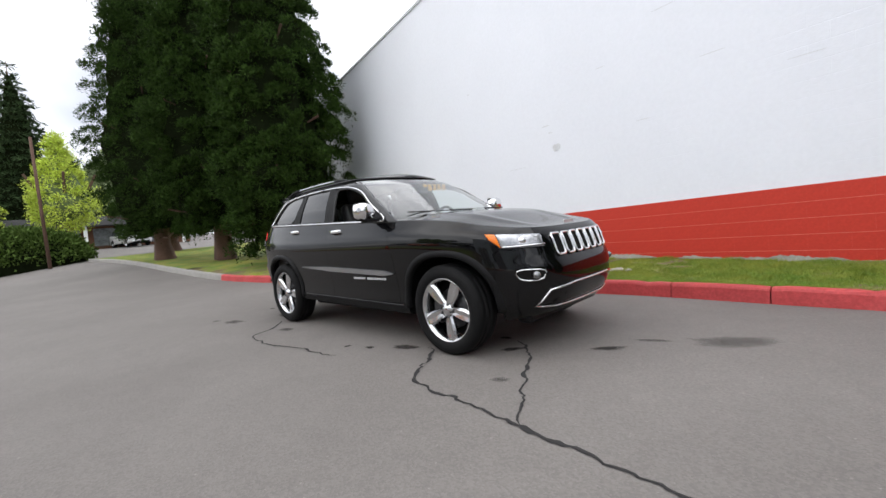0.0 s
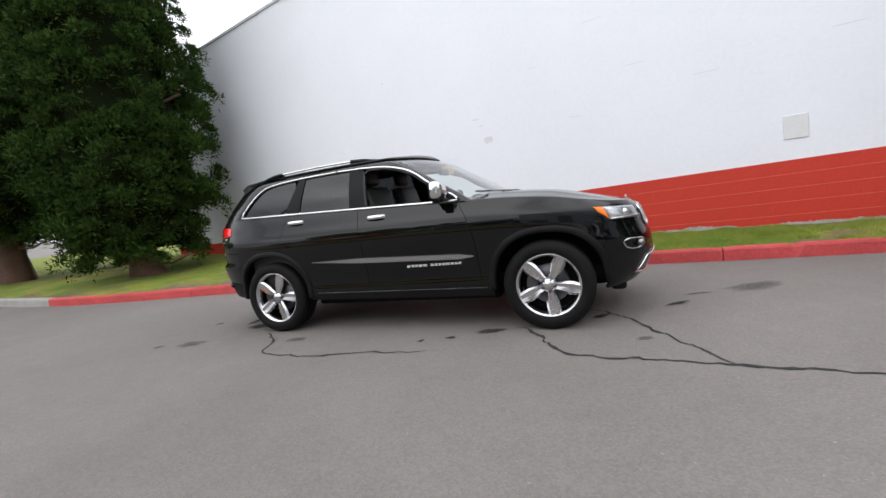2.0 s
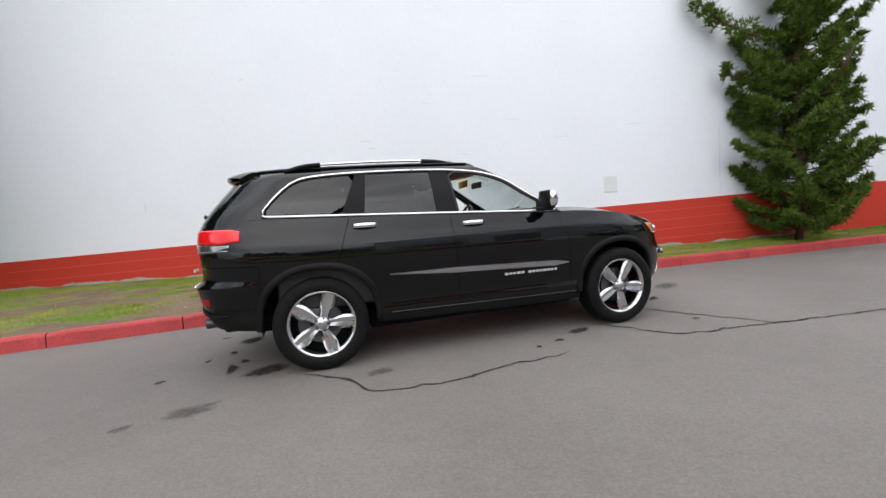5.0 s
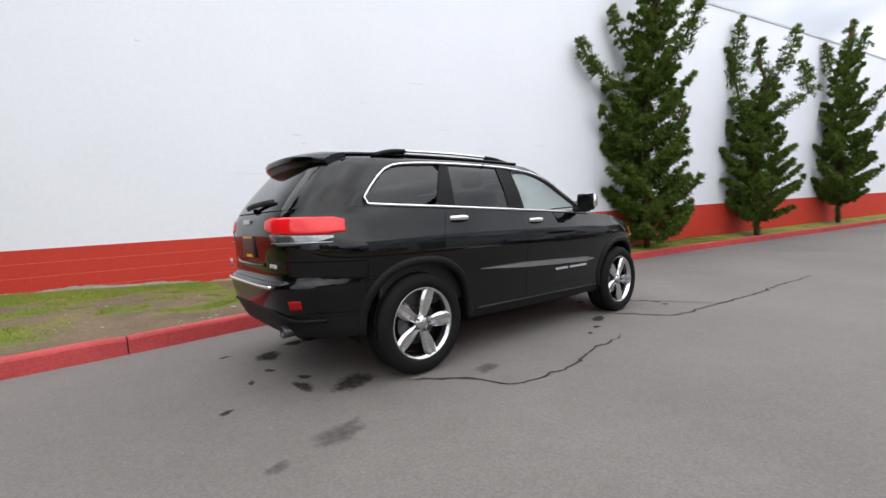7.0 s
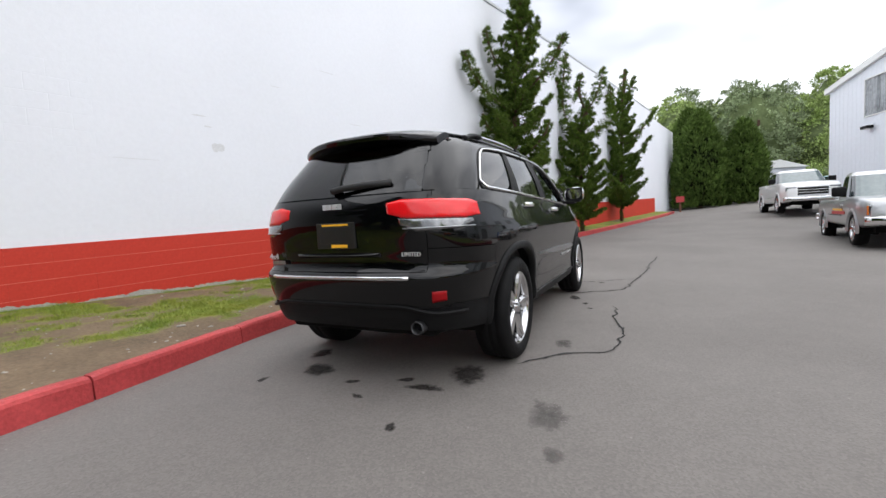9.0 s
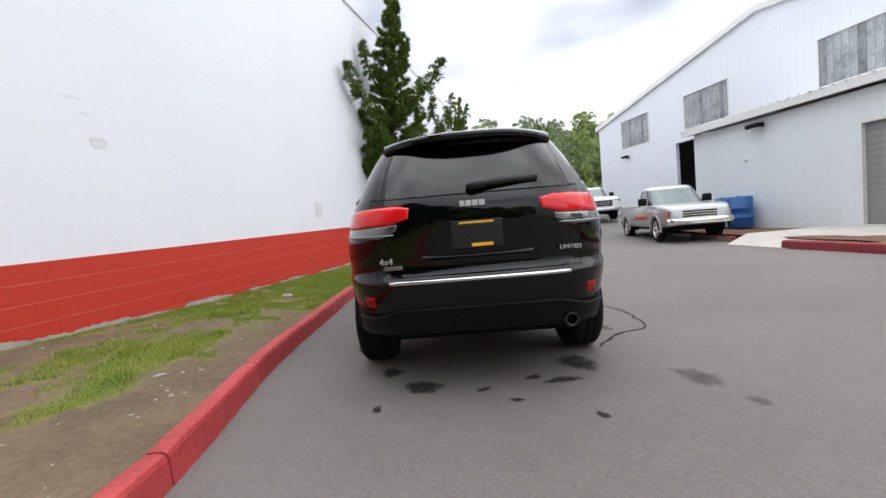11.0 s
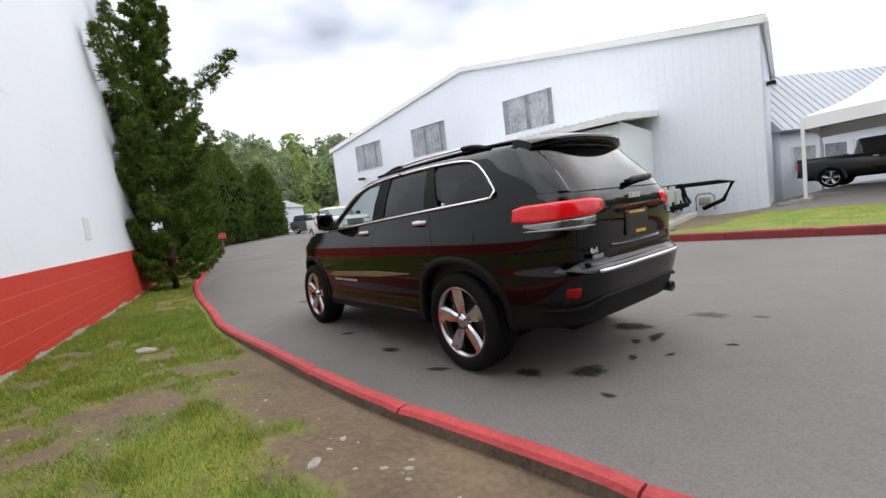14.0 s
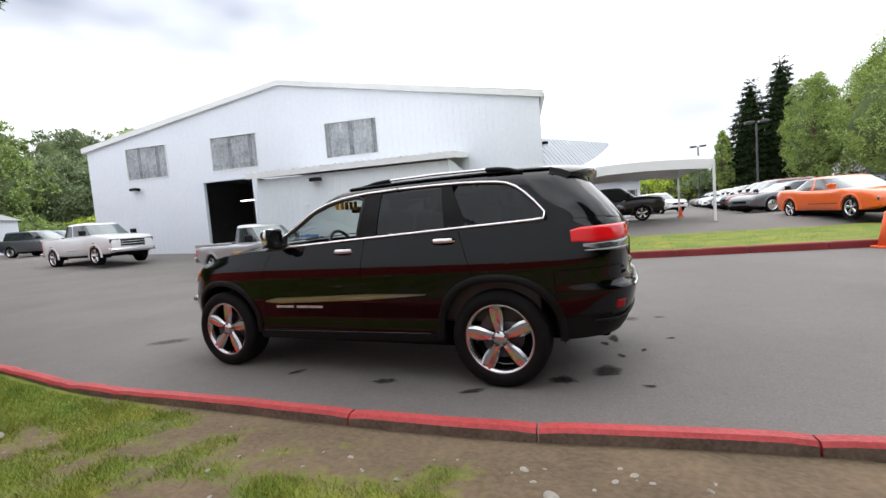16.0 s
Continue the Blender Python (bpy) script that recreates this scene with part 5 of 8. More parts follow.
    box(bm, -1.9, 0.10, -0.60, 0.60, 1.615, 1.630, 0.004)
    part("headliner", bm, M_LEATHER, parent)
    # side windows: front one wound down, the other two tinted
    for sg in (-1, 1):
        quarter = [(-1.85, 1.292), (-1.715, 1.455), (-1.575, 1.566), (-1.41, 1.600), (-1.06, 1.620), (-1.205, 1.266), (-1.72, 1.280)]
        rear = [(-1.20, 1.263), (-1.02, 1.622), (-0.42, 1.622), (-0.36, 1.618), (-0.315, 1.235)]
        for name, poly, label in (("quarter_window", rounded(quarter, 1), "dark tinted quarter glass"), ("rear_side_window", rear, "dark tinted side glass")):
            ob = part(name, side_patch(poly, -0.012, sg), M_TINT, parent, label, smooth=True)
        pillar = [(-0.405, 1.228), (-0.425, 1.618), (-0.27, 1.616), (-0.245, 1.570), (-0.215, 1.224)]
        part("middle_pillar", side_patch(pillar, -0.003, sg, 0.012), M_PLASTIC, parent, "gloss black middle pillar")
        rearpillar = [(-1.24, 1.245), (-1.075, 1.622), (-0.99, 1.622), (-1.04, 1.245)]
        part("rear_pillar", side_patch(rearpillar, -0.004, sg, 0.012), M_PLASTIC, parent, "gloss black rear door pillar")
        line = dense(opening, 0.025)
        part("window_seal", tube([(x, sg * (cabin_side_y(x, z) - 0.004), z) for x, z in line], 0.017, True, 6, 0.6), M_RUBBER, parent, "black rubber window seal", smooth=True)
        out_y = lambda x, z: max(cabin_side_y(x, z), side_y(x, curve_at(BELT, x) - 0.01) - 0.004 if z < curve_at(BELT, x) + 0.045 else 0)
        part("window_surround", tube([(x, sg * (out_y(x, z) + 0.006), z) for x, z in line], 0.0105, True, 6, 0.7), M_CHROME, parent, "chrome window surround", smooth=True)
        seal = [(-0.21, 1.225), (-0.25, 1.56), (-0.20, 1.592), (-0.03, 1.586), (0.13, 1.548), (0.29, 1.485), (0.45, 1.370), (0.60, 1.282), (0.68, 1.235)]
        part("window_seal", tube([(x, sg * (cabin_side_y(x, z) - 0.010), z) for x, z in dense(seal, 0.03, False)], 0.014, False, 6), M_RUBBER, parent, smooth=True)
        # roof rail
        rail = [(-1.62, 1.672), (-1.54, 1.698), (-1.42, 1.714), (-0.9, 1.726), (-0.5, 1.724), (-0.30, 1.714), (-0.20, 1.694)]
        pts_r = [(x, sg * (0.628 - 0.02 * abs(x + 0.7)), z) for x, z in dense(rail, 0.04, False)]
        rail_ob = part("roof_rail", tube(pts_r, 0.011, False, 8, 1.3), M_CHROME, parent, "chrome roof rail", smooth=True)
        for xa, xb in ((-1.66, -1.36), (-0.46, -0.17)):
            foot = [(x, sg * (0.628 - 0.02 * abs(x + 0.7)), curve_at(rail, max(-1.62, min(-0.20, x))) - 0.004) for x in np.linspace(xa, xb, 10)]
            part("rail_foot", tube(foot, 0.019, False, 8, 1.3), M_PLASTIC, rail_ob, "black rail foot", smooth=True)


def hood(parent):
    bm = bmesh.new()

    t_end = theta_at(x=0.80, z=1.15)

    def f(u, v):
        th = t_end * (1 - u)
        z = curve_at(BELT, plan_point(th, 0.8)[0])
        x, y = plan_point(th, z)
        t = 2 * v - 1
        crown = 0.058 * (1 - abs(t) ** 2.3) * ease(2.2 - x, 0.0, 0.75)
        ridge = 0.010 * math.exp(-(((abs(t) - 0.60) / 0.08) ** 2)) * ease(2.15 - x, 0, 0.3)
        return (x - 0.004 + 0.0 * t, (abs(y) - 0.003) * t, z + crown + ridge)

    grid(bm, 70, 44, f)
    outward(bm, (1.5, 0, 0.5))
    ob = part("hood", bm, M_PAINT, parent, smooth=True)
    mod = ob.modifiers.new("thickness", "SOLIDIFY")
    mod.thickness, mod.offset = 0.015, -1
    # cowl and wipers
    for y0, y1, xo in ((-0.70, 0.05, 0.0), (0.0, 0.62, 0.02)):
        line = [(lerp(0.86, 1.04, t) - xo, lerp(y0, y1, t), 1.262 - 0.02 * t) for t in np.linspace(0, 1, 9)]
        part("wiper", tube([(x, y, z - 0.010) for x, y, z in line], 0.007, False, 6), M_RUBBER, parent, smooth=True)


def wheel(parent, x, y, turn=0.0, scale=1.0, spokes=5, detail=True, rim_mat=None, hub=0.385):
    """One wheel, outer face towards -y, or towards +y where y is above 0."""
    rim_mat = rim_mat or M_RIM
    w = new("wheel")
    w.parent = parent
    flip = Matrix.Rotation(math.pi, 4, "Z") if y > 0 else Matrix.Identity(4)
    w.matrix_local = Matrix.Translation((x, y, hub)) @ flip @ Matrix.Rotation(turn, 4, "Y") @ Matrix.Diagonal((scale, scale, scale, 1))
    R = 0.385
    prof = [(0.262, 0.02), (0.266, -0.105), (0.278, -0.128), (0.315, -0.137), (0.352, -0.130), (0.374, -0.112), (0.383, -0.095), (0.3845, -0.06), (0.380, -0.055), (0.380, -0.045), (0.385, -0.04), (0.385, -0.004), (0.380, 0.0), (0.380, 0.010), (0.385, 0.014), (0.385, 0.05), (0.378, 0.10), (0.345, 0.125), (0.28, 0.125), (0.26, 0.10)]
    part("tyre", lathe(prof, 72 if detail else 24), M_TYRE, w, "black rubber tyre", smooth=True)
    rim = [(0.262, 0.10), (0.244, 0.09), (0.238, -0.02), (0.240, -0.075), (0.250, -0.100), (0.262, -0.117), (0.272, -0.121), (0.276, -0.114), (0.268, -0.104)]
    rim_ob = part("rim", lathe(rim, 64 if detail else 24), rim_mat, w, "bright machined alloy rim", smooth=True)
    if not detail:
        part("hub_face", lathe([(0.24, -0.06), (0.12, -0.085), (0.03, -0.09), (0.0005, -0.09)], 24), rim_mat, w, smooth=True)
        return w
    bm = bmesh.new()
    for k in range(spokes):
        m = Matrix.Rotation(2 * math.pi * k / spokes + math.pi / 2, 4, "Y")
        stations = [(0.030, 0.034, -0.094), (0.070, 0.036, -0.098), (0.10, 0.041, -0.101), (0.135, 0.050, -0.104), (0.175, 0.056, -0.106), (0.21, 0.056, -0.108), (0.240, 0.051, -0.112), (0.260, 0.047, -0.116)]
        rings = []
        for r, hw, a in stations:
            cut = hw * 0.34
            sec = [(-hw, a + 0.045), (-hw, a + 0.017), (-hw + cut, a), (0, a + 0.006), (hw - cut, a), (hw, a + 0.017), (hw, a + 0.045)]
            rings.append([bm.verts.new(m @ Vector((r, b, c))) for c, b in sec])
        for p, q in zip(rings, rings[1:]):
            for i in range(6):
                bm.faces.new((p[i], q[i], q[i + 1], p[i + 1]))
    bmesh.ops.recalc_face_normals(bm, faces=bm.faces)
    part("spokes", bm, rim_mat, rim_ob)
    part("hub_cap", lathe([(0.062, -0.085), (0.060, -0.104), (0.036, -0.112), (0.031, -0.116), (0.0005, -0.117)], 28), rim_mat, rim_ob, smooth=True)
    for k in range(5):
        a = 2 * math.pi * (k + 0.5) / 5 + math.pi / 2
        bm = bmesh.new()
        bmesh.ops.create_cone(bm, segments=6, radius1=0.011, radius2=0.009, depth=0.03, cap_ends=True, matrix=Matrix.Translation((0.056 * math.cos(a), -0.104, 0.056 * math.sin(a))) @ Matrix.Rotation(math.pi / 2, 4, "X"))
        part("lug_nut", bm, M_RIMIN, rim_ob)
    part("brake_disc", lathe([(0.05, -0.02), (0.168, -0.02), (0.172, -0.012), (0.172, 0.01)], 40), M_RIMIN, w, "grey brake disc", smooth=True)
    bm = bmesh.new()
    rings = []
    for k in range(10):
        a = math.radians(146 + 8 * k)
        rings.append([bm.verts.new((r * math.cos(a), y_, r * math.sin(a))) for r, y_ in ((0.10, -0.05), (0.19, -0.05), (0.19, 0.02), (0.10, 0.02))])
    for p, q in zip(rings, rings[1:]):
        for i in range(4):
            bm.faces.new((p[i], q[i], q[(i + 1) % 4], p[(i + 1) % 4]))
    bm.faces.new(rings[0]), bm.faces.new(rings[-1])
    bmesh.ops.recalc_face_normals(bm, faces=bm.faces)
    part("brake_caliper", bm, M_RIMIN, w)
    part("wheel_back", lathe([(0.24, 0.03), (0.0005, 0.03)], 40), M_DARK, w)
    return w


def patch_on_body(th0, th1, zlo, zhi, off, sg, nu=26, nv=8, thick=0.02):
    """A shaped lamp lens that follows the body: zlo and zhi are functions of the share along it."""
    bm = bmesh.new()

    def f(u, v, o):
        z = lerp(zlo(u), zhi(u), v)
        x, y = plan_point(lerp(th0, th1, u), z)
        xa, ya = plan_point(lerp(th0, th1, u) - 0.02, z)
        xb, yb = plan_point(lerp(th0, th1, u) + 0.02, z)
        nrm = Vector((-(yb - ya), xb - xa, 0))
        nrm = nrm.normalized()
        if nrm.dot(Vector((x, y, 0))) < 0:
            nrm = -nrm
        rim = min(1, 6 * min(u, 1 - u, v * 0.6, (1 - v) * 0.6) + 0.55)
        return Vector((x, y, z)) + nrm * (off * rim + o)

    a = grid(bm, nu, nv, lambda u, v: (lambda p: (p.x, p.y * -sg, p.z))(f(u, v, 0)))
    bmesh.ops.recalc_face_normals(bm, faces=bm.faces)
    bm.normal_update()
    c = sum((fc.normal.dot(fc.calc_center_median() - Vector((0, 0, 0.8))) for fc in bm.faces))
    if c < 0:
        bmesh.ops.reverse_faces(bm, faces=bm.faces)
    bm.normal_update()
    rim = [e for e in bm.edges if len(e.link_faces) == 1]
    normals = {v: v.normal.copy() for e in rim for v in e.verts}
    ext = bmesh.ops.extrude_edge_only(bm, edges=rim)["geom"]
    for v in ext:
        if isinstance(v, bmesh.types.BMVert):
            near = min((q.other_vert(v) for q in v.link_edges if q.other_vert(v) in normals), key=lambda o: (o.co - v.co).length)
            v.co -= normals[near] * thick
    return bm


def theta_at(x=None, y=None, z=1.0):
    """The plan angle at which the body reaches a given x on its flank or y on its end."""
    lo, hi = 0.0, math.pi
    if x is None:
        lo, hi = (0.0, math.pi / 2) if y > 0 else (math.pi / 2, math.pi)
    for _ in range(30):
        mid = (lo + hi) / 2
        px, py = plan_point(mid, z)
        past = px < x if x is not None else ((abs(py) > abs(y)) == (y > 0))
        lo, hi = (lo, mid) if past else (mid, hi)
    return (lo + hi) / 2


def letter_bars(widths, height, gap=0.012):
    """A row of small upright bars in place of a badge's lettering."""
    bm = bmesh.new()
    x = 0.0
    for w in widths:
        if w > 0:
            box(bm, x, x + w, -0.004, 0.004, 0, height, 0.0015)
        x += abs(w) + gap
    return bm


def text_mesh(body, size, depth=0.003):
    cu = bpy.data.curves.new("lettering", "FONT")
    cu.body, cu.size, cu.extrude = body, size, depth
    ob = bpy.data.objects.new("lettering", cu)
    scene.collection.objects.link(ob)
    me = bpy.data.meshes.new_from_object(ob.evaluated_get(bpy.context.evaluated_depsgraph_get()))
    bm = bmesh.new()
    bm.from_mesh(me)
    bpy.data.objects.remove(ob)
    bpy.data.meshes.remove(me)
    return bm


def seat(parent, x, y):
    bm = bmesh.new()
    box(bm, x - 0.26, x + 0.26, y - 0.26, y + 0.26, 0.72, 0.90, 0.05)
    sq = part("seat_cushion", bm, M_LEATHER, parent, smooth=True)
    bm = bmesh.new()
    box(bm, -0.07, 0.07, -0.25, 0.25, 0.0, 0.60, 0.05, pose(x - 0.24, y, 0.86, 0, -16, 0))
    part("seat_back", bm, M_LEATHER, parent, smooth=True)
    bm = bmesh.new()
    box(bm, -0.05, 0.05, -0.13, 0.13, 0.0, 0.17, 0.04, pose(x - 0.41, y, 1.46, 0, -8, 0))
    part("headrest", bm, M_LEATHER, parent, smooth=True)


car = thing("parked_car", "glossy black four-wheel-drive estate car with front windows wound down", "car")
panels = shell_panels(car)
cabin(car)
hood(car)
for wx in (-WHEELBASE / 2, WHEELBASE / 2):
    for wy in (-0.805, 0.805):
        wheel(car, wx, wy, turn={(True, False): -0.14, (False, False): -0.314, (True, True): -0.52, (False, True): 0.50}[wx > 0, wy > 0])

# floor, wheel wells and axles
bm = bmesh.new()
box(bm, -2.2, 2.1, -0.66, 0.66, 0.36, 0.50, 0.03)
box(bm, -0.98, 0.98, -0.88, 0.88, 0.34, 0.52, 0.03)
box(bm, -1.05, 1.0, -0.72, 0.72, 0.245, 0.40, 0.03)
box(bm, -1.6, -1.3, -0.6, 0.6, 0.26, 0.38, 0.03)
box(bm, 1.3, 1.6, -0.6, 0.6, 0.26, 0.38, 0.03)
box(bm, -2.25, -1.98, -0.6, 0.6, 0.34, 0.8, 0.03)
part("underbody", bm, M_DARK, car)
for wx in (-WHEELBASE / 2, WHEELBASE / 2):
    for sg in (-1, 1):
        bm = bmesh.new()
        n = 28
        rows_ = []
        for k in range(n + 1):
            a = math.pi * (k / n) * 1.10 - 0.05 * math.pi
            r = ARCH_R + 0.012
            ca, sa = math.cos(a), math.sin(a)
            k2 = r / (abs(ca) ** 2.35 + abs(sa) ** 2.35) ** (1 / 2.35) if sa > 0 else r
            px, pz = wx + k2 * ca, HUB_Z + k2 * sa
            yo = side_y(px, max(0.3, pz)) - 0.02
            rows_.append([bm.verts.new((px, sg * yy, pz)) for yy in (yo, 0.58)])
        for a, b in zip(rows_, rows_[1:]):
            bm.faces.new((a[0], b[0], b[1], a[1]))
        bm.faces.new([r[1] for r in rows_])
        part("wheel_well", bm, M_DARK, car)
        # flare moulding round the opening
        bm = bmesh.new()
        rings = []
        for k in range(61):
            a = math.pi * (k / 60) * 1.02 - 0.01 * math.pi
            ca, sa = math.cos(a), math.sin(a)
            sec = []
            for r, o in ((ARCH_R - 0.010, -0.03), (ARCH_R - 0.010, 0.010), (ARCH_R + 0.004, 0.017), (ARCH_R + 0.040, 0.014), (ARCH_R + 0.047, -0.004)):
                rr = r / (abs(ca) ** 2.35 + abs(sa) ** 2.35) ** (1 / 2.35) if sa > 0 else r
                px, pz = wx + rr * ca, HUB_Z + rr * sa
                sec.append(bm.verts.new((px, sg * (side_y(px, max(0.32, pz)) + o), pz)))
            rings.append(sec)
        for p, q in zip(rings, rings[1:]):
            for i in range(4):
                bm.faces.new((p[i], q[i], q[i + 1], p[i + 1]))
        bm.faces.new(rings[0]), bm.faces.new(rings[-1])
        bmesh.ops.recalc_face_normals(bm, faces=bm.faces)
        part("wheel_arch_moulding", bm, M_PLASTIC, car, "satin black wheel arch moulding", smooth=True)

for sg in (-1, 1):
    # strip along the doors, tapering to the rear; its sky reflection is put into the grey
    bm = bmesh.new()
    n = 40
    rings = []
    for k in range(n + 1):
        x = lerp(-0.88, 0.845, k / n)
        h = 0.028 * min(1, 0.12 + 2.6 * k / n) * min(1, 0.2 + 10 * (1 - k / n))
        zc = lerp(0.742, 0.686, k / n)
        rings.append([bm.verts.new((x, sg * (side_y(x, zc) + o), zc + dz)) for o, dz in ((-0.004, -h), (0.014, -h * 0.8), (0.016, h * 0.8), (-0.004, h))])
    for p, q in zip(rings, rings[1:]):
        for i in range(3):
            bm.faces.new((p[i], q[i], q[i + 1], p[i + 1]))
    bmesh.ops.recalc_face_normals(bm, faces=bm.faces)
    part("door_moulding", bm, M_SATIN, car, "bright grey door moulding")
    line = [(x, sg * (side_y(x, 0.41) + 0.006), lerp(0.415, 0.395, (x + 0.88) / 1.8)) for x in np.linspace(-0.88, 0.93, 30)]
    part("sill_trim", tube(line, 0.0035, False, 6), M_RIMIN, car, "thin chrome sill trim", smooth=True)
    # badge bars on the front door
    bars = [0.034, 0.028, 0.030, 0.034, 0.034, -0.02, 0.030, 0.030, 0.026, 0.028, 0.034, 0.028, 0.026, 0.026]
    bm = letter_bars(bars, 0.021, 0.010)
    m = Matrix.Translation((0.18 if sg < 0 else 0.72, sg * (side_y(0.4, 0.64) + 0.003), 0.622)) @ Matrix.Rotation(0 if sg < 0 else math.pi, 4, "Z")
    part("door_badge", bm, M_BADGE, car, "chrome badge letters as plain bars", m=m)
    # handles
    for hx, hz, door in ((-0.09, 1.126, "front_door"), (-1.05, 1.166, "rear_door")):
        y = side_y(hx, hz)
        bm = bmesh.new()
        grid(bm, 12, 8, lambda u, v: (hx + lerp(-0.10, 0.10, u), sg * (y + 0.004 + 0.042 * math.sin(math.pi * min(1, max(0, u))) ** 0.4 * (0.75 + 0.25 * math.sin(2 * math.pi * v))), hz + 0.020 * math.cos(2 * math.pi * v) * (0.85 + 0.15 * math.sin(math.pi * u))))
        hd = part("handle", bm, M_CHROME, panels[(door, 1 if sg < 0 else -1)], "chrome door handle", smooth=True)
        bm = bmesh.new()
        bmesh.ops.create_uvsphere(bm, u_segments=16, v_segments=8, radius=1, matrix=Matrix.Translation((hx, sg * (y - 0.004), hz - 0.012)) @ Matrix.Diagonal((0.072, 0.008, 0.036, 1)))
        part("handle_recess", bm, M_DARK, panels[(door, 1 if sg < 0 else -1)], smooth=True)
    # door mirror
    bm = bmesh.new()
    grid(bm, 16, 20, lambda u, v: (0.585 + 0.10 * math.sin(math.pi * u) ** 0.35 * (abs(math.cos(2 * math.pi * v)) ** 0.7 if math.cos(2 * math.pi * v) > 0 else -0.25 * abs(math.cos(2 * math.pi * v)) ** 0.7), sg * lerp(0.915, 1.140, u), 1.300 + 0.086 * math.sin(math.pi * u) ** 0.22 * math.copysign(abs(math.sin(2 * math.pi * v)) ** 0.65, math.sin(2 * math.pi * v)) - 0.02 * (1 - u)))
    mir = part("door_mirror", bm, M_CHROME, car, "chrome capped door mirror", smooth=True)
    bm = bmesh.new()
    box(bm, 0.55, 0.66, min(sg * 0.87, sg * 1.04), max(sg * 0.87, sg * 1.04), 1.188, 1.222, 0.012)
    box(bm, 0.555, 0.64, min(sg * 0.95, sg * 1.10), max(sg * 0.95, sg * 1.10), 1.205, 1.245, 0.015)
    part("mirror_arm", bm, M_PLASTIC, mir, "black mirror foot", smooth=True)
    bm = bmesh.new()
    bmesh.ops.create_circle(bm, segments=24, radius=1, cap_ends=True, matrix=Matrix.Translation((0.553, sg * 1.030, 1.298)) @ Matrix.Rotation(math.pi / 2, 4, "Y") @ Matrix.Diagonal((0.062, 0.080, 1, 1)))
    part("mirror_glass", bm, M_CHROME, mir, "mirror glass")
    bm = bmesh.new()
    box(bm, 0.556, 0.60, min(sg * 0.935, sg * 1.125), max(sg * 0.935, sg * 1.125), 1.222, 1.372, 0.02)
    part("mirror_housing", bm, M_PLASTIC, mir, "black mirror housing", smooth=True)
    # black triangle ahead of the front window
    tri = [(0.56, 1.205), (0.57, 1.33), (0.725, 1.228), (0.735, 1.198)]
    part("mirror_base", side_patch(tri, 0.0, sg, 0.02), M_PLASTIC, car)
    # rear lamps
    t_in, t_out = theta_at(y=-0.40, z=1.15), theta_at(x=-2.02, z=1.15)
    part("tail_lamp", patch_on_body(t_in, t_out, lambda u: lerp(1.098, 1.086, u) + 0.018 * max(0, u - 0.8) / 0.2 + 0.03 * max(0, 0.12 - u) / 0.12, lambda u: 1.212 - 0.010 * u - 0.02 * max(0, 0.1 - u) / 0.1 - 0.018 * max(0, u - 0.9) / 0.1, 0.009, -sg, 72), M_REDLENS, car, "red rear lamp", smooth=True)
    t_in2, t_out2 = theta_at(y=-0.485, z=1.05), theta_at(x=-2.10, z=1.05)
    part("reverse_lamp", patch_on_body(t_in2, t_out2, lambda u: 1.012 + 0.02 * u + 0.05 * max(0, 0.15 - u) / 0.15 + 0.03 * max(0, u - 0.75) / 0.25, lambda u: lerp(1.096, 1.083, u), 0.009, -sg, 64), M_CLEARLENS, car, "clear lower part of the rear lamp", smooth=True)
    line = [(plan_point(t, 1.03)[0] * 1.003, plan_point(t, 1.03)[1] * -sg * 1.009, 1.036) for t in np.linspace(t_in2 - 0.01, t_out2 + 0.01, 14)]
    part("lamp_strip", tube(line, 0.004, False, 6), M_SATIN, car, "bright strip in the rear lamp", smooth=True)
    part("rear_reflector", patch_on_body(theta_at(y=-0.655, z=0.62), theta_at(x=-2.30, z=0.62), lambda u: 0.585 + 0.01 * u, lambda u: 0.655, 0.003, -sg, 10, 4), M_REFLECTOR, car, "red bumper reflector", smooth=True)
    # headlamps
    h_in, h_out = theta_at(y=0.52, z=0.93), theta_at(x=1.965, z=0.93)
    h_tip = theta_at(x=1.90, z=0.93)
    part("headlamp", patch_on_body(h_in, h_out, lambda u: lerp(0.868, 0.880, u), lambda u: lerp(0.968, 0.990, u), 0.010, -sg), M_HEAD, car, "clear headlamp over a dark housing", smooth=True)
    line = [Vector((plan_point(t, 0.89)[0], plan_point(t, 0.89)[1] * -sg, 0.888)) * 1.0 for t in np.linspace(h_in, h_out, 12)]
    part("lamp_strip", tube([(p.x + 0.014, p.y * 1.012, p.z) for p in line], 0.006, False, 6), M_CHROME, car, "bright strip in the headlamp", smooth=True)
    part("side_marker", patch_on_body(h_out + 0.004, h_tip, lambda u: lerp(0.882, 0.955, u), lambda u: lerp(0.990, 0.998, u), 0.009, -sg, 12, 6), M_AMBER, car, "amber side marker lamp", smooth=True)
    bm = bmesh.new()
    bmesh.ops.create_uvsphere(bm, u_segments=20, v_segments=10, radius=0.034, matrix=Matrix.Translation((plan_point(theta_at(y=0.66, z=0.92), 0.92)[0] - 0.012, sg * 0.66, 0.925)))
    part("projector_lens", bm, M_CHROME, car, smooth=True)
    # fog lamp with a chrome ring
    fog = [(0.60, 0.615), (0.575, 0.665), (0.585, 0.695), (0.70, 0.705), (0.735, 0.698), (0.742, 0.675), (0.715, 0.618)]
    ring = [(plan_point(theta_at(y=a, z=b), b)[0] - 0.001, sg * a, b) for a, b in rounded(fog, 1)]
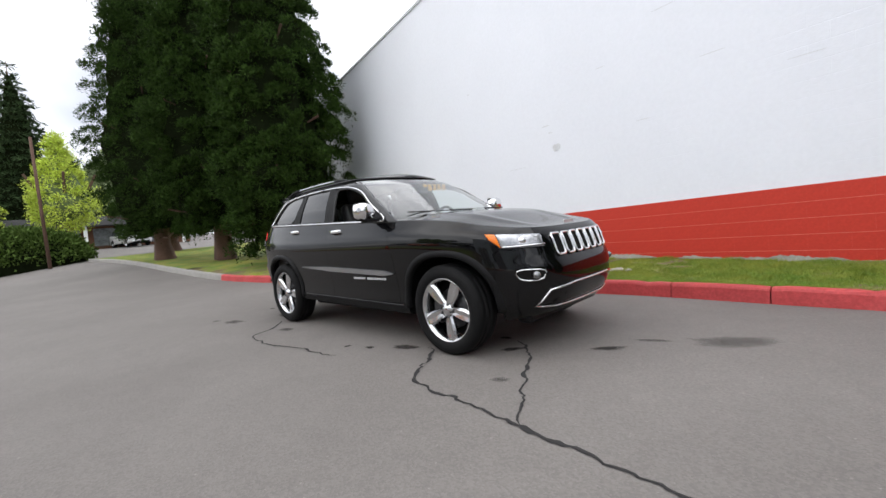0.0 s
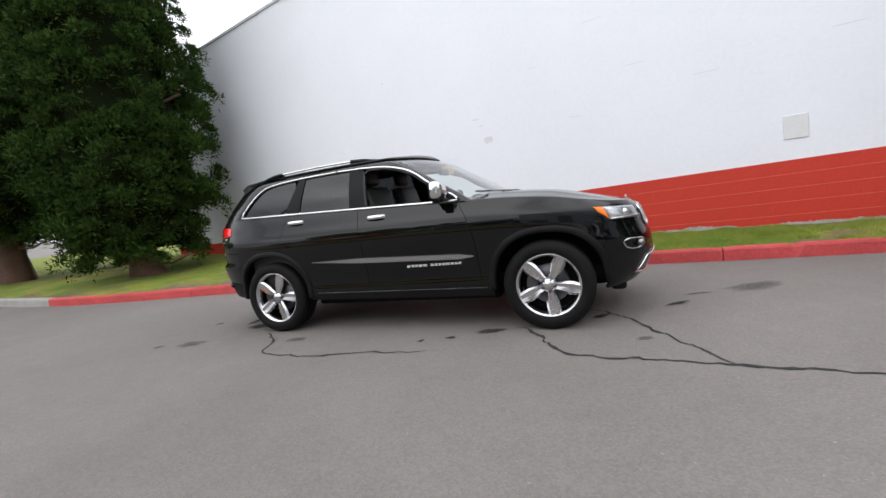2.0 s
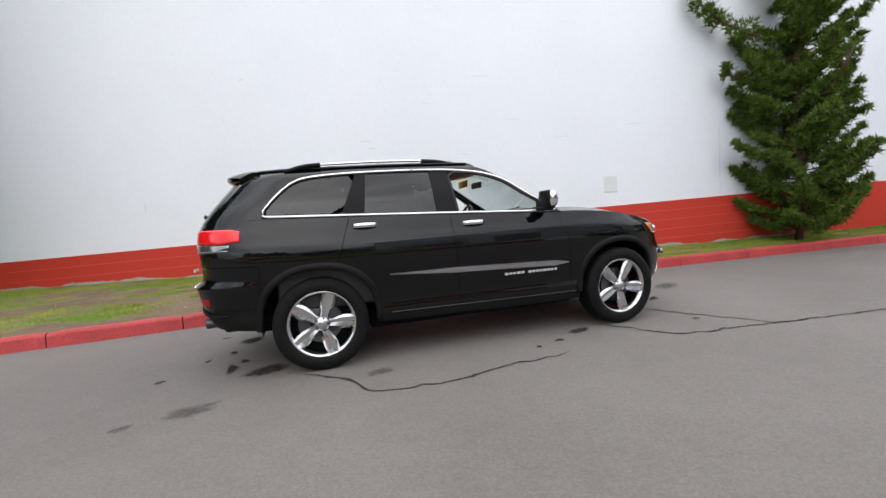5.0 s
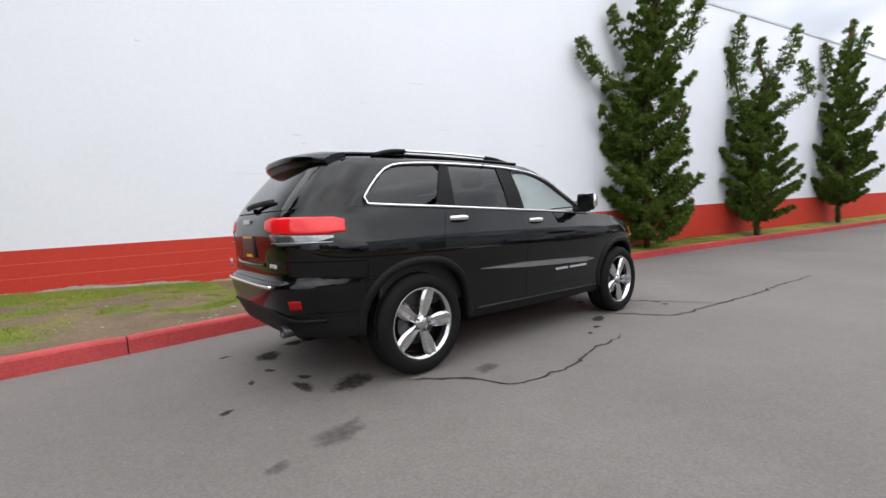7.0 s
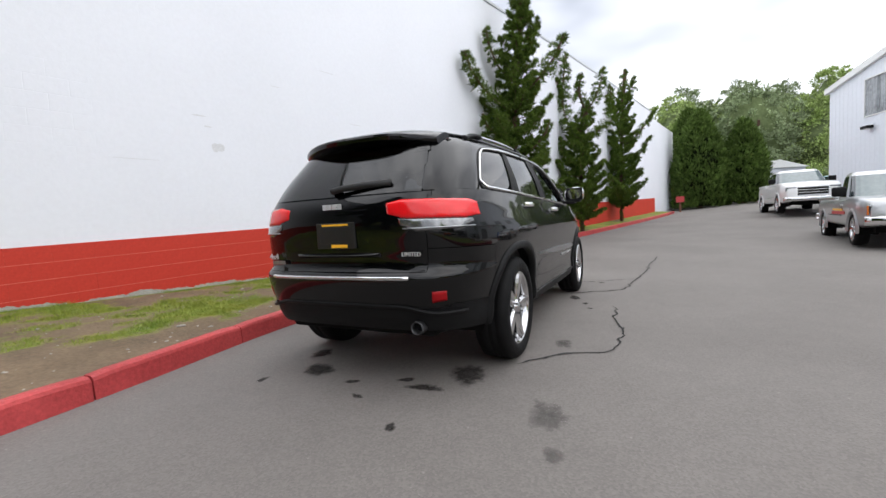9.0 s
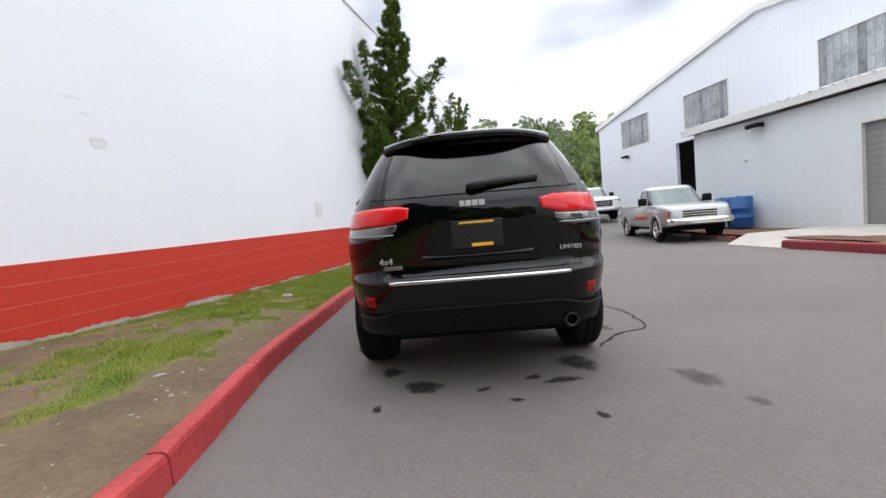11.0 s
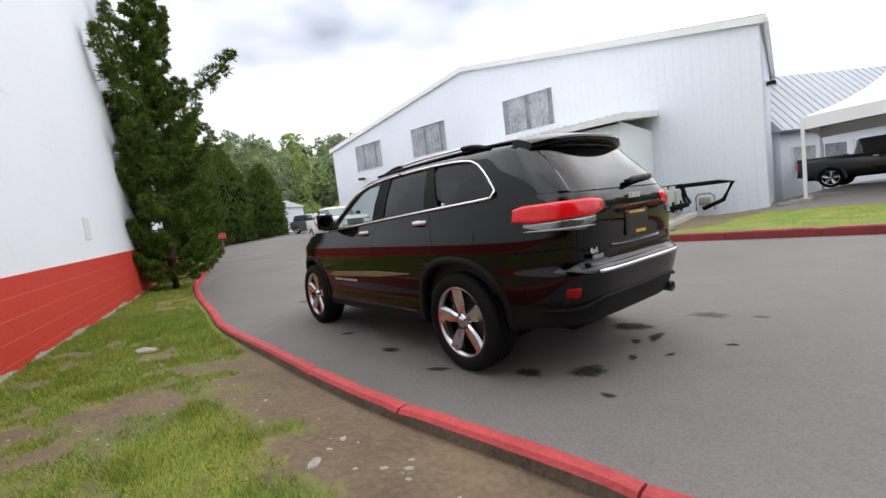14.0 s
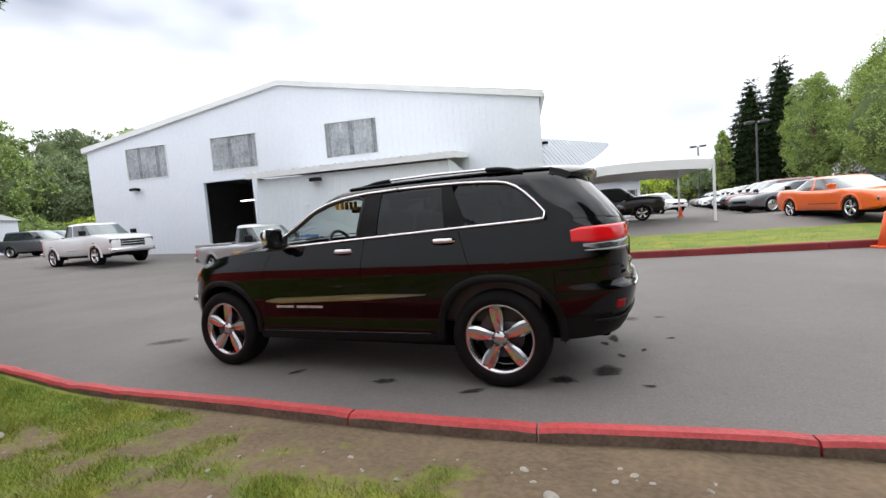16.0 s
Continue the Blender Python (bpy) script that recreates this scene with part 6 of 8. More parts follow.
    fg = part("fog_lamp_ring", tube(ring, 0.0065, True, 6), M_CHROME, car, "chrome fog lamp surround", smooth=True)
    bm = bmesh.new()
    bm.faces.new([bm.verts.new((x - 0.002, y, z)) for x, y, z in ring])
    part("fog_lamp", bm, M_RIMIN, fg)
    bm = bmesh.new()
    bmesh.ops.create_uvsphere(bm, u_segments=16, v_segments=8, radius=0.032, matrix=Matrix.Translation((ring[0][0] - 0.02, sg * 0.66, 0.66)))
    part("fog_lens", bm, M_CLEARLENS, fg, smooth=True)

# grille of seven chrome framed slots
for k in range(7):
    yc = (k - 3) * 0.128
    slot = [(yc - 0.050, 0.955), (yc + 0.050, 0.955), (yc + 0.046, 0.790), (yc - 0.046, 0.790)]
    ring = [(plan_point(theta_at(y=max(0.01, abs(a)), z=b), b)[0] + 0.010, a, b) for a, b in dense(corners(slot, 0.014), 0.02)]
    gr = part("grille_slot", tube(ring, 0.012, True, 6), M_CHROME, car, "chrome framed grille slot", smooth=True)
    bm = bmesh.new()
    bm.faces.new([bm.verts.new((x + 0.001, y, z)) for x, y, z in ring])
    part("slot_mesh", bm, M_DARK, gr)
bm = bmesh.new()
low = [(-0.62, 0.405), (-0.55, 0.53), (-0.30, 0.560), (0.30, 0.560), (0.55, 0.53), (0.62, 0.405), (0.45, 0.385), (-0.45, 0.385)]
ring = [(plan_point(theta_at(y=max(0.01, abs(a)), z=b), b)[0] + 0.010, a, b) for a, b in dense(low, 0.04)]
lg = part("lower_grille_trim", tube(ring, 0.0085, True, 6), M_CHROME, car, "chrome lower grille surround", smooth=True)
bm = bmesh.new()
cx = [bm.verts.new((x, y, z)) for x, y, z in ring]
mid = bm.verts.new((2.27, 0, 0.47))
for a, b in zip(cx, cx[1:] + cx[:1]):
    bm.faces.new((a, b, mid))
part("lower_grille", bm, M_DARK, lg)
bm = bmesh.new()
box(bm, 1.95, 2.08, -0.60, 0.60, 0.25, 0.36, 0.03)
part("air_dam", bm, M_PLASTIC, car)
bm = letter_bars([0.035, 0.035, 0.035, 0.035], 0.028, 0.006)
part("hood_badge", bm, M_BADGE, car, "chrome badge as plain bars", m=Matrix.Translation((2.150, -0.08, 1.022)) @ Matrix.Rotation(math.pi / 2, 4, "Z"))

# tail: spoiler, strip, plate, wiper, badges, exhaust
bm = bmesh.new()


def spoiler(u, v):
    """A closed wing: the top carries the roof's line on, the underside is hollowed."""
    t = 2 * u - 1
    at = abs(t)
    y = 0.585 * t
    xb = -1.86
    xt = -2.185 + 0.17 * at**3
    a = 2 * math.pi * v
    k = (1 - math.cos(a)) / 2
    x = lerp(xb, xt, k)
    ztop = lerp(1.728, 1.676, k**1.3) - 0.045 * at**3
    thick = (0.05 + 0.13 * (1 - k) ** 0.6) * (1 - 0.35 * at**6)
    s_ = math.sin(a)
    return (x, y * (1 - 0.03 * k), ztop - thick * (0.5 - 0.5 * math.copysign(abs(s_) ** 0.35, s_)))


grid(bm, 36, 24, spoiler)
bmesh.ops.remove_doubles(bm, verts=bm.verts, dist=0.0004)
bmesh.ops.holes_fill(bm, edges=bm.edges, sides=0)
bmesh.ops.recalc_face_normals(bm, faces=bm.faces)
sp = part("spoiler", bm, M_PAINT, car, "gloss black roof spoiler", smooth=True)
mod = sp.modifiers.new("edges", "EDGE_SPLIT")
mod.split_angle = radians(28)
bm = bmesh.new()
box(bm, -2.166, -2.146, -0.15, 0.15, 1.640, 1.656, 0.004)
part("high_brake_lamp", bm, lens_mat("dark_red_lens", (0.15, 0.006, 0.008)), sp, "dark red brake lamp strip")
strip = [(plan_point(theta_at(y=-max(0.01, abs(y)), z=0.745), 0.745)[0] - 0.006, y, 0.742) for y in np.linspace(-0.545, 0.545, 30)]
part("bumper_strip", tube(strip, 0.013, False, 8), M_CHROME, car, "chrome rear bumper strip", smooth=True)
lip = [(plan_point(theta_at(y=-max(0.01, abs(y)), z=0.56), 0.56)[0] - 0.004, y, 0.565 - 0.05 * ease(abs(y), 0.45, 0.7)) for y in np.linspace(-0.80, 0.80, 40)]
part("valance_lip", tube(lip, 0.012, False, 6), M_PLASTIC, car, smooth=True)
bm = bmesh.new()
grid(bm, 30, 6, lambda u, v: (plan_point(theta_at(y=-max(0.01, abs(lerp(-0.34, 0.34, u))), z=0.9), 0.9)[0] - 0.004 - 0.03 * math.sin(math.pi * v) * math.sin(math.pi * u) ** 0.5, lerp(-0.34, 0.34, u), lerp(0.865, 0.892, v)))
part("tailgate_grip", bm, M_PAINT, car, smooth=True)
M_PLATEBLACK = mat("black_plate_insert", (0.012, 0.012, 0.012), 0.35, vary=0.2, scale=10, fine=80)
bm = bmesh.new()
box(bm, -2.419, -2.400, -0.160, 0.150, 0.925, 1.090, 0.005)
pl = part("plate_frame", bm, M_PLATEBLACK, car, "black plate frame with yellow bars")
bm = bmesh.new()
box(bm, -2.4225, -2.417, -0.10, 0.03, 0.930, 0.950, 0.001)
part("plate_bar", bm, M_YELLOW, pl)
bm = bmesh.new()
box(bm, -2.4225, -2.417, -0.11, 0.10, 1.070, 1.082, 0.001)
part("plate_bar", bm, M_YELLOW, pl)
bm = bmesh.new()
box(bm, -2.421, -2.416, -0.135, 0.125, 0.955, 1.065, 0.003)
part("plate_insert", bm, M_PLATEBLACK, pl)
back_m = Matrix.Rotation(-math.pi / 2, 4, "Z") @ Matrix.Rotation(math.pi / 2, 4, "X")
part("trim_badge", text_mesh("LIMITED", 0.036), M_BADGE, car, "chrome trim lettering", m=Matrix.Translation((-2.415, -0.495, 0.872)) @ back_m)
part("drive_badge", text_mesh("4x4", 0.055), M_BADGE, car, "chrome 4x4 lettering", m=Matrix.Translation((-2.415, 0.60, 0.858)) @ back_m)
bm = bmesh.new()
box(bm, -2.417, -2.41, 0.46, 0.575, 0.822, 0.846, 0.002)
part("badge_plate", bm, M_SATIN, car, "small grey badge plate")
bm = letter_bars([0.030, 0.034, 0.034, 0.034], 0.034, 0.006)
part("tailgate_badge", bm, M_BADGE, car, "chrome badge as plain bars", m=Matrix.Translation((-2.415, 0.085, 1.175)) @ Matrix.Rotation(-math.pi / 2, 4, "Z"))
line = [(-2.392, 0.02, 1.292), (-2.380, -0.06, 1.306), (-2.362, -0.22, 1.316), (-2.340, -0.40, 1.322)]
wp = part("rear_wiper", tube(line, 0.021, False, 8, 0.7), M_RUBBER, car, smooth=True)
bm = bmesh.new()
box(bm, -2.395, -2.36, -0.04, 0.04, 1.284, 1.308, 0.010)
part("wiper_pivot", bm, M_PLASTIC, wp, smooth=True)
ex = lathe([(0.038, 0.12), (0.042, -0.02), (0.040, -0.028), (0.034, -0.02), (0.033, 0.10)], 24)
part("exhaust_tip", ex, M_RIMIN, car, "dull metal exhaust tip", smooth=True, m=Matrix.Translation((-2.355, -0.55, 0.43)) @ Matrix.Rotation(-math.pi / 2, 4, "Z"))
bm = side_patch(rounded([(-1.72, 0.965), (-1.72, 1.09), (-1.54, 1.10), (-1.525, 0.98), (-1.60, 0.955)], 2), 0.003, 1, 0.02, side_y)
part("fuel_flap", bm, M_PAINT, car, smooth=True)

# inside
for sx, sy in ((0.02, -0.38), (0.02, 0.38), (-0.92, -0.40), (-0.92, 0.40)):
    seat(car, sx, sy)
bm = bmesh.new()
box(bm, 0.42, 0.95, -0.80, 0.80, 0.80, 1.15, 0.06)
part("dashboard", bm, M_LEATHER, car, smooth=True)
for y0 in (-0.84, 0.78):
    bm = bmesh.new()
    box(bm, -1.78, 0.5, y0, y0 + 0.06, 0.5, 1.16, 0.02)
    part("door_lining", bm, M_LEATHER, car)
sw = tube([(0.30 + 0.055 * math.sin(a), 0.38 + 0.185 * math.cos(a), 1.13 + 0.175 * math.sin(a)) for a in np.linspace(0, 2 * math.pi, 32, endpoint=False)], 0.017, True, 8)
box(sw, 0.30, 0.34, 0.30, 0.46, 1.06, 1.18, 0.02)
box(sw, 0.29, 0.31, 0.20, 0.56, 1.11, 1.14, 0.005)
part("steering_wheel", sw, M_LEATHER, car, smooth=True)
bm = bmesh.new()
box(bm, 0.30, 0.335, -0.13, 0.13, 1.485, 1.555, 0.015)
part("inside_mirror", bm, M_LEATHER, car)
bm = bmesh.new()
for k in range(5):
    z = 1.575 - 0.0
    box(bm, 0.205 + 0.004 * k, 0.211 + 0.004 * k, 0.12 + 0.075 * k, 0.18 + 0.075 * k, 1.52, 1.60, 0.002, pose(0.05, 0, 0.0))
part("price_sticker", bm, M_YELLOW, car, "yellow price figures on the windscreen as plain bars")

# ---- trees ----
M_CONIFER = mat("conifer_foliage", (0.027, 0.052, 0.010), 0.7, spec=0.05, vary=0.5, scale=0.9, fine=8, island=0.5)
M_JUNIPER = mat("juniper_foliage", (0.092, 0.142, 0.027), 0.7, spec=0.05, vary=0.4, scale=1.6, fine=8, island=0.5)
M_CYPRESS = mat("cypress_foliage", (0.080, 0.128, 0.028), 0.75, spec=0.1, vary=0.35, scale=0.5, fine=6, island=0.45)
M_LEAF = mat("broad_leaf_foliage", (0.31, 0.40, 0.14), 0.7, spec=0.15, vary=0.45, scale=0.15, fine=3, island=0.4)
# paled and greyed, so that distance haze sits in the leaf colour
M_WOOD = mat("hazed_wood_foliage", (0.25, 0.31, 0.17), 0.8, spec=0.15, vary=0.4, scale=0.1, fine=2, island=0.4)
M_WILLOW = mat("light_willow_leaves", (0.30, 0.385, 0.115), 0.7, spec=0.15, vary=0.35, scale=0.5, fine=4, island=0.3)
M_SPRUCE = mat("dark_spruce_needles", (0.030, 0.050, 0.020), 0.8, spec=0.05, vary=0.35, scale=0.8, fine=6, island=0.4)
M_FRESH = mat("fresh_yellow_green_leaves", (0.46, 0.56, 0.07), 0.7, vary=0.3, scale=0.5, fine=4, island=0.35)
# near-black fill for crown cores: the shade deep inside foliage is its colour
M_CORE = mat("dark_core_shade", (0.010, 0.014, 0.006), 0.9, spec=0.0, vary=0.3, scale=1.5, fine=10)
M_TRUNK = mat("rough_brown_bark", (0.11, 0.062, 0.045), 0.95, vary=0.35, scale=3, fine=30, bump=0.8, bump_scale=30)


def leaf_mesh(name, centres, dirs, per, spread, length, width, material, parent, seed, label=""):
    """A crown of many small leaf sprays round the centres, pointing along dirs; narrow ones are needles."""
    rng = np.random.default_rng(seed)
    c = np.repeat(np.array(centres, float), per, axis=0)
    d = np.repeat(np.array(dirs, float), per, axis=0)
    n = len(c)
    c = c + rng.normal(0, 1, (n, 3)) * np.asarray(spread)
    d = d + rng.normal(0, 0.55, (n, 3))
    d /= np.linalg.norm(d, axis=1)[:, None]
    r = rng.normal(0, 1, (n, 3))
    s_ = np.cross(d, r)
    s_ /= np.linalg.norm(s_, axis=1)[:, None]
    L = length * rng.uniform(0.6, 1.4, (n, 1))
    W = width * rng.uniform(0.6, 1.4, (n, 1))
    if width < 0.02:
        q, v = 3, np.stack([c - s_ * W, c + s_ * W, c + d * L], 1).reshape(-1, 3)
    else:
        q, v = 4, np.stack([c, c + d * L * 0.45 + s_ * W, c + d * L, c + d * L * 0.45 - s_ * W], 1).reshape(-1, 3)
    me = bpy.data.meshes.new(name)
    me.vertices.add(q * n), me.loops.add(q * n), me.polygons.add(n)
    me.vertices.foreach_set("co", v.astype(np.float32).ravel())
    me.loops.foreach_set("vertex_index", np.arange(q * n, dtype=np.int32))
    me.polygons.foreach_set("loop_start", np.arange(0, q * n, q, dtype=np.int32))
    me.update()
    me.materials.append(material)
    ob = new(name, me)
    ob.parent = parent
    return tagged(ob, label)


def trunk_mesh(h, r0, r1, bend=0.05, seed=0):
    pts = [(bend * noise.noise((z * 0.8, seed, 0)), bend * noise.noise((z * 0.8, seed, 5)), z) for z in np.linspace(-0.2, h, 14)]
    bm = bmesh.new()
    rings = []
    for i, p in enumerate(pts):
        r = lerp(r0, r1, i / 13) * (1.35 if i == 0 else 1)
        rings.append([bm.verts.new((p[0] + r * math.cos(a) * (1 + 0.12 * math.sin(5 * a)), p[1] + r * math.sin(a) * (1 + 0.12 * math.sin(5 * a)), p[2])) for a in np.linspace(0, 2 * math.pi, 12, endpoint=False)])
    for a, b in zip(rings, rings[1:]):
        for k in range(12):
            bm.faces.new((a[k], a[(k + 1) % 12], b[(k + 1) % 12], b[k]))
    bm.faces.new(rings[-1])
    return bm


def clumps_of(points, out, per, radius, rng):
    """Leaf places and directions for rounded tufts: per leaves on each tuft's outer side."""
    p = np.repeat(np.array(points), per, axis=0)
    o = np.repeat(np.array(out), per, axis=0)
    d = rng.normal(0, 1, p.shape)
    d /= np.linalg.norm(d, axis=1)[:, None]
    d = d + o * 0.75
    d /= np.linalg.norm(d, axis=1)[:, None]
    rad = np.repeat(np.array(radius), per)[:, None] * rng.uniform(0.45, 1.0, (len(p), 1))
    return p + d * rad, d + np.array([0, 0, 0.35])


def tall_conifer(x, y, h, radius, seed, low=0.9, label="tall dense dark green conifer on the lawn"):
    """A broad columnar conifer: rounded tufts of scale leaves over a dark core that stands for inner shade."""
    t = thing("conifer", label, "tree", Matrix.Translation((x, y, ground_z(x, kerb_y(max(-27, x))) + 0.18)), "tall conifers")
    part("trunk", trunk_mesh(h * 0.9, 0.34, 0.05, 0.1, seed), M_TRUNK, t, "reddish brown bark trunk", smooth=True)
    rng = np.random.default_rng(seed)

    def reach(z, a):
        f = (z - low) / (h - low)
        prof = min(1, 0.70 + 1.5 * f) * (1 - max(0, f - 0.25) ** 1.5 * 1.15) if f < 0.98 else 0.05
        return radius * max(0.05, prof) * (1 + 0.16 * noise.noise((math.cos(a) * 1.5 + seed, math.sin(a) * 1.5, z * 0.5)) + 0.22 * noise.noise((math.cos(a) * 3.6, math.sin(a) * 3.6 + seed, z * 1.5)))

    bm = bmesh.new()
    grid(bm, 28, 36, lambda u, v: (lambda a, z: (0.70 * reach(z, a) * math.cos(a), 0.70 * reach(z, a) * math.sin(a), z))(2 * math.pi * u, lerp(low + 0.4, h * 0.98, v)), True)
    part("shade_core", bm, M_CORE, t, smooth=True)
    cs, ds, rs = [], [], []
    for k in range(int(760 * radius * (h - low) / 26)):
        z = low + (h - low) * rng.random() ** 1.05
        a = rng.uniform(0, 2 * math.pi)
        r = reach(z, a) * rng.uniform(0.70, 1.06)
        big = rng.uniform(0.20, 0.46)
        # a bough end: one round pad and two smaller ones before and above it
        for o, lift, f in ((0.0, 0.0, 1.0), (0.30, 0.10, 0.62), (0.12, 0.26, 0.5)):
            b = a + rng.normal(0, 0.07)
            cs.append(((r + o * big * 2.2) * math.cos(b), (r + o * big * 2.2) * math.sin(b), z + lift * big * 2.2))
            ds.append((0.80 * math.cos(b), 0.80 * math.sin(b), 0.75))
            rs.append(big * f)
    c, d = clumps_of(cs, ds, 85 if x > -17 else 45, rs, rng)
    leaf_mesh("crown", c, d, 1, 0.02, 0.10, 0.0195, M_CONIFER, t, seed)
    for k in range(14):
        z = lerp(low, h * 0.6, k / 14)
        a = k * 2.4
        part("limb", tube([(0, 0, z), (0.5 * radius * math.cos(a), 0.5 * radius * math.sin(a), z - 0.05), (0.9 * radius * math.cos(a), 0.9 * radius * math.sin(a), z + 0.15)], 0.035, False, 5), M_TRUNK, t)
    return t


tall_conifer(-9.6, 3.25, 12.5, 1.86, 11, 0.35)
tall_conifer(-15.2, 3.0, 13.5, 2.15, 12, 1.0)
tall_conifer(-19.6, 1.75, 13.0, 2.25, 13, 1.0)
tall_conifer(-26.5, 3.8, 12.0, 2.4, 14, 0.8)
tall_conifer(-14.5, 6.0, 9.0, 1.9, 15, 0.5)


def juniper(x, y, body, leaders, seed, label, boughs=120):
    """A ragged juniper: a shaggy body of upswept boughs and foliage-clad arms.
    body: (height, radius) pairs; leaders: lists of (dx, dy, z, tuft radius)."""
    z0 = verge_height(x, 0.5)
    t = thing("juniper", label, "tree", Matrix.Translation((x, y, z0)), "junipers along the wall")
    rng = np.random.default_rng(seed)
    part("trunk", tube([(p[0], p[1], p[2]) for p in leaders[0]], 0.085, False, 8), M_TRUNK, t, "brown twisted trunk", smooth=True)
    wall_lim = lambda dx: wall_y(x + dx) - y - 0.05
    cs, ds, rs, fl = [], [], [], []
    top = body[-1][0]

    def tuft(c, along, r, flat):
        """One dense pad of sprays, pressed flat, pointing along the bough."""
        c = Vector(c)
        c.y = min(c.y, wall_lim(c.x))
        cs.append(c), ds.append(along), rs.append(r), fl.append(flat)

    for k in range(boughs):
        z = lerp(body[0][0], top, ((k + rng.random()) / boughs) ** 1.15)
        a = 2.4 * k + rng.normal(0, 0.35)
        size = curve_at(body, z) * rng.uniform(0.62, 1.15) * (1 + 0.30 * noise.noise((math.cos(a) * 1.5, math.sin(a) * 1.5, z * 0.9 + seed)))
        n = max(4, int(size / 0.10))
        base_p = curve_at([(p[2], p[0]) for p in leaders[0]], z), curve_at([(p[2], p[1]) for p in leaders[0]], z)
        rise = rng.uniform(0.22, 0.55)
        line = []
        for i in range(n + 1):
            q = i / n
            px, py = base_p[0] + size * q * math.cos(a), base_p[1] + size * q * math.sin(a)
            if py > wall_lim(px):
                px += (py - wall_lim(px)) * (1 if math.cos(a) > 0 else -1) * 0.6
                py = wall_lim(px) - 0.02
            line.append((px, py, z - 0.16 * size + size * (0.02 * q + rise * q**2.4)))
        part("limb", tube(line, 0.014, False, 4), M_TRUNK, t)
        for i in range(1, n + 1):
            q = i / n
            if q < 0.28:
                continue
            v = (Vector(line[i]) - Vector(line[i - 1])).normalized()
            r = (0.055 + 0.115 * min(1.2, size) * (1 - q) ** 0.55 * min(1, 0.4 + 1.2 * q)) * rng.uniform(0.8, 1.25)
            side = Vector((-v.y, v.x, 0))
            for o in (-1, 0, 1):
                tuft(Vector(line[i]) + side * o * r * 1.15 * rng.uniform(0.6, 1.2) + Vector((0, 0, rng.normal(0.02, 0.03))), v * 0.8 + side * o * 0.35 + Vector((0, 0, 0.35)), r * (1 if o == 0 else 0.75), 0.62)
    for li, lead in enumerate(leaders):
        if li:
            part("limb", tube([p[:3] for p in lead], 0.028, False, 6), M_TRUNK, t, smooth=True)
        for p, q in zip(lead, lead[1:]):
            v = Vector(q[:3]) - Vector(p[:3])
            m = max(2, int(v.length / 0.085))
            for i in range(m):
                f = i / m
                w = lerp(p[3], q[3], f)
                if w <= 0:
                    continue
                lump = w * (0.75 + 1.3 * abs(noise.noise((i * 0.45 + li * 3, seed, p[2] * 2))))
                for _ in range(2):
                    b = rng.uniform(0, 2 * math.pi)
                    out = Vector((math.cos(b), math.sin(b), 0.35 * rng.normal()))
                    tuft(Vector(p[:3]) + v * f + out * lump * 0.75, v.normalized() * 0.7 + out * 0.6 + Vector((0, 0, 0.35)), 0.035 + lump * 0.62, 0.8)
    per = 54
    c, d = clumps_of(cs, ds, per, rs, rng)
    mid = np.repeat(np.array([tuple(p) for p in cs]), per, axis=0)
    c[:, 2] = mid[:, 2] + (c[:, 2] - mid[:, 2]) * np.repeat(np.array(fl), per)
    c[:, 1] = np.minimum(c[:, 1], wall_y(x) - y - 0.02 - 0.205 * c[:, 0])
    leaf_mesh("crown", c, d, 1, 0.010, 0.095, 0.0125, M_JUNIPER, t, seed)


juniper(8.15, 1.85, [(0.30, 0.80), (0.8, 1.10), (1.8, 1.15), (2.8, 1.10), (3.5, 1.0), (4.3, 0.80), (5.2, 0.62), (6.2, 0.45), (7.2, 0.28), (7.7, 0.15)], [
    [(0, 0, -0.15, 0), (0.05, -0.05, 1.0, 0), (-0.05, 0.0, 3.0, 0.05), (0.0, -0.12, 5.0, 0.12), (0.05, -0.25, 6.2, 0.12), (0.0, -0.38, 7.3, 0.10), (0.0, -0.42, 7.9, 0.03)],
    [(0, 0, 3.9, 0.1), (-0.7, 0.30, 4.2, 0.16), (-1.3, 0.50, 4.5, 0.19), (-1.72, 0.66, 4.9, 0.14), (-1.9, 0.74, 5.35, 0.03)],
    [(0, -0.05, 4.1, 0.1), (-0.35, -0.55, 4.45, 0.13), (-0.8, -1.1, 4.7, 0.14), (-1.1, -1.5, 5.0, 0.15), (-1.32, -1.78, 5.4, 0.03)],
    [(0, 0, 4.9, 0.1), (-0.4, 0.32, 5.3, 0.13), (-0.7, 0.46, 5.85, 0.10), (-0.8, 0.50, 6.3, 0.03)],
    [(0, 0, 5.3, 0.1), (0.30, -0.45, 5.8, 0.12), (0.45, -0.62, 6.3, 0.09), (0.5, -0.7, 6.7, 0.03)],
    [(0, 0, 3.0, 0.1), (-0.7, 0.3, 3.2, 0.17), (-1.2, 0.45, 3.45, 0.12), (-1.35, 0.5, 3.75, 0.03)],
    [(0, 0, 2.6, 0.1), (-0.3, -0.7, 2.85, 0.16), (-0.4, -1.05, 3.2, 0.1), (-0.42, -1.15, 3.5, 0.03)]], 21, "large shaggy green juniper against the wall", 122)
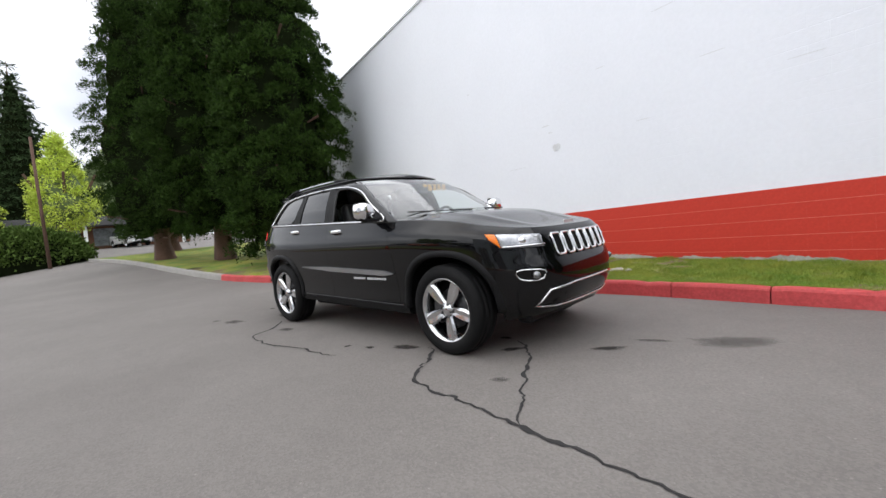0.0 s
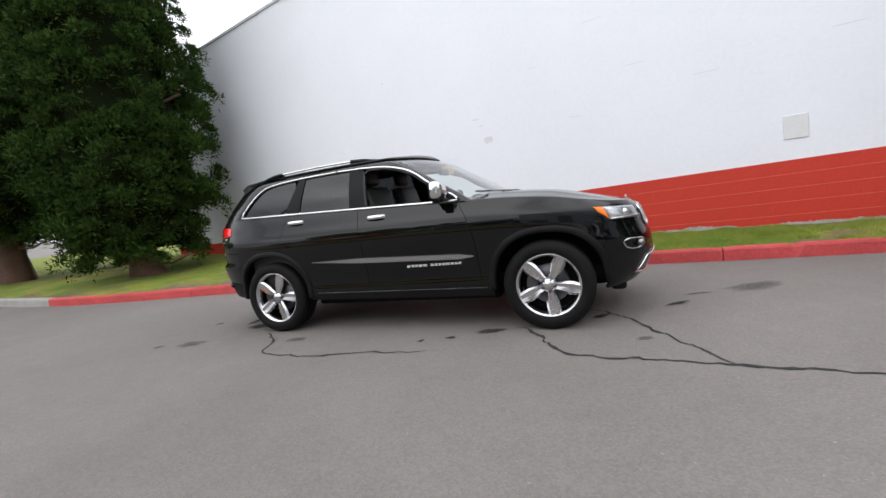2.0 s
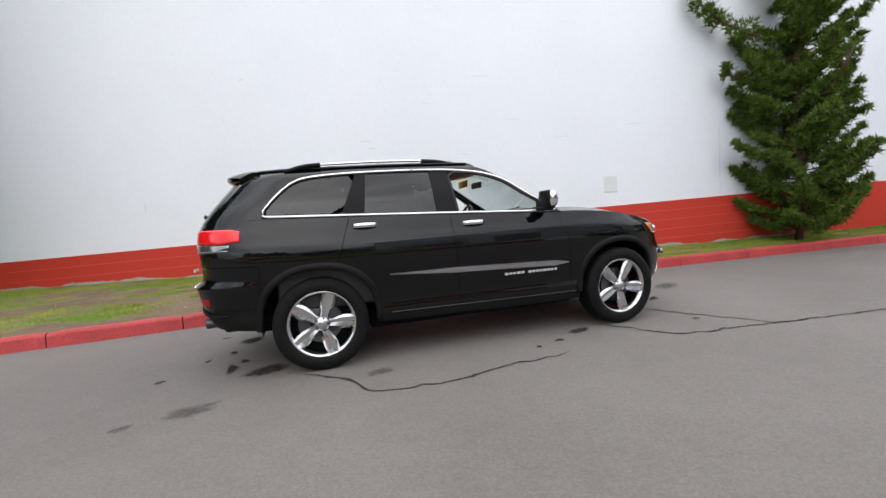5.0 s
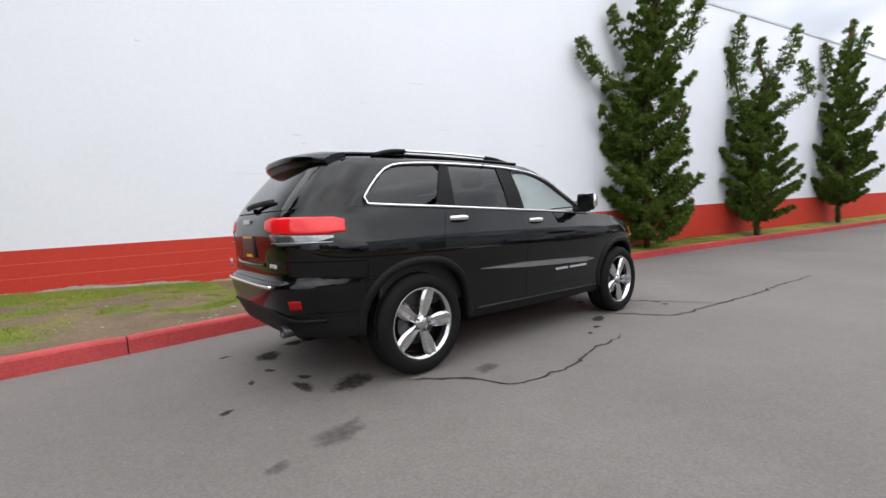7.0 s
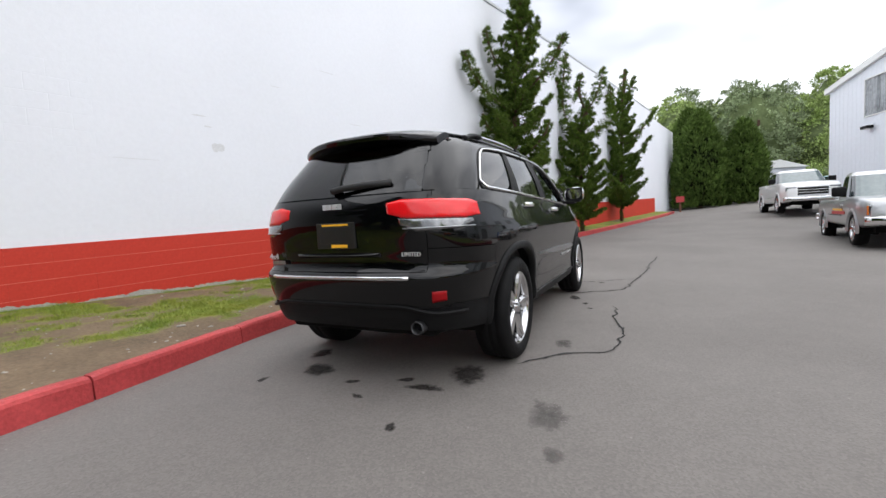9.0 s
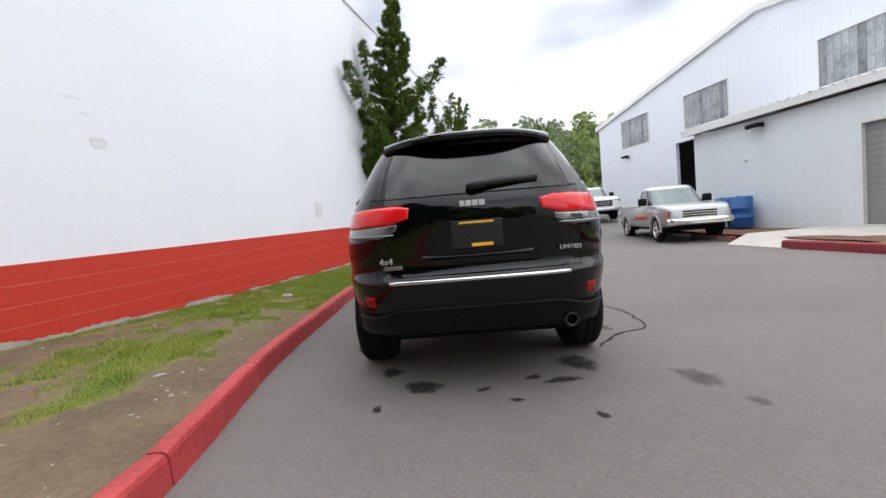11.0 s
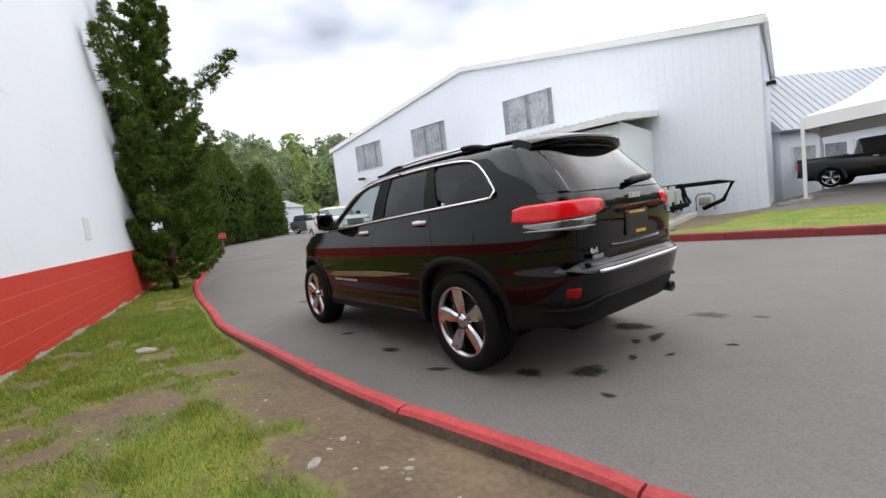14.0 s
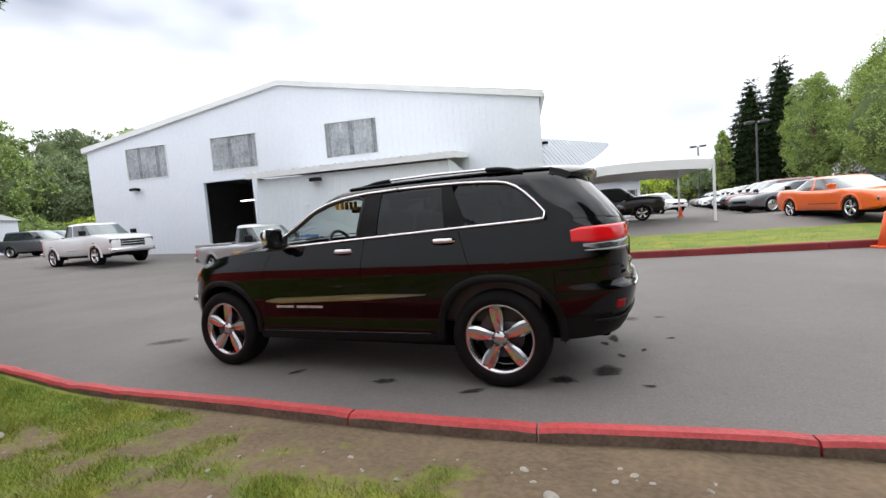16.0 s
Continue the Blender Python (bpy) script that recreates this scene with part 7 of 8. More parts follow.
juniper(13.4, 0.68, [(0.5, 0.75), (0.9, 0.92), (2.0, 0.98), (3.0, 0.85), (3.9, 0.6), (4.6, 0.3)], [
    [(0, 0, -0.15, 0), (0, 0, 2.0, 0.1), (0, -0.05, 3.4, 0.2), (-0.02, 0.02, 4.0, 0.2), (0.05, -0.25, 4.7, 0.18), (-0.02, 0.0, 5.5, 0.2), (0, -0.1, 6.2, 0.05)],
    [(0, 0, 3.4, 0.2), (-0.12, 0.42, 4.2, 0.26), (-0.15, 0.62, 5.1, 0.24), (-0.12, 0.60, 5.8, 0.2), (-0.10, 0.50, 6.6, 0.12), (-0.1, 0.45, 7.1, 0.03)],
    [(-0.15, 0.6, 5.2, 0.1), (-0.2, 0.72, 5.6, 0.12), (-0.5, 0.74, 6.1, 0.04)],
    [(0, -0.2, 4.6, 0.15), (0.12, -0.6, 5.2, 0.16), (0.2, -0.85, 5.9, 0.12), (0.22, -0.92, 6.4, 0.03)],
    [(0, -0.2, 3.6, 0.2), (0.15, -0.8, 4.0, 0.25), (0.25, -1.2, 4.3, 0.22), (0.28, -1.1, 5.0, 0.12), (0.28, -1.0, 5.3, 0.03)],
    [(-0.15, 0.5, 2.6, 0.2), (-0.3, 0.68, 3.2, 0.14), (-0.35, 0.72, 3.8, 0.03)]], 22, "ragged green juniper with forked upswept arms", 72)
juniper(19.8, -0.45, [(0.8, 0.75), (1.2, 0.98), (2.4, 1.1), (3.4, 0.95), (4.6, 0.75), (5.6, 0.5), (6.6, 0.3)], [
    [(0, 0, -0.15, 0), (0, 0, 2.0, 0.1), (0, -0.05, 4.0, 0.2), (0, -0.15, 5.8, 0.28), (0, -0.2, 6.6, 0.24), (0, -0.25, 7.2, 0.14), (0, -0.3, 7.8, 0.04)],
    [(0, -0.3, 4.0, 0.2), (0, -0.9, 4.5, 0.2), (0, -1.35, 5.1, 0.08), (0, -1.7, 5.6, 0.02)],
    [(0, -0.6, 3.1, 0.2), (0, -1.1, 3.6, 0.12), (0, -1.45, 4.3, 0.02)],
    [(0, -0.2, 6.0, 0.15), (0, -0.6, 6.7, 0.14), (0, -0.72, 7.4, 0.03)],
    [(-0.1, 0.1, 5.6, 0.15), (-0.3, 0.35, 6.4, 0.16), (-0.4, 0.42, 7.1, 0.03)]], 23, "tall green juniper standing by the far kerb", 88)


def cypress(x, y, h, r, seed):
    t = thing("cypress", "dense dark green cone shaped cypress", "tree", Matrix.Translation((x, y, ground_z(x, y))), "cypresses at the yard's end")
    part("trunk", trunk_mesh(h * 0.6, 0.2, 0.05, 0.05, seed), M_TRUNK, t)
    rng = np.random.default_rng(seed)
    # dark core: the shade between the sprays as one solid shape
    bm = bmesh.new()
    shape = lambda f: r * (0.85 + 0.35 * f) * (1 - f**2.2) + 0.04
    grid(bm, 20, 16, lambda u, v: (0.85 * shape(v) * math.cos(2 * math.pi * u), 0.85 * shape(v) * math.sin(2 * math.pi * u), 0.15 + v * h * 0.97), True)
    part("shade_core", bm, M_CORE, t, smooth=True)
    cs, ds = [], []
    for k in range(1500):
        f = rng.random() ** 1.2
        a = rng.uniform(0, 2 * math.pi)
        q = shape(f) * rng.uniform(0.88, 1.08) * (1 + 0.12 * noise.noise((math.cos(a) * 2, math.sin(a) * 2 + seed, f * 6)))
        cs.append((q * math.cos(a), q * math.sin(a), 0.15 + f * h))
        ds.append((math.cos(a) * 0.7, math.sin(a) * 0.7, 1.1))
    leaf_mesh("crown", cs, ds, 10, 0.13, 0.32, 0.055, M_CYPRESS, t, seed)


cypress(37.5, -5.6, 7.8, 2.1, 31)
cypress(37.5, -8.7, 6.4, 1.6, 32)
cypress(43.0, -5.2, 9.0, 2.4, 33)


def leafy_tree(x, y, z, h, r, seed, material, label, clumps=150, leaf=0.5, low=0.22, pointed=0.0, group="distant trees", per=38):
    """A tree of uneven leaf clumps on a forked trunk; low is the bare share of its height."""
    t = thing("tree", label, "tree", Matrix.Translation((x, y, z)), group)
    rng = np.random.default_rng(seed)
    part("trunk", trunk_mesh(h * 0.7, 0.014 * h + 0.04, 0.05, 0.3, seed), M_TRUNK, t)
    for k in range(5):
        a = k * 1.26 + seed
        part("limb", tube([(0, 0, h * lerp(low, 1, 0.1)), (0.4 * r * math.cos(a), 0.4 * r * math.sin(a), h * lerp(low, 1, 0.35)), (0.75 * r * math.cos(a), 0.75 * r * math.sin(a), h * lerp(low, 1, 0.6))], 0.010 * h, False, 5), M_TRUNK, t)
    mid, half = h * (1 + low) / 2, h * (1 - low) / 2

    def shell(d):
        f = (d[2] + 1) / 2
        k = 1 + 0.42 * noise.noise((d[0] * 1.6 + seed, d[1] * 1.6, d[2] * 1.6)) + 0.34 * noise.noise((d[0] * 4, d[1] * 4 + seed, d[2] * 4))
        w = (1 - pointed * f) * k
        return Vector((d[0] * r * w, d[1] * r * w, mid + d[2] * half * (0.9 + 0.2 * (k - 1))))

    # lumpy core in a darker leaf tone, for the shade behind the clumps
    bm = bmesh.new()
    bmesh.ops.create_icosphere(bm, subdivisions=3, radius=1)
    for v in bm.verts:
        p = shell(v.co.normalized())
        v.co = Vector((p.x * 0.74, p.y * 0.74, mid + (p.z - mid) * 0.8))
    part("shade_core", bm, M_INNER, t, smooth=True)
    cs, ds, rs = [], [], []
    for k in range(clumps):
        d = Vector(rng.normal(0, 1, 3)).normalized()
        p = shell(d) * 1.0
        f = rng.uniform(0.80, 1.0)
        cs.append((p.x * f, p.y * f, mid + (p.z - mid) * f))
        ds.append((d.x * 0.8, d.y * 0.8, d.z * 0.6 + 0.4))
        rs.append(r * rng.uniform(0.07, 0.22))
    c, d = clumps_of(cs, ds, per, rs, rng)
    leaf_mesh("crown", c, d, 1, 0.02 * r, leaf, leaf * 0.30, material, t, seed)


# darkened leaf colour that carries the shade inside leafy crowns
M_INNER = mat("leafy_core_shade", (0.13, 0.165, 0.075), 0.9, spec=0.05, vary=0.4, scale=0.6, fine=4)
# woods beyond the hall's far end
rng = np.random.default_rng(40)
for k in range(20):
    f = (k + 0.5) / 20
    back = k % 2
    x, y = 50 + 14 * back + rng.normal(0, 2), lerp(-2, -44, f) + rng.normal(0, 1.0)
    leafy_tree(x, y, ground_z(x, y), rng.uniform(10.5, 15.0) + 3.0 * back - 3.0 * (1 - f) * (1 - back), rng.uniform(2.8, 4.2), 400 + k, M_WOOD if k % 3 else M_LEAF, "distant broad leafed tree in the wood", 190, 0.26, 0.08, per=62)
for k in range(6):
    leafy_tree(43 + 1.5 * (k % 3), -13.0 - 2.4 * k, 0.8, 3.2 + 0.5 * (k % 2), 2.3, 440 + k, M_FRESH if k in (3, 5) else M_LEAF, "low yellow green shrub below the wood", 150, 0.14, 0.02, per=60)
# behind the shops at the other end of the yard
for k, (x, y, h, r, m) in enumerate(((-52, -11, 9, 3.6, M_WOOD), (-56, -2.6, 9.5, 3.2, M_WOOD), (-60, 1.6, 10.5, 3.2, M_WOOD), (-62, 8, 13, 4.4, M_LEAF), (-55, 5.0, 10.5, 2.6, M_WOOD), (-66, -14, 12, 5, M_LEAF))):
    leafy_tree(x, y, 1.6, h, r, 460 + k, m, "tall dark tree behind the low shop", 190, 0.26, 0.1, per=60)
leafy_tree(-37, -0.2, 1.2, 8.9, 2.7, 470, M_FRESH, "fresh yellow green maple in front of the shop", 330, 0.15, 0.14, 0.85, per=46)
leafy_tree(-38, -5.3, 1.2, 5.6, 1.9, 471, M_FRESH, "fresh yellow green maple beside the lot", 170, 0.20, 0.25, 0.5)


def spruce(x, y, z, h, r, seed, label):
    t = thing("spruce", label, "tree", Matrix.Translation((x, y, z)), "distant spruces")
    part("trunk", trunk_mesh(h, 0.25, 0.02, 0.1, seed), M_TRUNK, t)
    rng = np.random.default_rng(seed)
    # solid dark core in place of the shade between boughs
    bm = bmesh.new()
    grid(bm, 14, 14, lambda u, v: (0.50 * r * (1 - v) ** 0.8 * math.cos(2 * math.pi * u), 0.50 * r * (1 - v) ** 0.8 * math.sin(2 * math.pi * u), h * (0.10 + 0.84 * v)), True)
    part("shade_core", bm, M_CORE, t, smooth=True)
    cs, ds = [], []
    tiers = int(h * 1.5)
    for k in range(2600):
        tier = int(tiers * (1 - math.sqrt(rng.random())))
        f = min(0.985, (tier + 0.5 + rng.normal(0, 0.08)) / tiers)
        a = rng.uniform(0, 2 * math.pi)
        bough = 0.75 + 0.6 * noise.noise((math.cos(a) * 3, math.sin(a) * 3, tier * 1.7 + seed))
        q = r * (1 - f) ** 0.85 * rng.uniform(0.40, 1.0) * bough + 0.06
        cs.append((q * math.cos(a), q * math.sin(a), h * (0.06 + 0.94 * f) - 0.30 * q))
        ds.append((math.cos(a), math.sin(a), -0.25))
    leaf_mesh("crown", cs, ds, 9, (0.16, 0.16, 0.06), 0.40, 0.05, M_SPRUCE, t, seed)


spruce(-48.1, -1.7, 1.5, 17.0, 4.6, 51, "tall dark spruce behind the shop")
spruce(-49, -5.0, 1.4, 13, 2.8, 52, "dark spruce behind the yellow green maple")
spruce(-16.9, -56, 0.6, 14.2, 4.8, 53, "tall dark spruce at the car lot")
spruce(-19.6, -55.5, 0.6, 16.2, 4.6, 54, "dark spruce at the car lot")
for k, (x, y, h, r) in enumerate(((-20.3, -49, 12.0, 3.0), (-23.5, -42, 12.8, 4.2), (-28.5, -40, 13.5, 5.0), (-27, -53, 13.5, 4.5))):
    leafy_tree(x, y, 0.9, h, r, 480 + k, M_WILLOW, "big light green tree behind the car lot", 480, 0.15, 0.04, 0.45, per=70)
leafy_tree(-13.9, -54.9, 0.5, 9.0, 1.15, 490, M_WILLOW, "slim young light green tree at the lot", 140, 0.26, 0.10, 0.6)
for k in range(9):
    leafy_tree(-9.5 - 1.1 * k + 5 * (k % 2), -74 + 3.0 * (k % 3), 0.5, 4.6 + 0.8 * (k % 3), 2.8, 500 + k, M_FRESH if k % 4 == 1 else M_WOOD, "distant tree beyond the car lot", 110, 0.35, 0.06)

# shop, hedge and pole at the other end
shop = thing("shop_building", "low brown shop building with a flat roof", "building", Matrix.Translation((-46, -14, 1.4)) @ Matrix.Rotation(radians(90), 4, "Z"))
bm = bmesh.new()
box(bm, 0, 24, 0, 8, 0, 2.3)
part("wall", bm, M_BARK, shop)
bm = bmesh.new()
box(bm, -0.5, 24.5, -1.6, 8.5, 2.3, 3.1, 0.05)
part("roof", bm, M_DARKROOM, shop, "dark flat roof with a deep fascia")
for i in range(6):
    bm = bmesh.new()
    box(bm, 1 + 3.8 * i, 3.9 + 3.8 * i, -0.06, 0.0, 0.5, 2.1)
    part("window", bm, M_SKYDARK, shop)
    bm = bmesh.new()
    box(bm, 4.0 + 3.8 * i, 4.25 + 3.8 * i, -1.4, -1.2, 0, 2.3)
    part("post", bm, M_TRIM, shop)
hedge = thing("hedge", "rounded clipped green hedge by the kerb", "hedge", Matrix.Translation((-29.0, -2.9, 1.0)))
cs, ds = [], []
rng = np.random.default_rng(61)
for k in range(1500):
    a, b = rng.uniform(0, 2 * math.pi), rng.uniform(0, math.pi / 2)
    d = (math.cos(a) * math.cos(b), math.sin(a) * math.cos(b), math.sin(b))
    cs.append((d[0] * 1.8, d[1] * 3.0, d[2] * 1.75)), ds.append(d)
leaf_mesh("crown", cs, ds, 8, 0.12, 0.18, 0.05, M_CYPRESS, hedge, 62)
# dark filling that stands for the hedge's inner shade
bm = bmesh.new()
bmesh.ops.create_uvsphere(bm, u_segments=20, v_segments=12, radius=1, matrix=Matrix.Diagonal((1.6, 2.8, 1.6, 1)))
part("shade_core", bm, M_CORE, hedge)
pole = thing("utility_pole", "plain weathered wooden utility pole", "pole", Matrix.Translation((-26.5, -1.95, 0.7)))
bm = bmesh.new()
bmesh.ops.create_cone(bm, segments=14, radius1=0.085, radius2=0.065, depth=7.0, cap_ends=True, matrix=Matrix.Translation((0, 0, 3.3)))
part("shaft", bm, M_TRUNK, pole, smooth=True)
# sign by the far kerb
sign = thing("small_sign", "small red sign on a short wooden post", "sign", Matrix.Translation((33.0, -3.9, 0.62)))
bm = bmesh.new()
box(bm, -0.07, 0.07, -0.07, 0.07, 0, 1.05, 0.01)
part("post", bm, M_BARK, sign)
bm = bmesh.new()
box(bm, -0.13, -0.09, -0.28, 0.28, 0.85, 1.3, 0.01)
part("board", bm, M_KERB, sign)


# ---- parked vehicles ----
def paint(name, color, metal=0.0):
    return mat(name, color, 0.3, metal, vary=0.05, scale=2, fine=80, coat=0.8)


M_SILVER = paint("silver_car_paint", (0.42, 0.43, 0.44), 0.6)
M_WHITECAR = paint("white_car_paint", (0.78, 0.78, 0.78))
M_ORANGE = paint("orange_car_paint", (0.80, 0.125, 0.010))
M_BLACKCAR = paint("black_truck_paint", (0.008, 0.008, 0.009))
M_GREYCAR = paint("grey_car_paint", (0.12, 0.13, 0.14), 0.4)
M_REDCAR = paint("dark_red_car_paint", (0.20, 0.02, 0.02))
M_TEAL = paint("teal_car_paint", (0.01, 0.12, 0.14))
M_SHOPGLASS = mat("dark_car_glass", (0.035, 0.045, 0.05), 0.05, vary=0.3, scale=1, fine=10, coat=1.0)
# paler than the other panes: reflected sky is put into the base colour
M_SCREEN = mat("sky_paled_windscreen", (0.11, 0.15, 0.155), 0.05, vary=0.2, scale=1, fine=10, coat=1.0)


KINDS = {
    # ends, axles, half width, sill, deck line from tail to nose, cab base and roof (rear, front), roof height, wheel radius, side pillars
    "pickup": dict(L=(-2.95, 2.92), wb=(-1.78, 1.80), w=0.99, lo=0.46, deck=[(-2.95, 1.30), (-1.2, 1.32), (0.0, 1.28), (1.2, 1.30), (1.7, 1.35), (2.5, 1.29), (2.82, 1.20), (2.92, 1.02)], base=(-1.15, 1.62), roof=(-0.98, 0.72), top=1.95, R=0.42, posts=(0.44,), glass=1.33),
    "small_pickup": dict(L=(-2.45, 2.45), wb=(-1.45, 1.55), w=0.86, lo=0.40, deck=[(-2.45, 1.02), (-0.4, 1.03), (0.6, 1.02), (1.15, 1.06), (2.1, 1.01), (2.38, 0.95), (2.45, 0.84)], base=(-0.42, 1.22), roof=(-0.30, 0.48), top=1.64, R=0.35, posts=(), glass=1.05),
    "sedan": dict(L=(-2.52, 2.52), wb=(-1.52, 1.53), w=0.95, lo=0.27, deck=[(-2.52, 0.86), (-2.40, 1.06), (-1.8, 1.09), (-0.8, 1.02), (0.4, 0.97), (1.1, 0.99), (1.9, 0.93), (2.35, 0.82), (2.52, 0.64)], base=(-2.0, 1.30), roof=(-0.85, 0.10), top=1.47, R=0.36, posts=(0.50,), glass=1.0),
    "suv": dict(L=(-2.3, 2.3), wb=(-1.36, 1.40), w=0.93, lo=0.34, deck=[(-2.3, 0.95), (-2.2, 1.12), (-0.8, 1.08), (0.6, 1.04), (1.1, 1.07), (1.9, 1.0), (2.2, 0.90), (2.3, 0.72)], base=(-2.22, 1.22), roof=(-1.95, 0.30), top=1.68, R=0.36, posts=(0.30, 0.60), glass=1.09)}


def vehicle_shell(spec, n):
    """The lower body: a rounded loft with the wheel openings cut out of its flanks."""
    x0, x1, w, R = *spec["L"], spec["w"], spec["R"]
    bm = bmesh.new()
    sec = [(0.62, 0.0), (0.90, 0.0), (0.975, 0.10), (0.99, 0.35), (1.0, 0.60), (0.99, 0.80), (0.965, 0.92), (0.90, 0.985), (0.74, 1.0), (0.40, 1.012), (0.0, 1.016)]
    rings = []
    for i in range(n + 1):
        x = lerp(x0, x1, i / n)
        end = max(0, abs(x - (x0 + x1) / 2) / ((x1 - x0) / 2) - 0.78) / 0.22
        lo, hi = spec["lo"] + 0.10 * end**2, curve_at(spec["deck"], x)
        half = w * (1 - 0.13 * end**2.2)
        ring = []
        for f, g in sec:
            z = lerp(lo, hi, g)
            p = Vector((x, f * half, z))
            if f > 0.85:
                for wx in spec["wb"]:
                    d = Vector((p.x - wx, p.z - R))
                    if d.length < R + 0.13 and abs(d.length - (R + 0.055)) < 0.05:
                        d = d.normalized() * (R + 0.055)
                        p.x, p.z = wx + d.x, R + d.y
            ring.append(p)
        rings.append(ring)
    for sg in (1, -1):
        vs = [[bm.verts.new((p.x, sg * p.y, p.z)) for p in ring] for ring in rings]
        for i in range(n):
            for k in range(len(sec) - 1):
                c = (rings[i][k] + rings[i + 1][k] + rings[i][k + 1] + rings[i + 1][k + 1]) / 4
                if c.y > 0.55 * w and any(math.hypot(c.x - wx, c.z - R) < R + 0.05 for wx in spec["wb"]):
                    continue
                bm.faces.new((vs[i][k], vs[i + 1][k], vs[i + 1][k + 1], vs[i][k + 1]))
        for k in (0, n):
            bm.faces.new(vs[k] + [bm.verts.new((vs[k][0].co.x, 0, vs[k][0].co.z))])
    bmesh.ops.remove_doubles(bm, verts=bm.verts, dist=0.0005)
    bmesh.ops.recalc_face_normals(bm, faces=bm.faces)
    return bm


def glasshouse(spec, cols):
    """Cab faces sorted into roof and pillars, windscreen, rear window and side panes."""
    w, z0, z1 = spec["w"], spec["glass"] - 0.07, spec["top"]
    levels = [0, 0.12, 0.30, 0.50, 0.70, 0.84, 0.93, 0.985, 1.0]
    pt = []
    for k in range(cols):
        a = 2 * math.pi * k / cols
        c, s_ = math.cos(a), math.sin(a)
        m = max(abs(c), abs(s_)) ** 0.75
        pt.append((c / m, s_ / m))
    def place(k, t):
        c, s_ = pt[k % cols]
        q = (abs(c) ** 5 + abs(s_) ** 5) ** 0.2
        c, s_ = c / q, s_ / q
        bend = t if t < 0.84 else t + 0.9 * (t - 0.84) ** 1.3
        xr, xf = lerp(spec["base"][0], spec["roof"][0], bend), lerp(spec["base"][1], spec["roof"][1], bend)
        half = w * lerp(0.93, 0.745, t) * (1 - 0.9 * max(0, t - 0.84) ** 1.25)
        return Vector(((xr + xf) / 2 + (xf - xr) / 2 * c, half * s_, lerp(z0, z1, t - 0.25 * max(0, t - 0.9)))), c, s_
    sets = {}
    for k in range(cols):
        for i in range(len(levels) - 1):
            q = [place(k, levels[i]), place(k + 1, levels[i]), place(k + 1, levels[i + 1]), place(k, levels[i + 1])]
            c, s_ = sum(p[1] for p in q) / 4, sum(p[2] for p in q) / 4
            name = "cab"
            if 1 <= i <= 4:
                share = (c + 1) / 2
                if c > 0 and abs(s_) < 0.90:
                    name = "windscreen"
                elif c < 0 and abs(s_) < 0.84:
                    name = "rear_window"
                elif 0.06 < share < 0.93 and all(abs(share - p) > 0.018 for p in spec["posts"]):
                    name = ("side_window", s_ > 0, sum(share > p for p in spec["posts"]))
            sets.setdefault(name, []).append([p[0] for p in q])
    cap = [place(k, 1.0)[0] for k in range(cols)]
    mid = sum(cap, Vector()) / cols + Vector((0, 0, 0.02))
    sets["cab"] += [[cap[k], cap[(k + 1) % cols], mid] for k in range(cols)]
    return sets


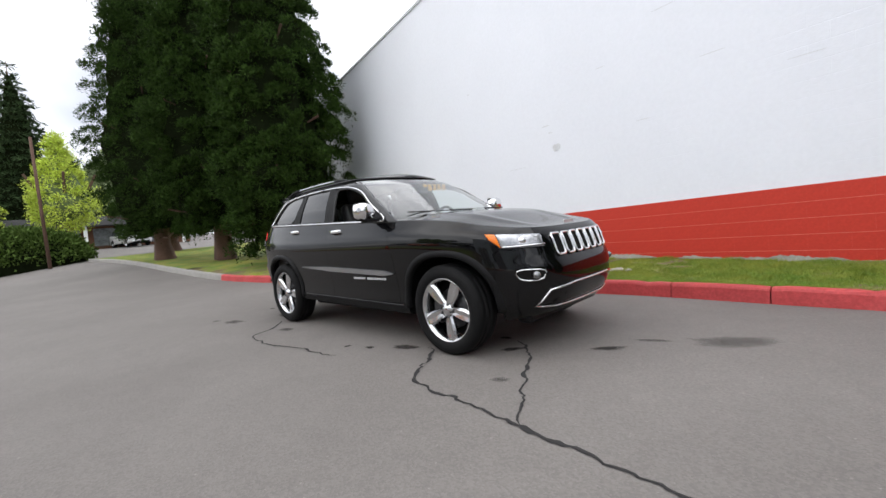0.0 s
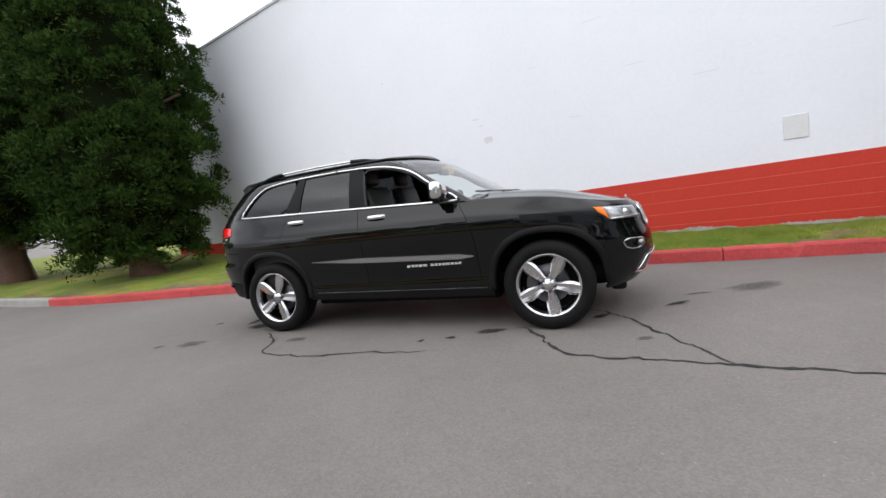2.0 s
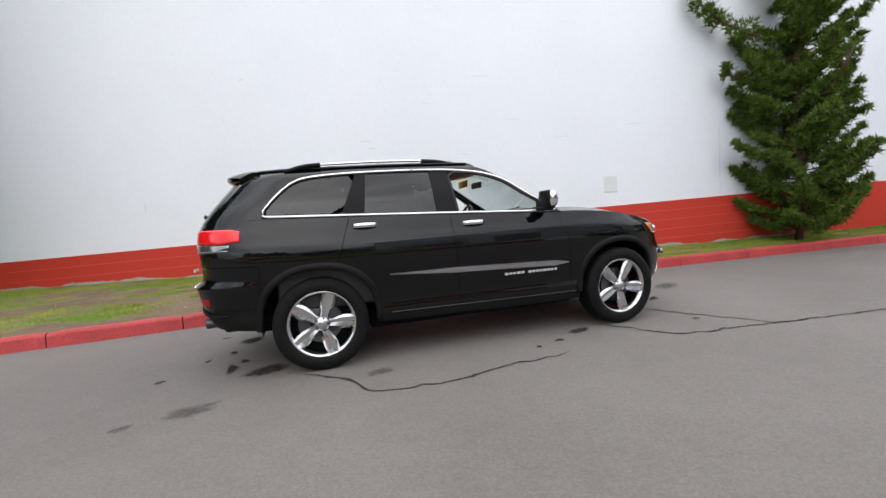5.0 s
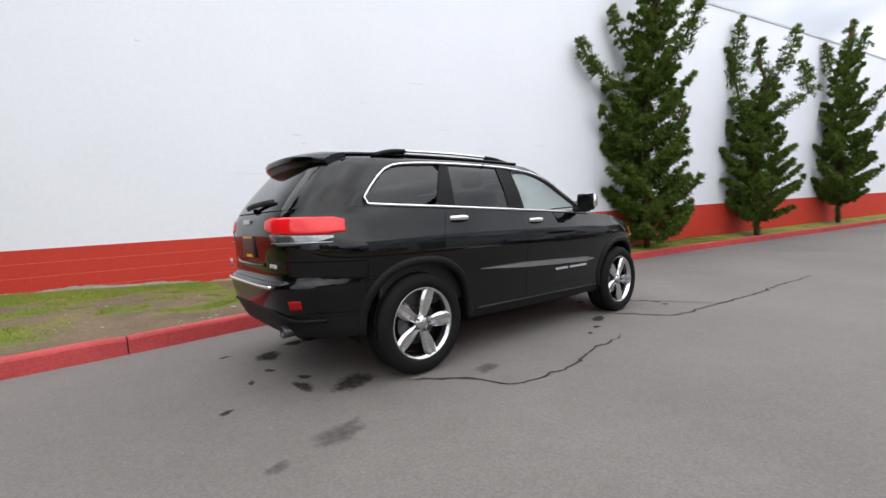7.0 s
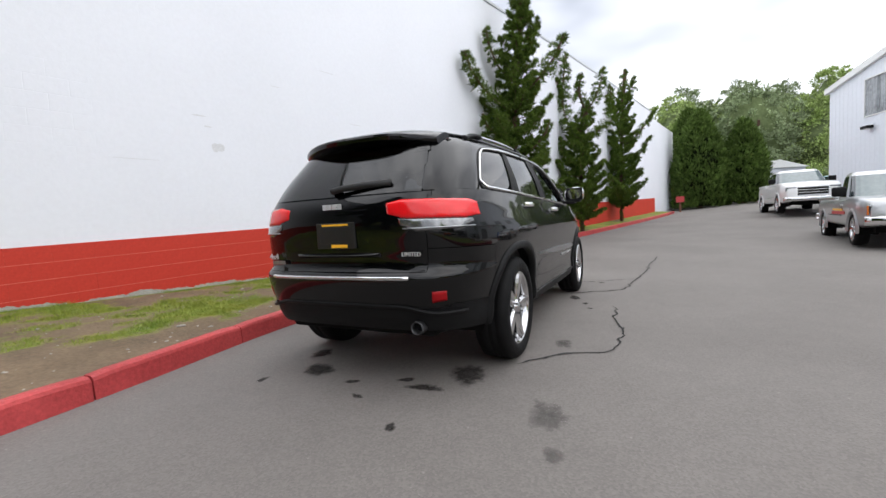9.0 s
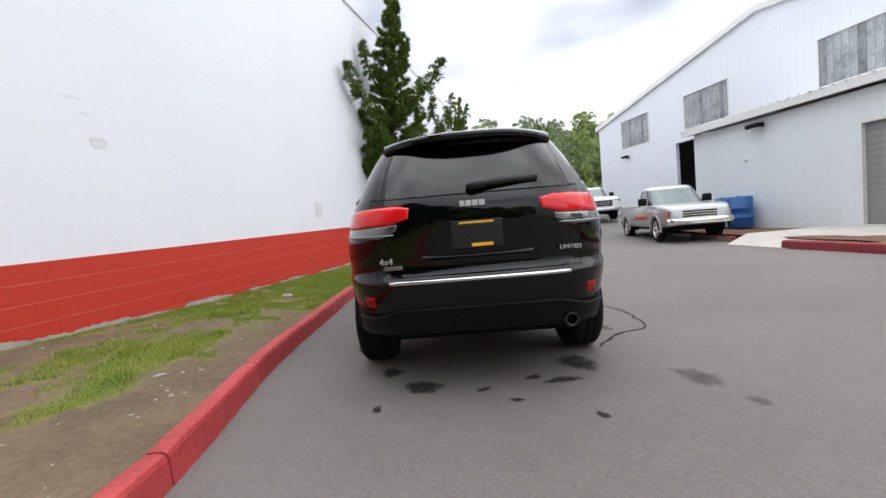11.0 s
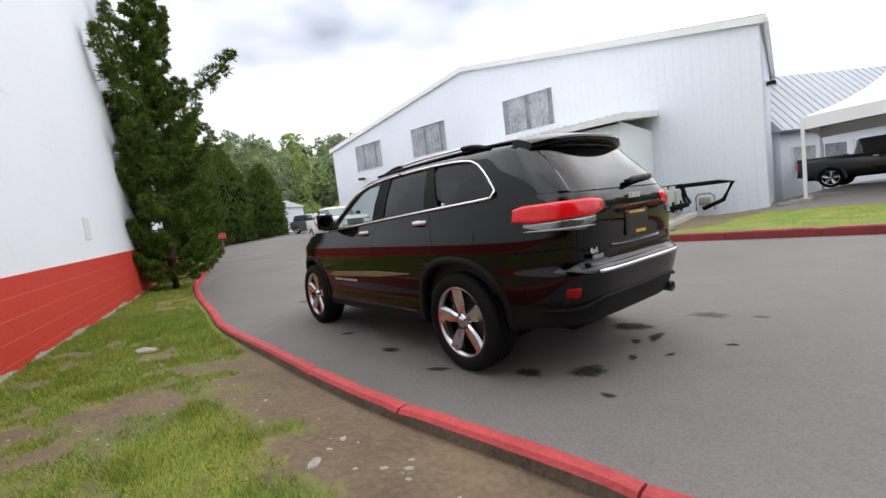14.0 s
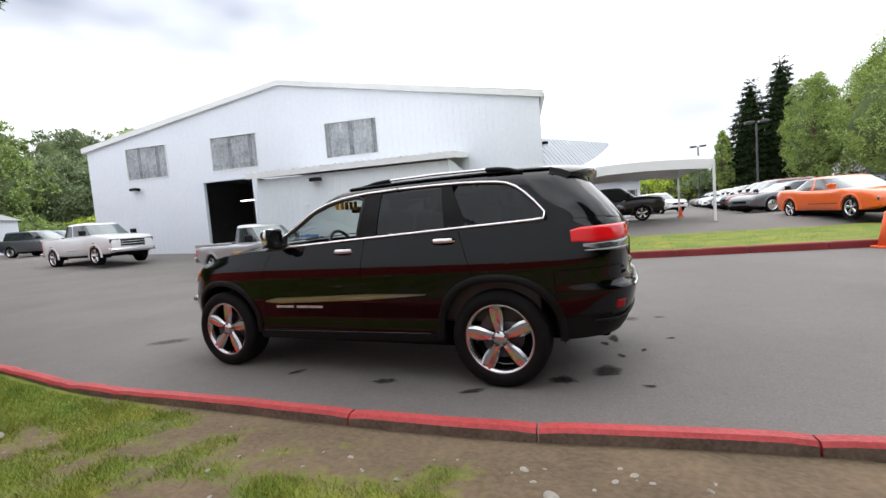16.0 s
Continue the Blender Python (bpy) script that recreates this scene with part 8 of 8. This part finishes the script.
def vehicle(kind, m, body, label, category, group="parked vehicles", detail=True):
    """kind: pickup, small_pickup, sedan or suv; forward is +x."""
    spec = KINDS[kind]
    v = thing(kind if kind in ("sedan", "suv") else "pickup_truck", label, category, m, group)
    x0, x1 = spec["L"]
    lo, w, R = spec["lo"], spec["w"], spec["R"]
    deck = lambda x: curve_at(spec["deck"], x)
    truck = "pickup" in kind
    b = part("body", vehicle_shell(spec, 90 if detail else 46), body, v, smooth=True)
    mod = b.modifiers.new("edges", "EDGE_SPLIT")
    mod.split_angle = radians(42)
    bm = bmesh.new()
    box(bm, x0 + 0.25, x1 - 0.25, -w * 0.72, w * 0.72, lo - 0.10, deck(0) - 0.25)
    part("underbody", bm, M_DARK, v)
    for name, quads in glasshouse(spec, 116 if detail else 64).items():
        bm = bmesh.new()
        for q in quads:
            bm.faces.new([bm.verts.new(p) for p in q])
        bmesh.ops.remove_doubles(bm, verts=bm.verts, dist=0.0008)
        outward(bm, (sum(spec["roof"]) / 2, 0, spec["glass"]))
        plain = name if isinstance(name, str) else name[0]
        part(plain, bm, body if plain == "cab" else M_SCREEN if plain == "windscreen" else M_SHOPGLASS, v, smooth=True)
    front, belt = spec["base"][1], spec["glass"]
    nose = w * 0.87
    for sg in (-1, 1):
        def pair(a, c):
            return min(sg * a, sg * c), max(sg * a, sg * c)
        for share in (*spec["posts"], 0.93)[-2:] if not truck else (*spec["posts"], 0.90):
            hx = lerp(*spec["base"], share) - 0.42
            bm = bmesh.new()
            box(bm, hx - 0.09, hx + 0.09, *pair(w * 0.975, w * 1.012), belt - 0.20, belt - 0.165, 0.01)
            part("handle", bm, body if body in (M_ORANGE, M_WHITECAR) else M_CHROME, v)
        bm = bmesh.new()
        box(bm, front - 0.52, front - 0.40, *pair(w * 0.93, w + 0.19), belt + 0.02, belt + 0.19 + 0.05 * truck, 0.035)
        part("door_mirror", bm, body if body is M_ORANGE else M_PLASTIC, v, smooth=True)
        hz = deck(x1 - 0.12) - (0.30 if truck else 0.24)
        bm = bmesh.new()
        box(bm, x1 - 0.20, x1 - 0.015, *pair(nose * 0.60, nose * 1.035), hz, hz + (0.20 if truck else 0.13), 0.03)
        part("headlamp", bm, M_CLEARLENS, v)
        if kind == "small_pickup":
            bm = bmesh.new()
            box(bm, x1 - 0.20, x1 - 0.05, *pair(nose * 1.0, nose * 1.055), hz, hz + 0.18, 0.01)
            part("turn_lamp", bm, M_AMBER, v, "amber corner lamp")
        bm = bmesh.new()
        box(bm, x0 + 0.005, x0 + 0.12, *pair(w * 0.74, w * 0.90), deck(x0 + 0.1) - 0.38, deck(x0 + 0.1) - 0.12, 0.02)
        part("tail_lamp", bm, M_REDLENS, v)
        for wx in spec["wb"]:
            bm = bmesh.new()
            rows = []
            for k in range(19):
                a = math.pi * (1.16 * k / 18 - 0.08)
                rows.append([bm.verts.new((wx + (R + 0.05) * math.cos(a), sg * y, R + (R + 0.05) * math.sin(a))) for y in (w * 0.975, w * 0.60)])
            for p, q in zip(rows, rows[1:]):
                bm.faces.new((p[0], q[0], q[1], p[1]))
            bm.faces.new([r[1] for r in rows])
            part("wheel_well", bm, M_DARK, v)
            bm = bmesh.new()
            rows = []
            end = max(0, abs(wx - (x0 + x1) / 2) / ((x1 - x0) / 2) - 0.78) / 0.22
            for k in range(25):
                a = math.pi * (1.10 * k / 24 - 0.05)
                rows.append([bm.verts.new((wx + r * math.cos(a), sg * (w * (1 - 0.13 * end**2.2) + o), R + r * math.sin(a))) for r, o in ((R + 0.035, -0.06), (R + 0.035, 0.012), (R + 0.09, 0.014), (R + 0.125, -0.03))])
            for p, q in zip(rows, rows[1:]):
                for k in range(3):
                    bm.faces.new((p[k], q[k], q[k + 1], p[k + 1]))
            bmesh.ops.recalc_face_normals(bm, faces=bm.faces)
            part("wheel_arch", bm, body, v, smooth=True)
            wheel(v, wx, sg * (w - 0.13), 0.3 * wx, R / 0.385, detail=detail, hub=R)
        line = [(lerp(x0 + 0.35, x1 - 0.5, k / 12), sg * w * 0.995, lo + 0.24) for k in range(13)]
        line = [p for p in line if all(abs(p[0] - wx) > R + 0.12 for wx in spec["wb"])]
        if detail:
            part("side_trim", tube(line[len(line) // 2 - 2:len(line) // 2 + 3], 0.012, False, 5), M_CHROME if body is M_WHITECAR else M_PLASTIC, v)
    gz0, gz1 = (deck(x1 - 0.1) - (0.46 if truck else 0.27)), deck(x1 - 0.1) - (0.10 if truck else 0.12)
    if kind == "small_pickup":
        gz0, gz1 = deck(x1 - 0.1) - 0.33, deck(x1 - 0.1) - 0.10
    bm = bmesh.new()
    box(bm, x1 - 0.08, x1 + 0.012, -nose * 0.58, nose * 0.58, gz0, gz1, 0.02)
    gr = part("grille", bm, M_DARK, v)
    bars = 4 if truck else 2
    for i in range(bars):
        z = lerp(gz0 + 0.01, gz1 - 0.03, i / (bars - 1))
        bm = bmesh.new()
        box(bm, x1 + 0.005, x1 + 0.03, -nose * 0.58, nose * 0.58, z, z + 0.024, 0.006)
        part("grille_bar", bm, M_CHROME if truck else M_RIMIN, gr)
    bm = bmesh.new()
    box(bm, x1 - 0.12, x1 + 0.005, -nose * 0.80, nose * 0.80, lo + 0.02, lo + 0.14, 0.02)
    part("lower_intake", bm, M_DARK, v)
    if truck:
        for xa, back in ((x1 - 0.07, 0.22), (x0 - 0.08, 0.20)):
            bm = bmesh.new()
            grid(bm, 16, 6, lambda u, t: (lambda y: (xa + (0.13 - 0.10 * abs(2 * u - 1) ** 3 if xa > 0 else 0.02 + 0.10 * abs(2 * u - 1) ** 3) + 0.02 * math.sin(math.pi * t) * (1 if xa > 0 else -1), y, lo + 0.06 + back * 0.8 * t))(lerp(-w * 0.97, w * 0.97, u)))
            bu = part("bumper", bm, M_CHROME, v, "chrome bumper", smooth=True)
            mod = bu.modifiers.new("thickness", "SOLIDIFY")
            mod.thickness = 0.04
        # solid dark slab on the deck: the open bed's shade as colour
        bm = bmesh.new()
        box(bm, x0 + 0.10, spec["base"][0] - 0.06, -w * 0.80, w * 0.80, deck(x0 + 1) - 0.02, deck(x0 + 1) + 0.028)
        part("bed", bm, M_DARK, v, "dark open load bed")
        for sg in (-1, 1):
            bm = bmesh.new()
            box(bm, x0 + 0.03, spec["base"][0] - 0.03, min(sg * w * 0.80, sg * w * 0.93), max(sg * w * 0.80, sg * w * 0.93), deck(x0 + 1) - 0.06, deck(x0 + 1) + 0.05, 0.02)
            part("bed_rail", bm, body, v)
        bm = bmesh.new()
        box(bm, x0 + 0.0, x0 + 0.07, -w * 0.86, w * 0.86, deck(x0) - 0.06, deck(x0) + 0.05, 0.02)
        part("tailgate_top", bm, body, v)
    return v


def at_ground(x, y, heading, lift=0.0):
    return Matrix.Translation((x, y, ground_z(x, y) + lift)) @ Matrix.Rotation(heading, 4, "Z")


silver = vehicle("small_pickup", at_ground(8.95, -6.75, radians(173)), M_SILVER, "old silver pickup truck parked by the broken kerb", "pickup truck")
bm = bmesh.new()
box(bm, -0.3, 0.95, -0.868, -0.858, 0.66, 0.73, 0)
part("side_stripe", bm, M_KERB, silver, "faded red and yellow side stripe")
bm = bmesh.new()
box(bm, -0.2, 0.75, -0.868, -0.858, 0.745, 0.79, 0)
part("side_stripe", bm, M_YELLOW, silver)
vehicle("pickup", at_ground(20.0, -7.75, radians(178)) @ Matrix.Scale(0.97, 4), M_WHITECAR, "white crew cab pickup truck parked near the hall", "pickup truck")
vehicle("suv", at_ground(33, -11.5, radians(200)), M_GREYCAR, "dark green car parked beyond the white pickup", "car", detail=False)
vehicle("suv", at_ground(36, -14.0, radians(200)), M_TEAL, "teal car parked near the small shed", "car", detail=False)
vehicle("pickup", at_ground(-1.8, -22.0, radians(176)) @ Matrix.Scale(0.97, 4), M_BLACKCAR, "black crew cab pickup truck parked past the tent", "pickup truck")
vehicle("sedan", at_ground(-10.1, -16.2, radians(103)) @ Matrix.Scale(1.04, 4), M_ORANGE, "bright orange sports saloon parked beyond the grass", "car")
vehicle("suv", at_ground(-5.4, -35, radians(120)), M_WHITECAR, "white car parked behind the black pickup", "car", detail=False)
tones = [M_GREYCAR, M_WHITECAR, M_BLACKCAR, M_REDCAR, M_WHITECAR, M_SILVER, M_BLACKCAR, M_GREYCAR, M_WHITECAR, M_SILVER]
names = {M_GREYCAR: "dark grey", M_WHITECAR: "white", M_BLACKCAR: "black", M_REDCAR: "dark red", M_SILVER: "silver"}
first = {}
for k in range(29):
    row, i = divmod(k, 15)
    tone = tones[(k * 3 + row) % 10]
    kind = "suv" if k % 3 else "sedan"
    x, y = -10.3 - 0.22 * i - 12.5 * row, -22.8 - 2.75 * i + 0.3 * (k % 3) * row
    m = at_ground(x, y, radians(24 + (k % 4)))
    if (kind, tone.name) in first:
        copy_thing(first[kind, tone.name], m)
    else:
        first[kind, tone.name] = vehicle(kind, m, tone, names[tone] + (" saloon" if kind == "sedan" else " estate car") + " parked in a row on the lot", "car", "row of parked cars", detail=False)
vehicle("suv", at_ground(-44.3, 4.6, radians(12)), M_WHITECAR, "white car parked in front of the shop", "car", detail=False)

# traffic cones, lot lamps and the small shed
def cone(x, y, h):
    c = thing("traffic_cone", "orange rubber traffic cone standing on asphalt", "traffic cone", at_ground(x, y, 0.3), "traffic cones")
    bm = bmesh.new()
    bmesh.ops.create_cone(bm, segments=24, radius1=h * 0.20, radius2=h * 0.045, depth=h, cap_ends=True, matrix=Matrix.Translation((0, 0, h / 2 + 0.03)))
    part("body", bm, M_ORANGECONE, c, smooth=True)
    bm = bmesh.new()
    box(bm, -h * 0.25, h * 0.25, -h * 0.25, h * 0.25, 0, 0.05, 0.015)
    part("base", bm, M_ORANGECONE, c)


M_ORANGECONE = mat("orange_cone_rubber", (0.85, 0.13, 0.03), 0.5, vary=0.1, scale=4, fine=40)
cone(-7.55, -7.85, 0.75)
cone(-5.5, -22.9, 0.6)
for x, y, h in ((-11.4, -55.3, 7.2), (-13.4, -40.0, 7.0)):
    lp = thing("lot_lamp", "tall grey lamp post over the car lot", "lamp post", at_ground(x, y, 0), "lot lamps")
    bm = bmesh.new()
    bmesh.ops.create_cone(bm, segments=12, radius1=0.10, radius2=0.07, depth=h, cap_ends=True, matrix=Matrix.Translation((0, 0, h / 2)))
    part("post", bm, M_RIMIN, lp)
    for dx in (-0.5, 0.5):
        bm = bmesh.new()
        box(bm, dx - 0.35, dx + 0.35, -0.25, 0.25, h - 0.05, h + 0.15, 0.05)
        part("lamp_head", bm, M_RIMIN, lp)
shed = thing("shed", "small white shed at the end of the yard", "shed", at_ground(42, -11.0, radians(15)))
bm = bmesh.new()
box(bm, -2, 2, -2, 2, 0, 2.6)
part("wall", bm, M_METAL, shed)
bm = bmesh.new()
vs = [bm.verts.new(p) for p in ((-2.2, -2.2, 2.6), (-2.2, 0, 3.3), (-2.2, 2.2, 2.6), (2.2, -2.2, 2.6), (2.2, 0, 3.3), (2.2, 2.2, 2.6))]
for q in ((0, 1, 4, 3), (1, 2, 5, 4), (0, 2, 1), (3, 4, 5)):
    bm.faces.new([vs[i] for i in q])
part("roof", bm, M_TRIM, shed)

# ---- single blocks of the wall's red base, nearest stretch ----
base = bpy.data.objects["wall_base_north"]
bm = bmesh.new()
box(bm, 0.0003, 0.3985, -0.010, 0.004, 0.0025, 0.1975, 0.0008)
block = part("block", bm, M_RED, base, m=Matrix.Translation((0, 50, -5)))
slope = Matrix.Rotation(-math.atan(0.0262), 4, "Y")
first_block = True
for course in range(5):
    for k in range(44):
        x = -7.2 + 0.3906 * k + (0.195 if course % 2 else 0)
        z = band_z(x) - 0.2 * (course + 1)
        m = Matrix.Translation((x, wall_y(x) - 0.004, z)) @ wall_turn @ slope
        if first_block:
            ob, first_block = block, False
        else:
            ob = block.copy()
            scene.collection.objects.link(ob)
        ob.matrix_local = m
for course in range(1, 6):
    # painted joint between two courses
    xa, xb = -7.2, 10.0
    bm = bmesh.new()
    rows = []
    for i in range(81):
        x = lerp(xa, xb, i / 80)
        z = band_z(x) - 0.2 * course
        rows.append([bm.verts.new((x, wall_y(x) + o, z + dz)) for o, dz in ((-0.004, -0.003), (-0.0146, -0.003), (-0.0146, 0.003), (-0.004, 0.003))])
    for p, q in zip(rows, rows[1:]):
        for i in range(3):
            bm.faces.new((p[i], q[i], q[i + 1], p[i + 1]))
    bmesh.ops.recalc_face_normals(bm, faces=bm.faces)
    part("joint", bm, M_MORTAR, base)
# bare strip at the wall's foot where the paint has come off
bm = bmesh.new()
prev = None
for i in range(900):
    x = lerp(-7.5, 9.5, i / 899)
    k = noise.fractal((x * 1.3, 2.0, 0.0), 1.0, 2.0, 4)
    h = max(0.0, 0.035 + 0.09 * k + 0.02 * noise.noise((x * 25, 0, 0)))
    z = verge_height(x, 1.0)
    cur = (bm.verts.new((x, wall_y(x) - 0.0165, z - 0.05)), bm.verts.new((x, wall_y(x) - 0.0165, z + h)))
    if prev:
        bm.faces.new((prev[0], cur[0], cur[1], prev[1]))
    prev = cur
bmesh.ops.recalc_face_normals(bm, faces=bm.faces)
part("peeled_foot", bm, M_PEEL, base, "bare grey strip of peeled paint")
